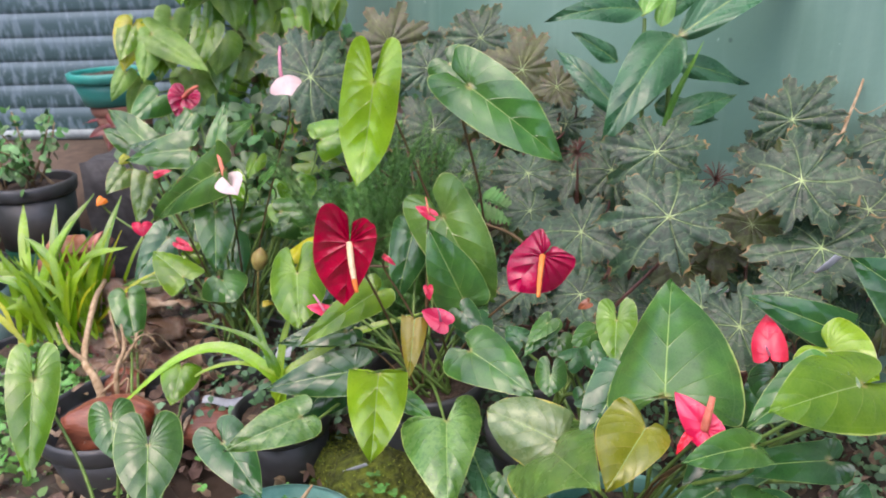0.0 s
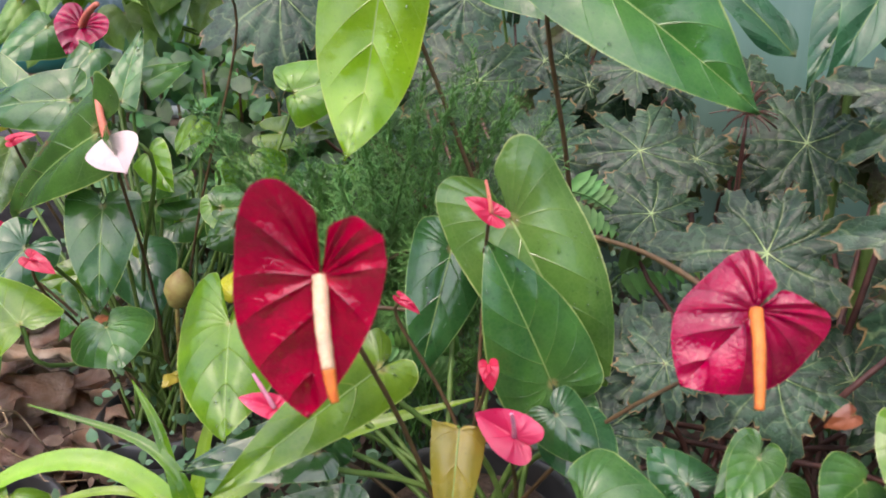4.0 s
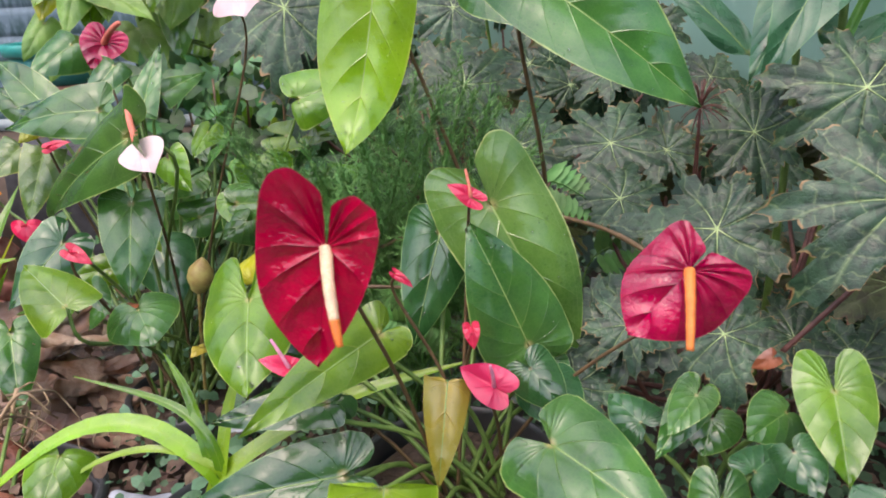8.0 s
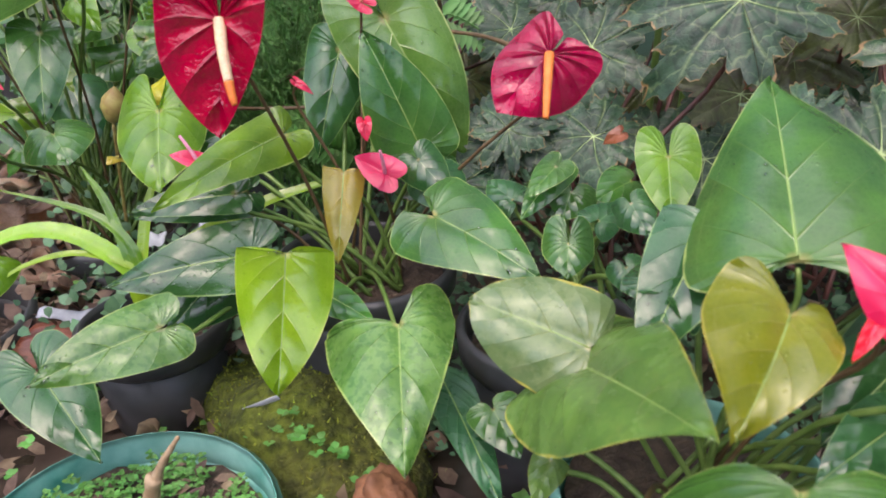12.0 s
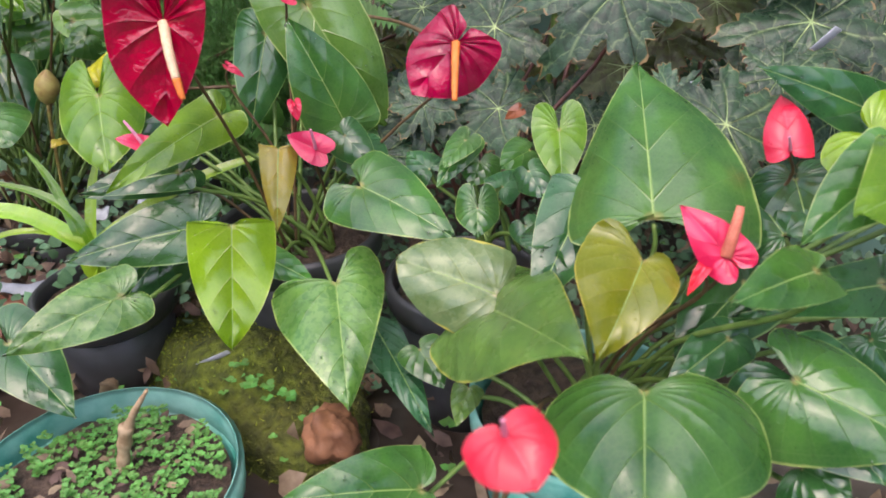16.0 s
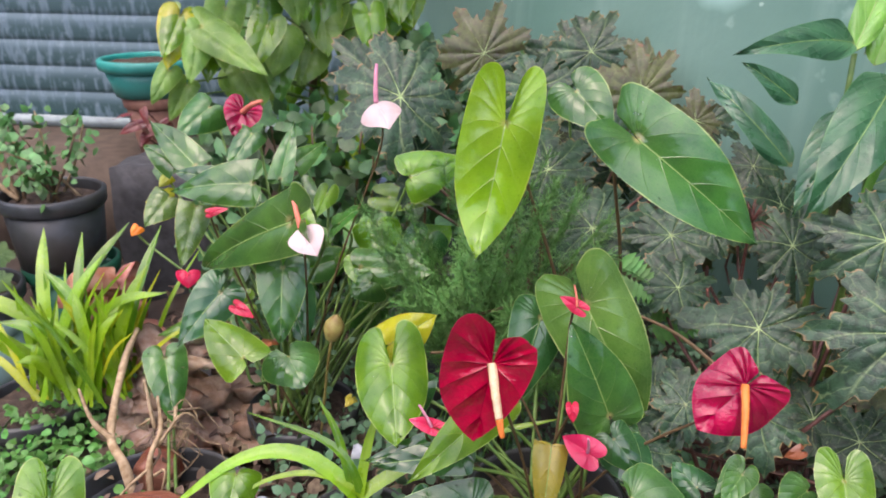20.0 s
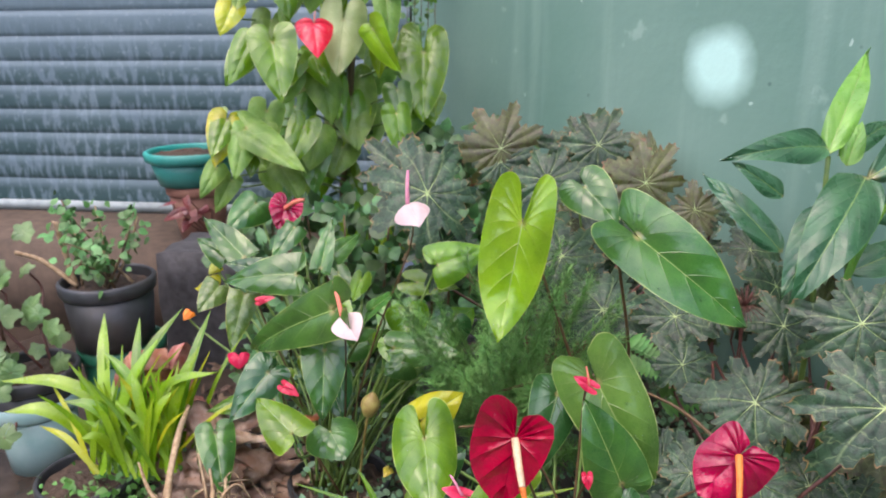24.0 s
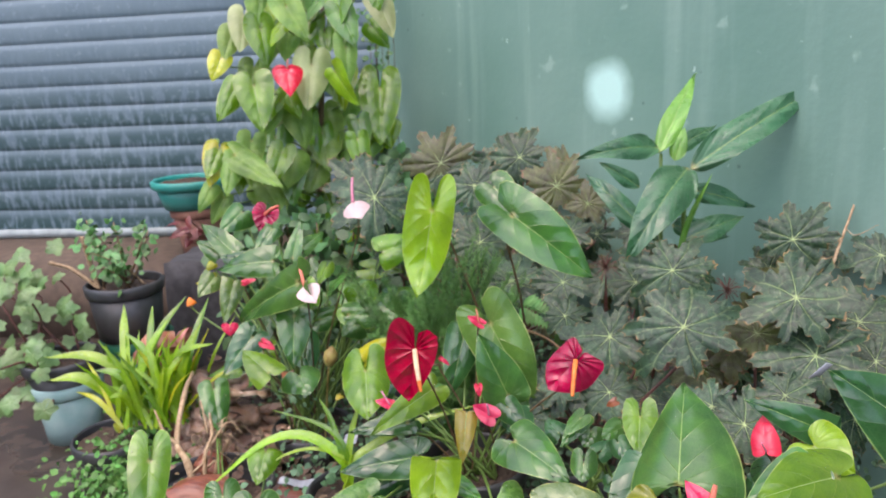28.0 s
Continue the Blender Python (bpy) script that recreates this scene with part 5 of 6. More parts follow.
leaf(vine, (-0.243, 1.243, 1.337), (-0.260, 1.222, 1.267), 0.072, (0.209, -0.949, 0.234), VINE, lobe=.3)
leaf(vine, (-0.393, 1.005, 1.327), (-0.408, 0.988, 1.271), 0.064, (0.290, -0.935, 0.206), VINE, lobe=.3)
leaf(vine, (-0.310, 1.084, 1.166), (-0.328, 1.045, 1.102), 0.084, (0.279, -0.853, 0.441), VINE, lobe=.3)
leaf(vine, (-0.419, 0.978, 1.139), (-0.368, 0.947, 1.069), 0.103, (0.266, -0.794, 0.546), VINE, lobe=.3)
leaf(vine, (-0.304, 1.306, 1.418), (-0.283, 1.268, 1.337), 0.092, (0.230, -0.857, 0.462), VINE, lobe=.3)
leaf(vine, (-0.313, 1.085, 1.393), (-0.293, 1.053, 1.335), 0.090, (0.235, -0.815, 0.530), VINE, lobe=.3)
leaf(vine, (-0.455, 1.077, 1.444), (-0.463, 1.037, 1.372), 0.086, (0.364, -0.831, 0.421), VINE, lobe=.3)
leaf(leftplant, (-0.338, 0.401, 0.833), (-0.306, 0.346, 0.761), 0.060, (0.346, -0.665, 0.662), GREEN, lobe=.2)
leaf(leftplant, (-0.372, 0.449, 0.795), (-0.372, 0.413, 0.737), 0.044, (0.368, -0.790, 0.490), DEEP, lobe=.2)
leaf(leftplant, (-0.154, 0.195, 0.818), (-0.152, 0.145, 0.786), 0.057, (0.300, -0.506, 0.809), FRESH, lobe=.15)
leaf(vine, (-0.495, 0.889, 1.249), (-0.506, 0.828, 1.181), 0.058, (0.439, -0.703, 0.560), FRESH, lobe=.3)
leaf(vine, (-0.456, 0.882, 1.220), (-0.461, 0.826, 1.138), 0.063, (0.390, -0.771, 0.503), VINE, lobe=.3)
leaf(vine, (-0.508, 0.851, 1.158), (-0.527, 0.805, 1.104), 0.046, (0.428, -0.757, 0.494), VINE, lobe=.2)
leaf(vine, (-0.423, 0.907, 1.219), (-0.406, 0.861, 1.154), 0.060, (0.320, -0.732, 0.602), VINE, lobe=.3)
leaf(vine, (-0.495, 0.884, 1.127), (-0.517, 0.845, 1.065), 0.049, (0.371, -0.840, 0.397), VINE, lobe=.2)
leaf(back, (-0.422, 0.638, 1.024), (-0.432, 0.620, 1.011), 0.023, (0.439, -0.673, 0.594), YELLOW, lobe=.1)
leaf(back, (-0.450, 0.575, 0.958), (-0.456, 0.559, 0.948), 0.020, (0.466, -0.588, 0.661), ORANGEPETAL, lobe=.1)
# leaves and flowers end

# ---- more of the plants ----
def strap(plant, points, width, material, fold=0.25, n=18, name="leaf"):
    """A strap-shaped leaf: a folded ribbon along its own curve, narrowed to the tip."""
    path = spline(points, n)
    bm = bmesh.new()
    uvl = bm.loops.layers.uv.new("UVMap")
    rows = []
    for i, p in enumerate(path):
        u = i / n
        d = (path[min(i + 1, n)] - path[max(i - 1, 0)]).normalized()
        side = d.cross(Vector((0.0, -0.55, 0.84))).normalized()
        up = side.cross(d)
        w = width / 2 * min(1.0, 0.45 + 2.2 * u) * (1 - max(0, (u - 0.55) / 0.45) ** 1.6) + 0.0004
        rows.append([bm.verts.new(p + side * w * s + up * abs(s) * w * fold) for s in (-1, -0.5, 0, 0.5, 1)])
    for i in range(n):
        for k in range(4):
            fc = bm.faces.new((rows[i][k], rows[i][k + 1], rows[i + 1][k + 1], rows[i + 1][k]))
            for lp, (a, b) in zip(fc.loops, ((i, k), (i, k + 1), (i + 1, k + 1), (i + 1, k))):
                lp[uvl].uv = (0.05 * a / n, abs(b - 2) / 2)
    return part(name, bm, material, plant)


def small_leaf(bm, p, d, n, size, uvl=None, wide=0.42):
    """A small folded leaf of eight faces."""
    d = d.normalized()
    n = (n - d * n.dot(d)).normalized()
    s = d.cross(n)
    mid = [bm.verts.new(p + d * size * t + n * size * 0.08 * math.sin(t * 3.1)) for t in (0, 0.3, 0.65, 1)]
    for sg in (1, -1):
        a = bm.verts.new(p + d * size * 0.22 + s * sg * size * wide * 0.85 + n * size * 0.1)
        b = bm.verts.new(p + d * size * 0.6 + s * sg * size * wide * 0.8 + n * size * 0.12)
        for quad in ((mid[0], a, mid[1]), (mid[1], a, b, mid[2]), (mid[2], b, mid[3])):
            bm.faces.new(quad if sg < 0 else quad[::-1])


def rand_dir(up=0.3):
    v = Vector((random.gauss(0, 1), random.gauss(0, 1), random.gauss(0, 1) + up))
    return v.normalized()


def facing(spread=0.25):
    return Vector((random.gauss(0, spread), -0.8 + random.gauss(0, spread * 0.5), 0.55 + random.gauss(0, spread)))


# lower begonia leaves that close the ranks towards the wall
for k in range(84):
    x = random.uniform(0.12, 0.86)
    wall_y = 1.70 + (x + 0.257) * -1.135
    y = wall_y - random.uniform(0.10, 0.34)
    who = begonia_c if x < 0.36 else begonia_a if x < 0.6 else begonia_b
    star_leaf(who, (x, y, random.uniform(0.78, 1.0) if k < 50 else random.uniform(0.95, 1.08)), facing(), rand_dir(0), random.uniform(0.045, 0.08), BROWNSTAR if k % 4 == 0 else STAR, random.choice((6, 7, 7, 8)), stalk=k % 3 == 0)
# shaded lower leaves of the white-flowered plant
for k in range(30):
    c = Vector((random.uniform(-0.34, 0.06), random.uniform(0.44, 0.70), random.uniform(0.80, 1.03)))
    size = random.uniform(0.045, 0.085)
    d = Vector((random.gauss(0, 0.8), -0.4, random.gauss(-0.4, 0.5))).normalized()
    leaf(back, c, c + d * size, size * random.uniform(0.55, 0.8), facing(0.35), random.choice((GREEN, DEEP, GREEN, FRESH, FRESH, MOTTLED)), lobe=random.uniform(0.15, 0.4))
# leaves that fill the climber round its stem
for k in range(70):
    c = Vector((random.uniform(-0.43, -0.12), random.uniform(0.98, 1.22), random.uniform(0.95, 1.80)))
    c.x += 0.06 * (c.z - 1.3)
    size = random.uniform(0.065, 0.115)
    d = Vector((random.gauss(0, 0.5), -0.25, -1)).normalized()
    leaf(vine, c, c + d * size, size * random.uniform(0.6, 0.85), facing(0.35), random.choice((VINE, FRESH, VINE, LIME, PALE, FRESH, MINT)), stalk=k % 2 == 0, lobe=random.uniform(0.2, 0.45))

# stems of the canna
for a, b, r in (((0.55, 0.47, 0.70), (0.553, 0.466, 1.235), 0.006), ((0.515, 0.48, 0.70), (0.514, 0.474, 1.26), 0.005)):
    a, b = Vector(a), Vector(b)
    part("stem", tube(bmesh.new(), [a, a.lerp(b, 0.5) + Vector((0.006, -0.004, 0)), b], r, r * 0.6, 12, 8), STEM, canna)
strap(canna, [(0.545, 0.45, 1.08), (0.562, 0.455, 1.14), (0.60, 0.462, 1.225)], 0.009, LANCELIME, 0.8)
# woody stem of the climber, with hanging ivy beside the corner
part("stem", tube(bmesh.new(), [(-0.30, 1.20, 0.66), (-0.33, 1.14, 1.0), (-0.29, 1.12, 1.35), (-0.27, 1.2, 1.75)], 0.012, 0.006, 16, 8, 0.06), BROWNSTEM, vine)
ivy = thing("ivy", (-0.21, 1.58, 0.66), "thin ivy with tiny leaves climbing in the wall corner", "plant")
bm = bmesh.new()
for k in range(5):
    tube(bm, [(-0.22 + 0.02 * k, 1.55 - 0.02 * k, 0.66), (-0.24 + 0.02 * k, 1.5, 1.2), (-0.20 + 0.015 * k, 1.46, 1.9)], 0.002, 0.001, 10, 5, 0.1)
part("stem", bm, BROWNSTEM, ivy)
bm = bmesh.new()
for k in range(420):
    z = random.uniform(0.9, 1.95)
    p = Vector((-0.215 + random.gauss(0, 0.03), 1.45 + random.gauss(0, 0.03), z))
    small_leaf(bm, p, rand_dir(-0.4), Vector((random.gauss(0, .4), -1, 0.4)), random.uniform(0.012, 0.024))
part("foliage", bm, TINY, ivy)

# shade-loving undergrowth behind the climber and along the wall's foot
shrub = thing("leafy_shrub", (-0.02, 1.05, 0.66), "dark leafy shrub in the wall corner", "plant")
bm = bmesh.new()
for k in range(900):
    p = Vector((random.gauss(-0.04, 0.07), random.gauss(1.12, 0.07), random.uniform(0.72, 1.20)))
    small_leaf(bm, p, rand_dir(0.1), Vector((random.gauss(0, .5), -1, 0.6)), random.uniform(0.02, 0.04))
part("foliage", bm, THICKET, shrub)
part("stem", tube(bmesh.new(), [(-0.02, 1.08, 0.6), (-0.03, 1.1, 0.9), (0.0, 1.12, 1.2)], 0.006, 0.003, 8, 6), BROWNSTEM, shrub)

thicket = thing("leafy_shrub", (-0.25, 0.88, 0.66), "dark leafy shrub behind the white anthurium", "plant")
bm = bmesh.new()
for k in range(1100):
    p = Vector((random.uniform(-0.48, 0.02), random.gauss(0.88, 0.07), random.uniform(0.70, 1.08)))
    small_leaf(bm, p, rand_dir(0.1), Vector((random.gauss(0, .5), -1, 0.6)), random.uniform(0.025, 0.05), wide=random.uniform(0.25, 0.45))
part("foliage", bm, THICKET, thicket)
for k in range(14):
    x = -0.46 + 0.035 * k
    part("stem", tube(bmesh.new(), [(x * 0.6 - 0.1, 0.88, 0.62), (x, 0.87 + 0.03 * math.sin(k * 2), 0.85), (x + 0.02 * math.sin(k), 0.88, 1.06)], 0.004, 0.002, 8, 5), BROWNSTEM, thicket)

# asparagus fern: soft plumes of fine needles
fern = thing("asparagus_fern", (0.12, 0.42, 0.70), "feathery bright green asparagus fern among the anthuriums", "plant")
for k in range(64):
    a = Vector((0.11 + random.gauss(0, 0.03), 0.43 + random.gauss(0, 0.02), 0.72))
    tip = Vector((random.uniform(-0.04, 0.27), random.uniform(0.35, 0.56), random.uniform(0.84, 1.10)))
    bm = bmesh.new()
    path = spline([a, a.lerp(tip, 0.5) + Vector((0, 0, 0.05)), tip], 26)
    tube(bm, path[::5] + [path[-1]], 0.0012, 0.0006, 12, 4)
    for i in range(7, 27):
        d = (path[i] - path[i - 1]).normalized()
        for s in range(20):
            v = (rand_dir(0.1) + d * 0.4).normalized()
            b = path[i] + v * random.uniform(0.012, 0.028)
            tube_w = v.cross(d).normalized() * 0.0006
            q = path[i] + v * 0.002
            bm.faces.new((bm.verts.new(q - tube_w), bm.verts.new(q + tube_w), bm.verts.new(b)))
            for e in range(2):
                m = q.lerp(b, random.uniform(0.3, 0.9))
                v2 = (v + rand_dir(0) * 0.9).normalized()
                bm.faces.new((bm.verts.new(m - tube_w), bm.verts.new(m + tube_w), bm.verts.new(m + v2 * 0.009)))
    part("frond", bm, FERN, fern)

# ladder fern fronds
ladder = thing("ladder_fern", (0.27, 0.47, 0.70), "small ladder fern with paired narrow leaflets", "plant")
for tip, base in (((0.345, 0.425, 0.955), (0.27, 0.44, 0.99)), ((0.42, 0.44, 0.93), (0.33, 0.47, 0.90)), ((0.12, 0.30, 0.90), (0.17, 0.36, 0.86))):
    tip, base = Vector(tip), Vector(base)
    bm = bmesh.new()
    tube(bm, [Vector((0.27, 0.47, 0.70)), base.lerp(Vector((0.27, 0.47, 0.70)), 0.4), base, tip], 0.0014, 0.0006, 14, 5)
    for i in range(13):
        u = i / 12
        p = base.lerp(tip, u)
        d = (tip - base).normalized()
        for s in (-1, 1):
            small_leaf(bm, p, d.cross(Vector((0.1, -0.9, 0.4))) * s + d * 0.35, Vector((0, -0.8, 0.6)), 0.034 * (1 - 0.65 * u), wide=0.2)
    part("frond", bm, CLOVER, ladder)

# strap-leaved plant with arching lime blades
strappy = thing("strap_leaf_plant", (-0.02, 0.21, 0.77), "strap-leaved plant with arching lime green blades", "plant")
B = Vector((-0.02, 0.207, 0.79))
for pts, w in (([(-0.084, 0.214, 0.838), (-0.158, 0.201, 0.83), (-0.25, 0.153, 0.764)], 0.017), ([(-0.065, 0.206, 0.82), (-0.117, 0.197, 0.814), (-0.158, 0.179, 0.792)], 0.006),
               ([(-0.031, 0.217, 0.831), (-0.068, 0.226, 0.855), (-0.149, 0.23, 0.877)], 0.009), ([(-0.046, 0.23, 0.858), (-0.071, 0.247, 0.892)], 0.009), ([(0.085, 0.247, 0.846), (0.204, 0.269, 0.876)], 0.015),
               ([(-0.01, 0.23, 0.85), (0.004, 0.25, 0.895)], 0.011)):
    strap(strappy, [B + Vector((random.uniform(-.008, .008), random.uniform(-.008, .008), -0.04)), B + Vector((random.uniform(-.006, .006), 0, 0.004))] + pts, w, STRAP if w != 0.009 else FRESH)

# clump of upright yellow-green blades on the husk
orchid = thing("orchid", (-0.51, 0.43, 0.72), "orchid clump with upright yellow-green leaf blades on coconut husk", "plant")
O = Vector((-0.507, 0.43, 0.74))
ends = [((-0.61, 0.572, 0.949), 0.020), ((-0.717, 0.433, 0.881), 0.022), ((-0.69, 0.40, 0.845), 0.024), ((-0.53, 0.55, 0.955), 0.016), ((-0.45, 0.55, 0.975), 0.018), ((-0.41, 0.57, 0.965), 0.016), ((-0.57, 0.50, 0.91), 0.016),
        ((-0.40, 0.50, 0.93), 0.020), ((-0.36, 0.47, 0.90), 0.018), ((-0.60, 0.42, 0.86), 0.018), ((-0.47, 0.50, 0.94), 0.018), ((-0.50, 0.46, 0.90), 0.016), ((-0.42, 0.44, 0.88), 0.016), ((-0.55, 0.38, 0.82), 0.016)]
for (tip, w) in ends:
    tip = Vector(tip)
    a = O + Vector((random.uniform(-.05, .07), random.uniform(-.03, .04), 0))
    strap(orchid, [a, a.lerp(tip, 0.55) + Vector((0, 0, 0.02 + 0.12 * abs(tip.x - a.x))), tip], w, STRAP if random.random() < 0.7 else FRESH)
for k in range(80):
    a = O + Vector((random.uniform(-.06, .09), random.uniform(-.03, .06), 0))
    tip = a + Vector((random.gauss(0, 0.06), random.gauss(0.02, 0.04), random.uniform(0.06, 0.18)))
    strap(orchid, [a, a.lerp(tip, 0.5) + Vector((0, 0, 0.02)), tip], random.uniform(0.006, 0.012), random.choice((STRAP, FRESH, YELLOW, STRAP, LIME, STRAP)))


def stick(name, pts, r0, r1, label, material=BARK, forks=()):
    bm = tube(bmesh.new(), pts, r0, r1, 22, 9, 0.16)
    for f in forks:
        tube(bm, f, min(r1 * 1.2, 0.005), min(r1 * 0.5, 0.0015), 10, 6, 0.12)
    return solid(name, bm, material, label, "twig", "dry twigs", place=pts[0])


stick("dry_stick", [(-0.318, 0.255, 0.66), (-0.345, 0.28, 0.74), (-0.379, 0.313, 0.765), (-0.40, 0.40, 0.82), (-0.415, 0.47, 0.835)], 0.007, 0.004, "forked pale dry stick leaning in the bed", forks=[[(-0.372, 0.306, 0.76), (-0.40, 0.31, 0.785), (-0.425, 0.33, 0.82)]])
stick("dry_root", [(-0.30, 0.25, 0.66), (-0.308, 0.275, 0.75), (-0.30, 0.30, 0.79), (-0.318, 0.335, 0.815)], 0.005, 0.002, "tangled dry root with frayed fibres", forks=[[(-0.305, 0.275, 0.75), (-0.33, 0.25, 0.73), (-0.355, 0.22, 0.70)], [(-0.302, 0.29, 0.77), (-0.27, 0.31, 0.81), (-0.25, 0.32, 0.78)], [(-0.30, 0.27, 0.74), (-0.275, 0.255, 0.76), (-0.29, 0.24, 0.70)], [(-0.308, 0.3, 0.79), (-0.33, 0.33, 0.84), (-0.345, 0.35, 0.81)]])
stick("dry_stick", [(0.034, -0.008, 0.655), (0.042, -0.003, 0.68), (0.05, 0.0, 0.71), (0.058, 0.001, 0.738)], 0.0066, 0.0056, "rough broken stick standing in the seedling pot", forks=[[(0.056, 0.002, 0.728), (0.066, 0.001, 0.75), (0.083, 0.0, 0.776)]])
stick("bare_twig", [(0.76, 0.38, 1.0), (0.80, 0.42, 1.10), (0.84, 0.47, 1.175), (0.848, 0.495, 1.22), (0.842, 0.525, 1.28)], 0.0028, 0.001, "bare grey-brown twig against the green wall", BARK, [[(0.84, 0.47, 1.175), (0.86, 0.47, 1.20), (0.885, 0.46, 1.205)], [(0.848, 0.495, 1.22), (0.835, 0.50, 1.24), (0.832, 0.51, 1.27)], [(0.815, 0.44, 1.13), (0.83, 0.43, 1.12), (0.86, 0.42, 1.14)]])
stick("dry_stick", [(0.17, 0.30, 0.93), (0.10, 0.33, 0.92), (0.05, 0.30, 0.93)], 0.002, 0.0018, "thin brown stem lying across the leaves", BROWNSTEM)
stick("dry_stick", [(0.355, 0.17, 0.995), (0.30, 0.27, 1.0), (0.20, 0.36, 0.985), (0.09, 0.40, 0.93)], 0.0018, 0.0022, "thin brown stem lying across the leaves", BROWNSTEM)

# closed bud, reddish flower tufts, white tags
bm = lathe(bmesh.new(), [(0.0005, -0.018), (0.008, -0.013), (0.0135, 0.0), (0.0125, 0.010), (0.006, 0.019), (0.0008, 0.024)], (-0.084, 0.367, 0.914), 14)
bmesh.ops.transform(bm, matrix=Matrix.Translation((-0.084, 0.367, 0.914)) @ Matrix.Rotation(0.25, 4, "Y") @ Matrix.Translation((0.084, -0.367, -0.914)), verts=bm.verts)
tube(bm, [(-0.088, 0.367, 0.897), (-0.10, 0.38, 0.84), (-0.12, 0.40, 0.72)], 0.002, 0.002, 8, 6)
solid("flower_bud", bm, BUDSKIN, "swollen yellow-brown bud on a green stalk", "bud", place=(-0.12, 0.40, 0.72))


def tuft(c, r, label):
    bm = bmesh.new()
    c = Vector(c)
    for k in range(46):
        v = rand_dir(0.5)
        tube(bm, [c, c + v * r * 0.5 + Vector((0, 0, r * 0.1)), c + v * r * random.uniform(0.7, 1.1)], 0.0006, 0.0005, 4, 4)
    for k in range(2):
        tube(bm, [c, c + Vector((0.004 * k, 0.01, -0.10)), c + Vector((0.01 * k, 0.02, -0.32))], 0.001, 0.0014, 6, 5)
    return solid("begonia_flower_tuft", bm, REDSTEM, label, "flower", place=c)


tuft((0.417, 0.419, 1.068), 0.030, "withered dull red flower tuft above the begonia leaves")
tuft((0.62, 0.40, 1.03), 0.028, "withered dull red flower tuft by the wall foot")
for p, a in (((0.689, 0.156, 0.99), 0.4), ((0.106, 0.117, 0.712), 1.0), ((0.56, 0.155, 0.955), 1.2)):
    bm = bmesh.new()
    wide = 0.006 if a == 0.4 else 0.003
    box(bm, (-wide, -0.0006, -0.02), (wide, 0.0006, 0.02))
    bmesh.ops.bevel(bm, geom=bm.edges[:], offset=0.0004, segments=1, affect="EDGES")
    bm.transform(Matrix.Translation(p) @ Euler((0.5, a, 0.4)).to_matrix().to_4x4())
    solid("plant_tag", bm, TAG, "narrow white plastic plant tag stuck among leaves", "tag", "plant tags", place=p)

# crumpled pale scraps lying between the leaves
for c, size in (((-0.03, 0.275, 0.80), 0.012), ((-0.06, 0.20, 0.70), 0.015), ((-0.09, 0.20, 0.70), 0.012), ((0.0, 0.35, 0.78), 0.010)):
    c = Vector(c)
    bm = bmesh.new()
    bmesh.ops.create_grid(bm, x_segments=8, y_segments=6, size=1)
    for v in bm.verts:
        x, y = v.co.x, v.co.y
        v.co = c + Vector((x * size, y * size * 0.6, size * (0.5 * noise.noise(Vector((x * 1.6 + c.x * 40, y * 1.6, 3))) + 0.15 * noise.noise(Vector((x * 5, y * 5, c.x * 90)))) + 0.4 * size * y))
    bmesh.ops.solidify(bm, geom=bm.faces[:], thickness=0.0008)
    solid("plastic_scrap", bm, TAG, "crumpled scrap of pale plastic between the stalks", "scrap", "plastic scraps", place=c)

bm = bmesh.new()
bmesh.ops.create_grid(bm, x_segments=26, y_segments=3, size=1)
for v in bm.verts:
    x, y = v.co.x, v.co.y
    v.co = Vector((-0.10 + 0.062 * x, 0.262 + 0.006 * y + 0.006 * x, 0.722 + 0.004 * math.sin(x * 5) + 0.004 * noise.noise(Vector((x * 5, y * 1.5, 8))) + 0.003 * y))
bmesh.ops.solidify(bm, geom=bm.faces[:], thickness=0.0008)
solid("plastic_strip", bm, TAG, "pale crumpled plastic strip lying over a coconut husk", "scrap", "plastic scraps", place=(-0.10, 0.262, 0.72))

# ---- pots and vessels ----
pot((0.19, 0.235, 0.64), 0.088, 0.155, BLACKPOT, "black plastic nursery pot holding the red anthurium")
pot((-0.735, 0.78, 0.80), 0.090, 0.142, BLACKPOT, "black plastic nursery pot with a straggly shrub", taper=0.85)
pot((-0.735, 0.80, 0.58), 0.085, 0.215, GREENPOT, "dark green plastic pot under the black pot", fill=None)
pot((0.036, -0.024, 0.585), 0.114, 0.122, JADEPOT, "faded jade green plastic pot with seedlings and a dry stick", level=0.8, lip=0.0)
pot((0.445, -0.015, 0.60), 0.098, 0.145, JADEPOT, "faded jade green plastic pot holding the pink anthurium", lip=0.001)
pot((-0.288, 0.235, 0.60), 0.115, 0.125, BLACKPOT, "wide black plastic pot of coconut shells and dead roots", level=0.62)
pot((-0.64, 0.505, 0.575), 0.085, 0.095, BLACKPOT, "low black plastic bowl of creeping green plants")
pot((-0.84, 1.42, 0.842), 0.085, 0.165, CLAY, "brown clay pot standing on the plinth edge", name="clay_pot", taper=0.7)
pot((-0.85, 1.42, 1.007), 0.118, 0.095, TEALPOT, "teal plastic bowl resting on the clay pot", name="bowl", fill=SOIL, taper=0.8, lip=0.009)
pot((0.36, 0.13, 0.62), 0.075, 0.165, BLACKPOT, "black plastic pot of the young anthurium")
pot((-0.17, 0.48, 0.62), 0.08, 0.10, BLACKPOT, "black plastic nursery pot of the white anthurium")
pot((0.02, 0.60, 0.63), 0.075, 0.30, BLACKPOT, "tall dark pot behind the white flowers")
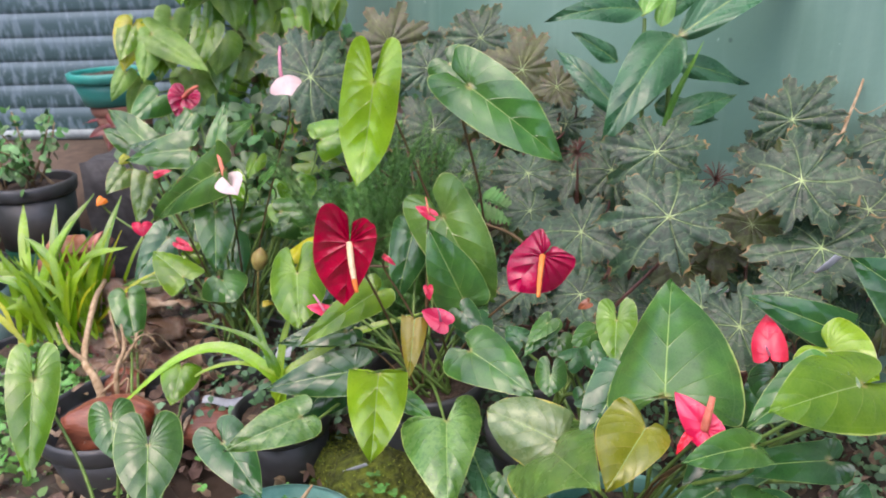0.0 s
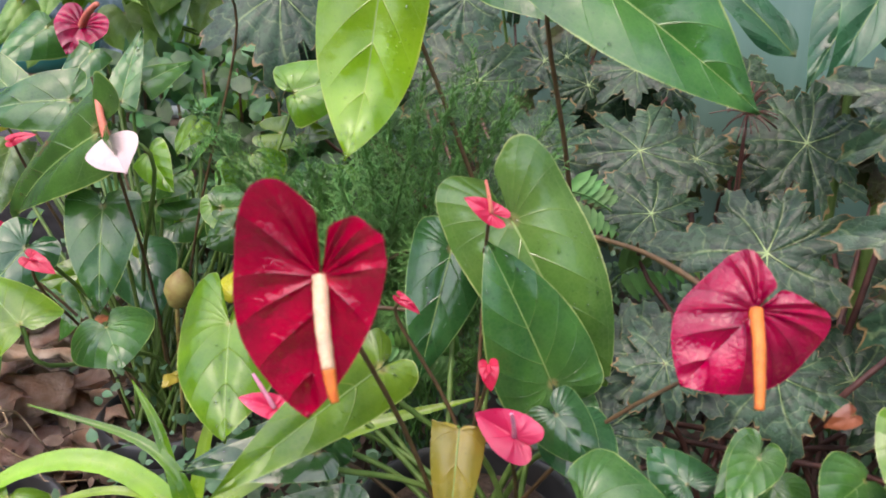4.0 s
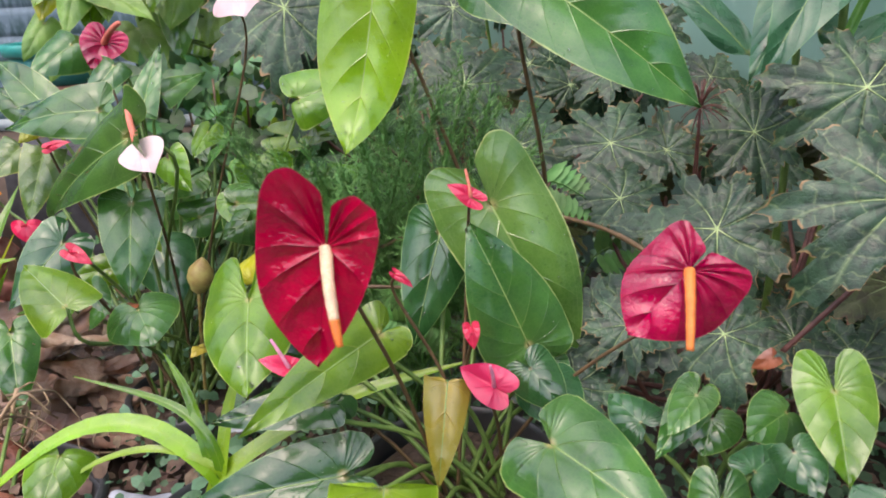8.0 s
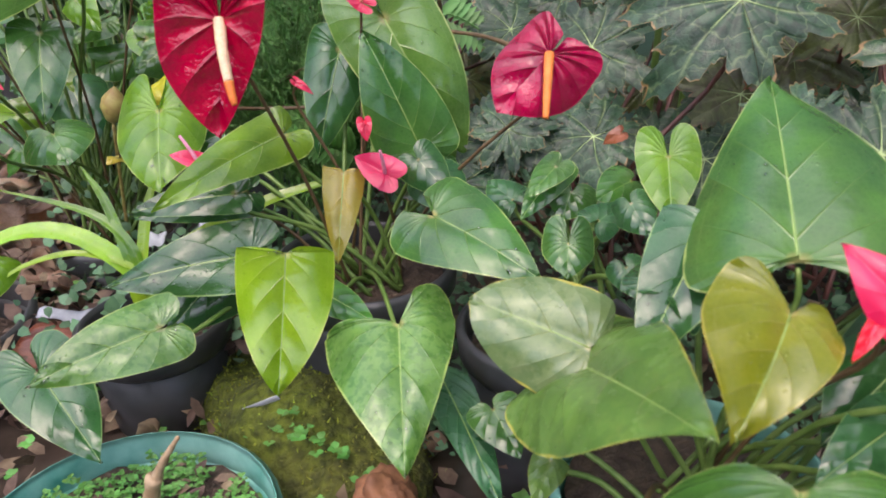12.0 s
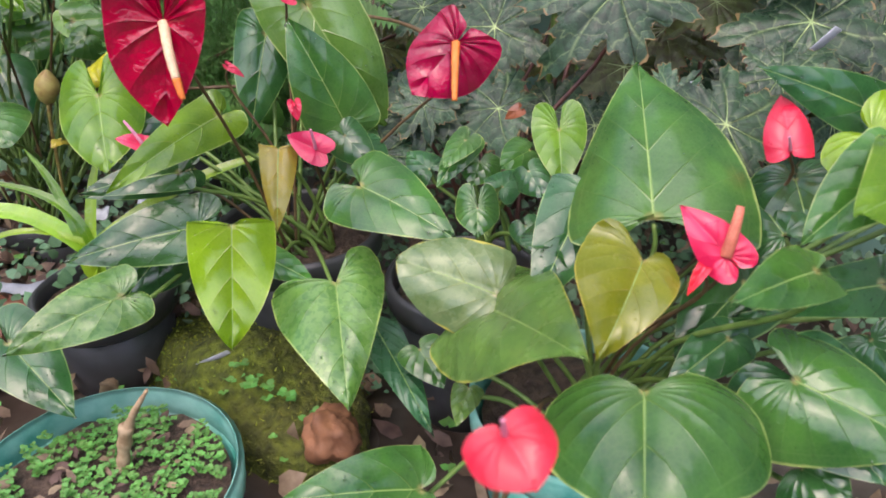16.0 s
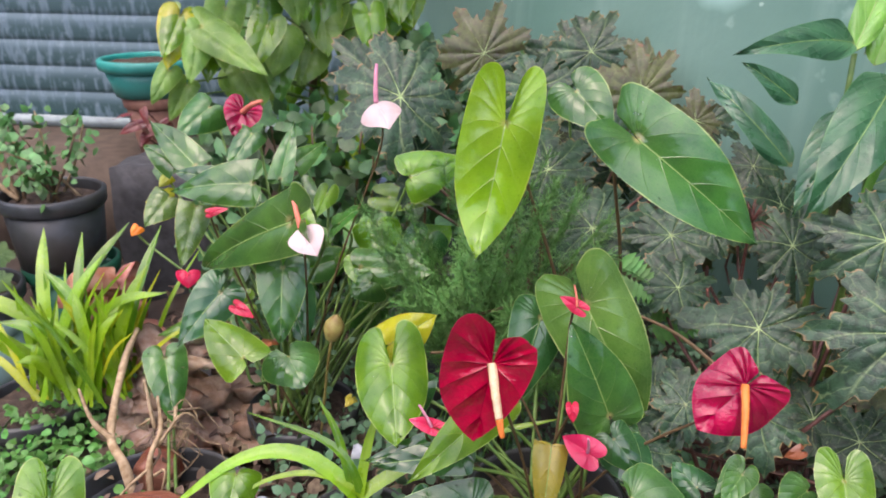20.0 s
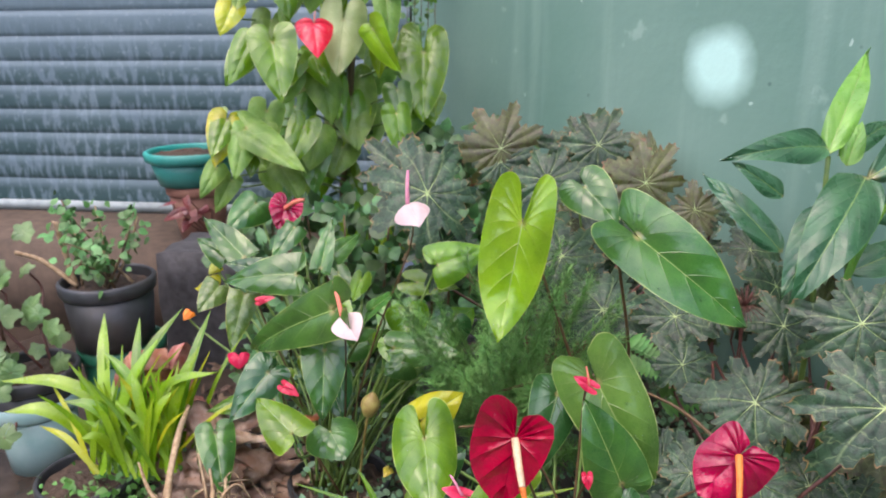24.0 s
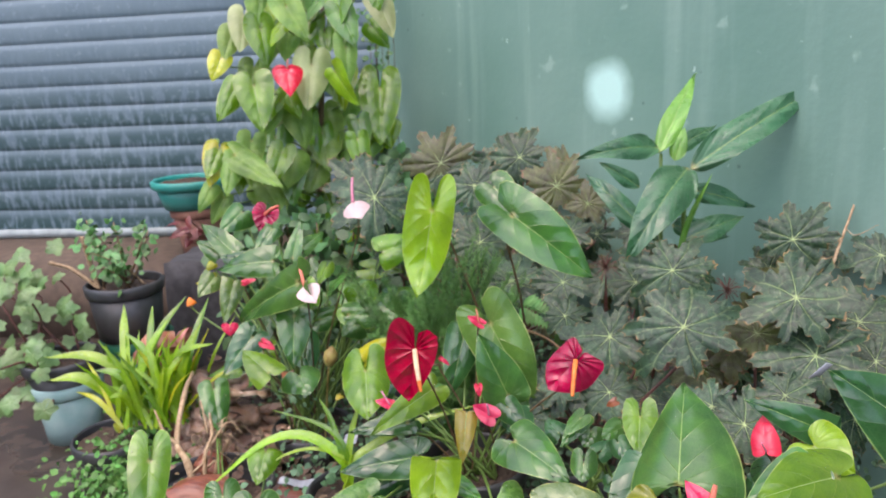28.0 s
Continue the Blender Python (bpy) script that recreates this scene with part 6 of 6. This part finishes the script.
pot((-0.02, 0.215, 0.62), 0.07, 0.125, BLACKPOT, "black plastic pot of the strap-leaved plant")
# pale tub with a dark pot set into it
pot((-0.85, 0.66, 0.58), 0.078, 0.15, TUB, "pale translucent teal plastic tub on wet ground", name="tub", fill=None, taper=0.8, group="")
pot((-0.85, 0.66, 0.66), 0.088, 0.13, BLACKPOT, "dark plastic pot set into the pale tub, holding a geranium", taper=0.7)
# grey block by the black pot
bm = bmesh.new()
box(bm, (-0.74, 0.98, 0.578), (-0.52, 1.16, 0.93))
bmesh.ops.subdivide_edges(bm, edges=bm.edges[:], cuts=5, use_grid_fill=True)
for v in bm.verts:
    v.co += Vector((noise.noise(v.co * 14), noise.noise(v.co * 14 + Vector((9, 0, 0))), noise.noise(v.co * 14 + Vector((0, 9, 0))))) * 0.012
solid("stone_block", bm, STONE, "dark grey weathered stone block beside the pots", "stone", place=(-0.63, 1.07, 0.58))


def lump(name, c, size, material, label, category, amount=0.25, freq=3.0, rot=0.0):
    """A rounded uneven lump."""
    bm = bmesh.new()
    bmesh.ops.create_icosphere(bm, subdivisions=4, radius=1)
    off = Vector((c[0] * 7, c[1] * 5, 0))
    for v in bm.verts:
        v.co *= 1 + amount * noise.noise(v.co * freq * 0.5 + off) + amount * 0.35 * noise.noise(v.co * freq * 2 + off)
    bm.transform(Matrix.Translation(c) @ Matrix.Rotation(rot, 4, "Z") @ Matrix.Diagonal((*size, 1)))
    return solid(name, bm, material, label, category, place=c)


log = lump("mossy_log", (0.125, 0.15, 0.617), (0.15, 0.09, 0.092), MOSS, "moss-covered rotting log end under the leaves", "log", rot=-0.8)
bm = bmesh.new()
for v in log.data.vertices:
    base, nrm = v.co + log.location, v.normal
    if nrm.z < -0.1:
        continue
    for k in range(8):
        p = base + Vector((random.gauss(0, 0.004), random.gauss(0, 0.004), random.gauss(0, 0.003)))
        if noise.noise(p * 22) < -0.18:
            continue
        t2 = p + (nrm + rand_dir(0.3) * 0.8).normalized() * random.uniform(0.002, 0.006)
        w = Vector((random.uniform(-1, 1), random.uniform(-1, 1), 0)).normalized() * 0.0011
        bm.faces.new((bm.verts.new(p - w), bm.verts.new(p + w), bm.verts.new(t2)))
part("moss", bm, MOSSTUFT, log, "bright yellow-green moss cushions")
lump("brown_stone", (0.222, 0.035, 0.675), (0.026, 0.024, 0.026), BROWNSTONE, "round knobbly brown stone by the mossy log", "stone", 0.45)
COCO = plain_material("wet_coconut_fibre", rgb("5a2416"), rgb("7e422c"), 110, 0.35, bumps=0.9, dist=0.003, stain=rgb("a87c68"), stretch=(0.25, 1.6, 1.0))
for c, size, label, turn in (((-0.292, 0.208, 0.712), (0.066, 0.045, 0.04), "wet reddish brown coconut lying in the black pot", 0.25), ((-0.322, 0.318, 0.71), (0.032, 0.028, 0.03), "small wet brown coconut in the black pot", 0.0), ((-0.135, 0.232, 0.69), (0.062, 0.036, 0.03), "wet brown coconut husk lying between the pots", -0.15)):
    lump("coconut", c, size, COCO, label, "coconut", 0.22, 2.6, turn)
husk = thing("coconut_husk", (-0.36, 0.52, 0.60), "split pale coconut husks and bark slabs stacked in the bed", "husk")
for k in range(30):
    c = Vector((-0.35 + random.uniform(-.10, .12), 0.47 + random.uniform(-.05, .07), 0.62 + 0.0062 * k))
    bm = bmesh.new()
    n = 8
    rows = []
    L, W = random.uniform(0.045, 0.085), random.uniform(0.02, 0.036)
    for i in range(n + 1):
        u = i / n - 0.5
        rows.append([bm.verts.new((u * 2 * L + random.uniform(-.004, .004), s * W * (1 - 1.6 * u * u) * random.uniform(0.75, 1.15), 0.35 * W * (1 - s * s) + 0.007 * random.uniform(-1, 1))) for s in (-1, -0.5, 0, 0.5, 1)])
    for i in range(n):
        for j in range(4):
            bm.faces.new((rows[i][j], rows[i + 1][j], rows[i + 1][j + 1], rows[i][j + 1]))
    bmesh.ops.solidify(bm, geom=bm.faces[:], thickness=0.006)
    bm.transform(Matrix.Translation(c) @ Euler((random.uniform(-.5, .9), random.uniform(-.4, .4), random.uniform(-.6, .6))).to_matrix().to_4x4())
    part("slab", bm, HUSK, husk)

BRICKRED = plain_material("broken_brick", rgb("c89484"), rgb("a86450"), 60, 0.85, bumps=0.8, dist=0.004, stain=rgb("6a4034"), varied=0.4)
rubble = thing("brick_rubble", (-0.526, 0.574, 0.6), "heap of broken red brick pieces behind the orchid", "rubble")
for k in range(18):
    u = k / 17
    c = Vector((-0.526 + random.uniform(-.07, .09), 0.574 + random.uniform(-.04, .06), 0.63 + 0.23 * u))
    bm = bmesh.new()
    a, b, h = random.uniform(0.02, 0.038), random.uniform(0.016, 0.028), random.uniform(0.012, 0.02)
    box(bm, (-a, -b, -h), (a, b, h))
    bmesh.ops.bevel(bm, geom=bm.edges[:], offset=0.002, segments=1, affect="EDGES")
    for v in bm.verts:
        v.co += rand_dir(0) * 0.003
    bm.transform(Matrix.Translation(c) @ Euler((random.uniform(-.6, .6), random.uniform(-.6, .6), random.uniform(0, 3))).to_matrix().to_4x4())
    part("brick_piece", bm, BRICKRED, rubble)

# dead roots hanging over the rim of a black pot
roots = thing("dead_roots", (-0.29, 0.335, 0.70), "tangle of dry pale roots and stalks in a black pot", "roots")
for k in range(18):
    a = Vector((-0.307 + random.gauss(0, 0.012), 0.328 + random.gauss(0, 0.012), 0.755 + random.uniform(0.0, 0.05)))
    pts = [a]
    for j in range(4):
        a = a + Vector((random.gauss(0, 0.016), random.gauss(-0.002, 0.012), random.uniform(-0.035, 0.004)))
        pts.append(a)
    part("root", tube(bmesh.new(), pts, random.uniform(0.0008, 0.0024), 0.0006, 12, 5, 0.15), BARK if k % 3 else DRY, roots)
# dark red leaves growing in front of the clay pot
redleaf = thing("red_leaved_plant", (-0.787, 1.255, 0.60), "small plant with dull dark red leaves by the clay pot", "plant")
for k in range(8):
    p = Vector((-0.787 + random.gauss(0, 0.04), 1.255 + random.gauss(0, 0.03), 0.99 + random.gauss(-0.02, 0.035)))
    size = random.uniform(0.03, 0.05)
    leaf(redleaf, p, p + Vector((random.gauss(0, 0.7), -0.4, random.gauss(-0.5, 0.4))).normalized() * size, size * 0.6, facing(0.3), REDLEAF, lobe=0.1, stem=REDSTEM, root=(-0.79 + 0.01 * k, 1.325, 0.842))

# ---- low greenery ----
geranium = thing("geranium", (-0.86, 0.66, 0.77), "straggly geranium with small lobed pale green leaves", "plant")
for k in range(85):
    c = Vector((-0.91 + random.gauss(0, 0.08), 0.64 + random.gauss(0, 0.06), random.uniform(0.66, 1.04)))
    star_leaf(geranium, c, Vector((random.gauss(0.1, .3), -0.8, 0.6 + random.gauss(0, .2))), rand_dir(0), random.uniform(0.018, 0.034), SMALL, 5, stalk=k % 4 == 0, cut=0.2)
straggly = thing("straggly_shrub", (-0.735, 0.78, 0.92), "straggly shrub with small leaves in the black pot", "plant")
for k in range(9):
    a = Vector((-0.735 + random.uniform(-.05, .05), 0.78 + random.uniform(-.04, .04), 0.92))
    t2 = Vector((-0.745 + random.gauss(0, .07), 0.76 + random.gauss(0, .05), random.uniform(1.0, 1.09)))
    part("branch", tube(bmesh.new(), [a, a.lerp(t2, 0.5) + Vector((0.01, 0, 0.01)), t2], 0.003, 0.0015, 8, 5, 0.1), BARK if k % 2 else BROWNSTEM, straggly)
    bm = bmesh.new()
    for j in range(26):
        u = random.uniform(0.35, 1.05)
        small_leaf(bm, a.lerp(t2, u) + Vector((random.gauss(0, .014), random.gauss(0, .014), random.gauss(0, .01))), rand_dir(0.2), Vector((random.gauss(0, .4), -.8, .7)), random.uniform(0.014, 0.024))
    part("foliage", bm, TINY, straggly)
stick("dry_stick", [(-0.80, 0.77, 0.92), (-0.81, 0.765, 1.0), (-0.815, 0.76, 1.06)], 0.006, 0.005, "pale cut stick standing in the black pot")
stick("dry_stick", [(-0.79, 0.76, 0.925), (-0.85, 0.75, 0.98), (-0.90, 0.74, 1.0)], 0.005, 0.004, "pale cut stick standing in the black pot")

creeper = thing("creeping_plant", (-0.6, 0.4, 0.6), "creeping plants with tiny green leaves over bowl and ground", "plant", kind="stuff")
bm = bmesh.new()
for k in range(1500):
    if k % 2:
        p = Vector((-0.60 + random.gauss(0, 0.05), 0.46 + random.gauss(0, 0.06), 0))
    else:
        p = Vector((-0.47 + random.gauss(0, 0.08), 0.32 + random.gauss(0, 0.09), 0))
    p.z = bed_height(p.x, p.y) + abs(random.gauss(0.03, 0.035))
    small_leaf(bm, p, rand_dir(0.2), Vector((random.gauss(0, .5), -.4, 1)), random.uniform(0.008, 0.02))
part("foliage", bm, CLOVER, creeper)


def seedling(bm, p, size):
    for k in range(3):
        a = k * 2.1 + random.uniform(0, 2)
        d = Vector((math.cos(a), math.sin(a), 0.25))
        small_leaf(bm, p, d, Vector((0, -0.1, 1)), size, wide=0.5)


seedlings = thing("seedlings", (0.036, -0.024, 0.68), "mat of tiny green seedlings in the jade pot", "seedlings", kind="stuff")
bm = bmesh.new()
for k in range(1700):
    a, r = random.uniform(0, 6.28), 0.098 * math.sqrt(random.random())
    if noise.noise(Vector((r * math.cos(a) * 30, r * math.sin(a) * 30, 5))) < -0.15:
        continue
    seedling(bm, Vector((0.036 + r * math.cos(a), -0.024 + r * math.sin(a), 0.690 + random.uniform(0, .010))), random.uniform(0.0026, 0.005))
part("foliage", bm, CLOVER, seedlings)
clover = thing("clover", (0.2, 0.2, 0.66), "clover seedlings scattered on the bed and the mossy log", "weeds", kind="stuff")
bm = bmesh.new()
for k in range(320):
    p = Vector((random.uniform(-0.35, 0.75), random.uniform(-0.05, 0.6), 0))
    p.z = bed_height(p.x, p.y) + random.uniform(0.005, 0.05)
    seedling(bm, p, random.uniform(0.005, 0.011))
for k in range(34):
    a = random.uniform(-1, 1)
    p = Vector((0.15 + 0.07 * a + random.uniform(-.02, .02), 0.085 - 0.03 * a + random.uniform(-.02, .02), 0.715 - 0.04 * abs(a)))
    seedling(bm, p, random.uniform(0.004, 0.009))
part("foliage", bm, CLOVER, clover)

bm = bmesh.new()
for k in range(60):
    a, r = random.uniform(0, 6.28), 0.085 * math.sqrt(random.random())
    small_leaf(bm, Vector((0.036 + r * math.cos(a), -0.024 + r * math.sin(a), 0.696)), rand_dir(0.0) * Vector((1, 1, 0.2)), Vector((0, -0.1, 1)), random.uniform(0.008, 0.022), wide=random.uniform(0.1, 0.35))
part("dry_bits", bm, DRY, seedlings)

# leaf litter: curled dry leaves and pale chips
litter = thing("leaf_litter", (0.1, 0.3, 0.62), "fallen dry brown leaves and chips covering the bed", "leaf litter", kind="stuff")
bm = bmesh.new()
for k in range(2600):
    p = Vector((random.uniform(-0.6, 0.95), random.uniform(-0.2, 1.0), 0))
    if (p - CORNER).dot(WALL_IN) < 0.04:
        continue
    p.z = bed_height(p.x, p.y) + random.uniform(0.002, 0.03)
    small_leaf(bm, p, rand_dir(0.0) + Vector((0, 0, random.uniform(-.1, .3))), Vector((random.gauss(0, .5), random.gauss(-.2, .5), 1)), random.uniform(0.014, 0.036), wide=random.uniform(0.15, 0.4))
for k in range(420):
    p = Vector((random.uniform(-0.40, 0.16), random.uniform(0.14, 0.44), random.uniform(0.66, 0.735)))
    if 0.03 < p.x and p.y < 0.2:
        continue
    small_leaf(bm, p, rand_dir(0.0), Vector((random.gauss(0, .5), random.gauss(-.4, .5), 1)), random.uniform(0.01, 0.032), wide=random.uniform(0.1, 0.4))
part("dry_leaves", bm, DRY, litter)
low = thing("undergrowth", (0.2, 0.5, 0.64), "dense low undergrowth of small dark green leaves", "undergrowth", kind="stuff")
bm = bmesh.new()
for k in range(12000):
    p = Vector((random.uniform(-0.4, 0.95), random.uniform(0.12, 1.0), 0))
    if (p - CORNER).dot(WALL_IN) < 0.05:
        continue
    if (p.x < -0.22 and p.y < 0.62) or (p.x < 0.2 and p.y < 0.38):
        continue
    p.z = bed_height(p.x, p.y) + random.uniform(0.005, 0.04) + 0.17 * random.random() ** 2 * min(1, max(0, (p.y - 0.15) / 0.3))
    small_leaf(bm, p, rand_dir(0.2), Vector((random.gauss(0, .5), -.6, 1)), random.uniform(0.006, 0.018))
for k in range(350):
    p = Vector((random.gauss(0.0, 0.09), random.gauss(0.27, 0.05), random.uniform(0.70, 0.77)))
    if p.x > 0.12 or p.y < 0.17:
        continue
    small_leaf(bm, p, rand_dir(0.2), Vector((random.gauss(0, .5), -.6, 1)), random.uniform(0.006, 0.02))
part("foliage", bm, UNDER, low)
# bright spots: fallen yellow and orange leaves
for p, m, s in (((-0.46, 0.66, 0.97), YELLOW, 0.05), ((-0.57, 0.45, 0.72), YELLOW, 0.02), ((-0.60, 0.47, 0.70), YELLOW, 0.02), ((0.411, 0.147, 0.945), ORANGELEAF, 0.016), ((-0.03, 0.24, 0.90), BRONZE, 0.02), ((-0.19, 0.42, 0.86), ORANGELEAF, 0.03), ((-0.02, 0.09, 0.66), DRY, 0.045), ((-0.06, 0.10, 0.65), DRY, 0.04), ((0.0, 0.13, 0.67), DRY, 0.045)):
    p = Vector(p)
    d = rand_dir(0)
    bm, *_ = blade_mesh(p, p + d * s, s * 0.8, Vector((0.1, -0.8, 0.6)), arch=0.2, wave=0.1, nq=12, nr=3)
    solid("fallen_leaf", bm, m, "curled fallen leaf caught between the plants", "leaf", "fallen leaves", place=p)
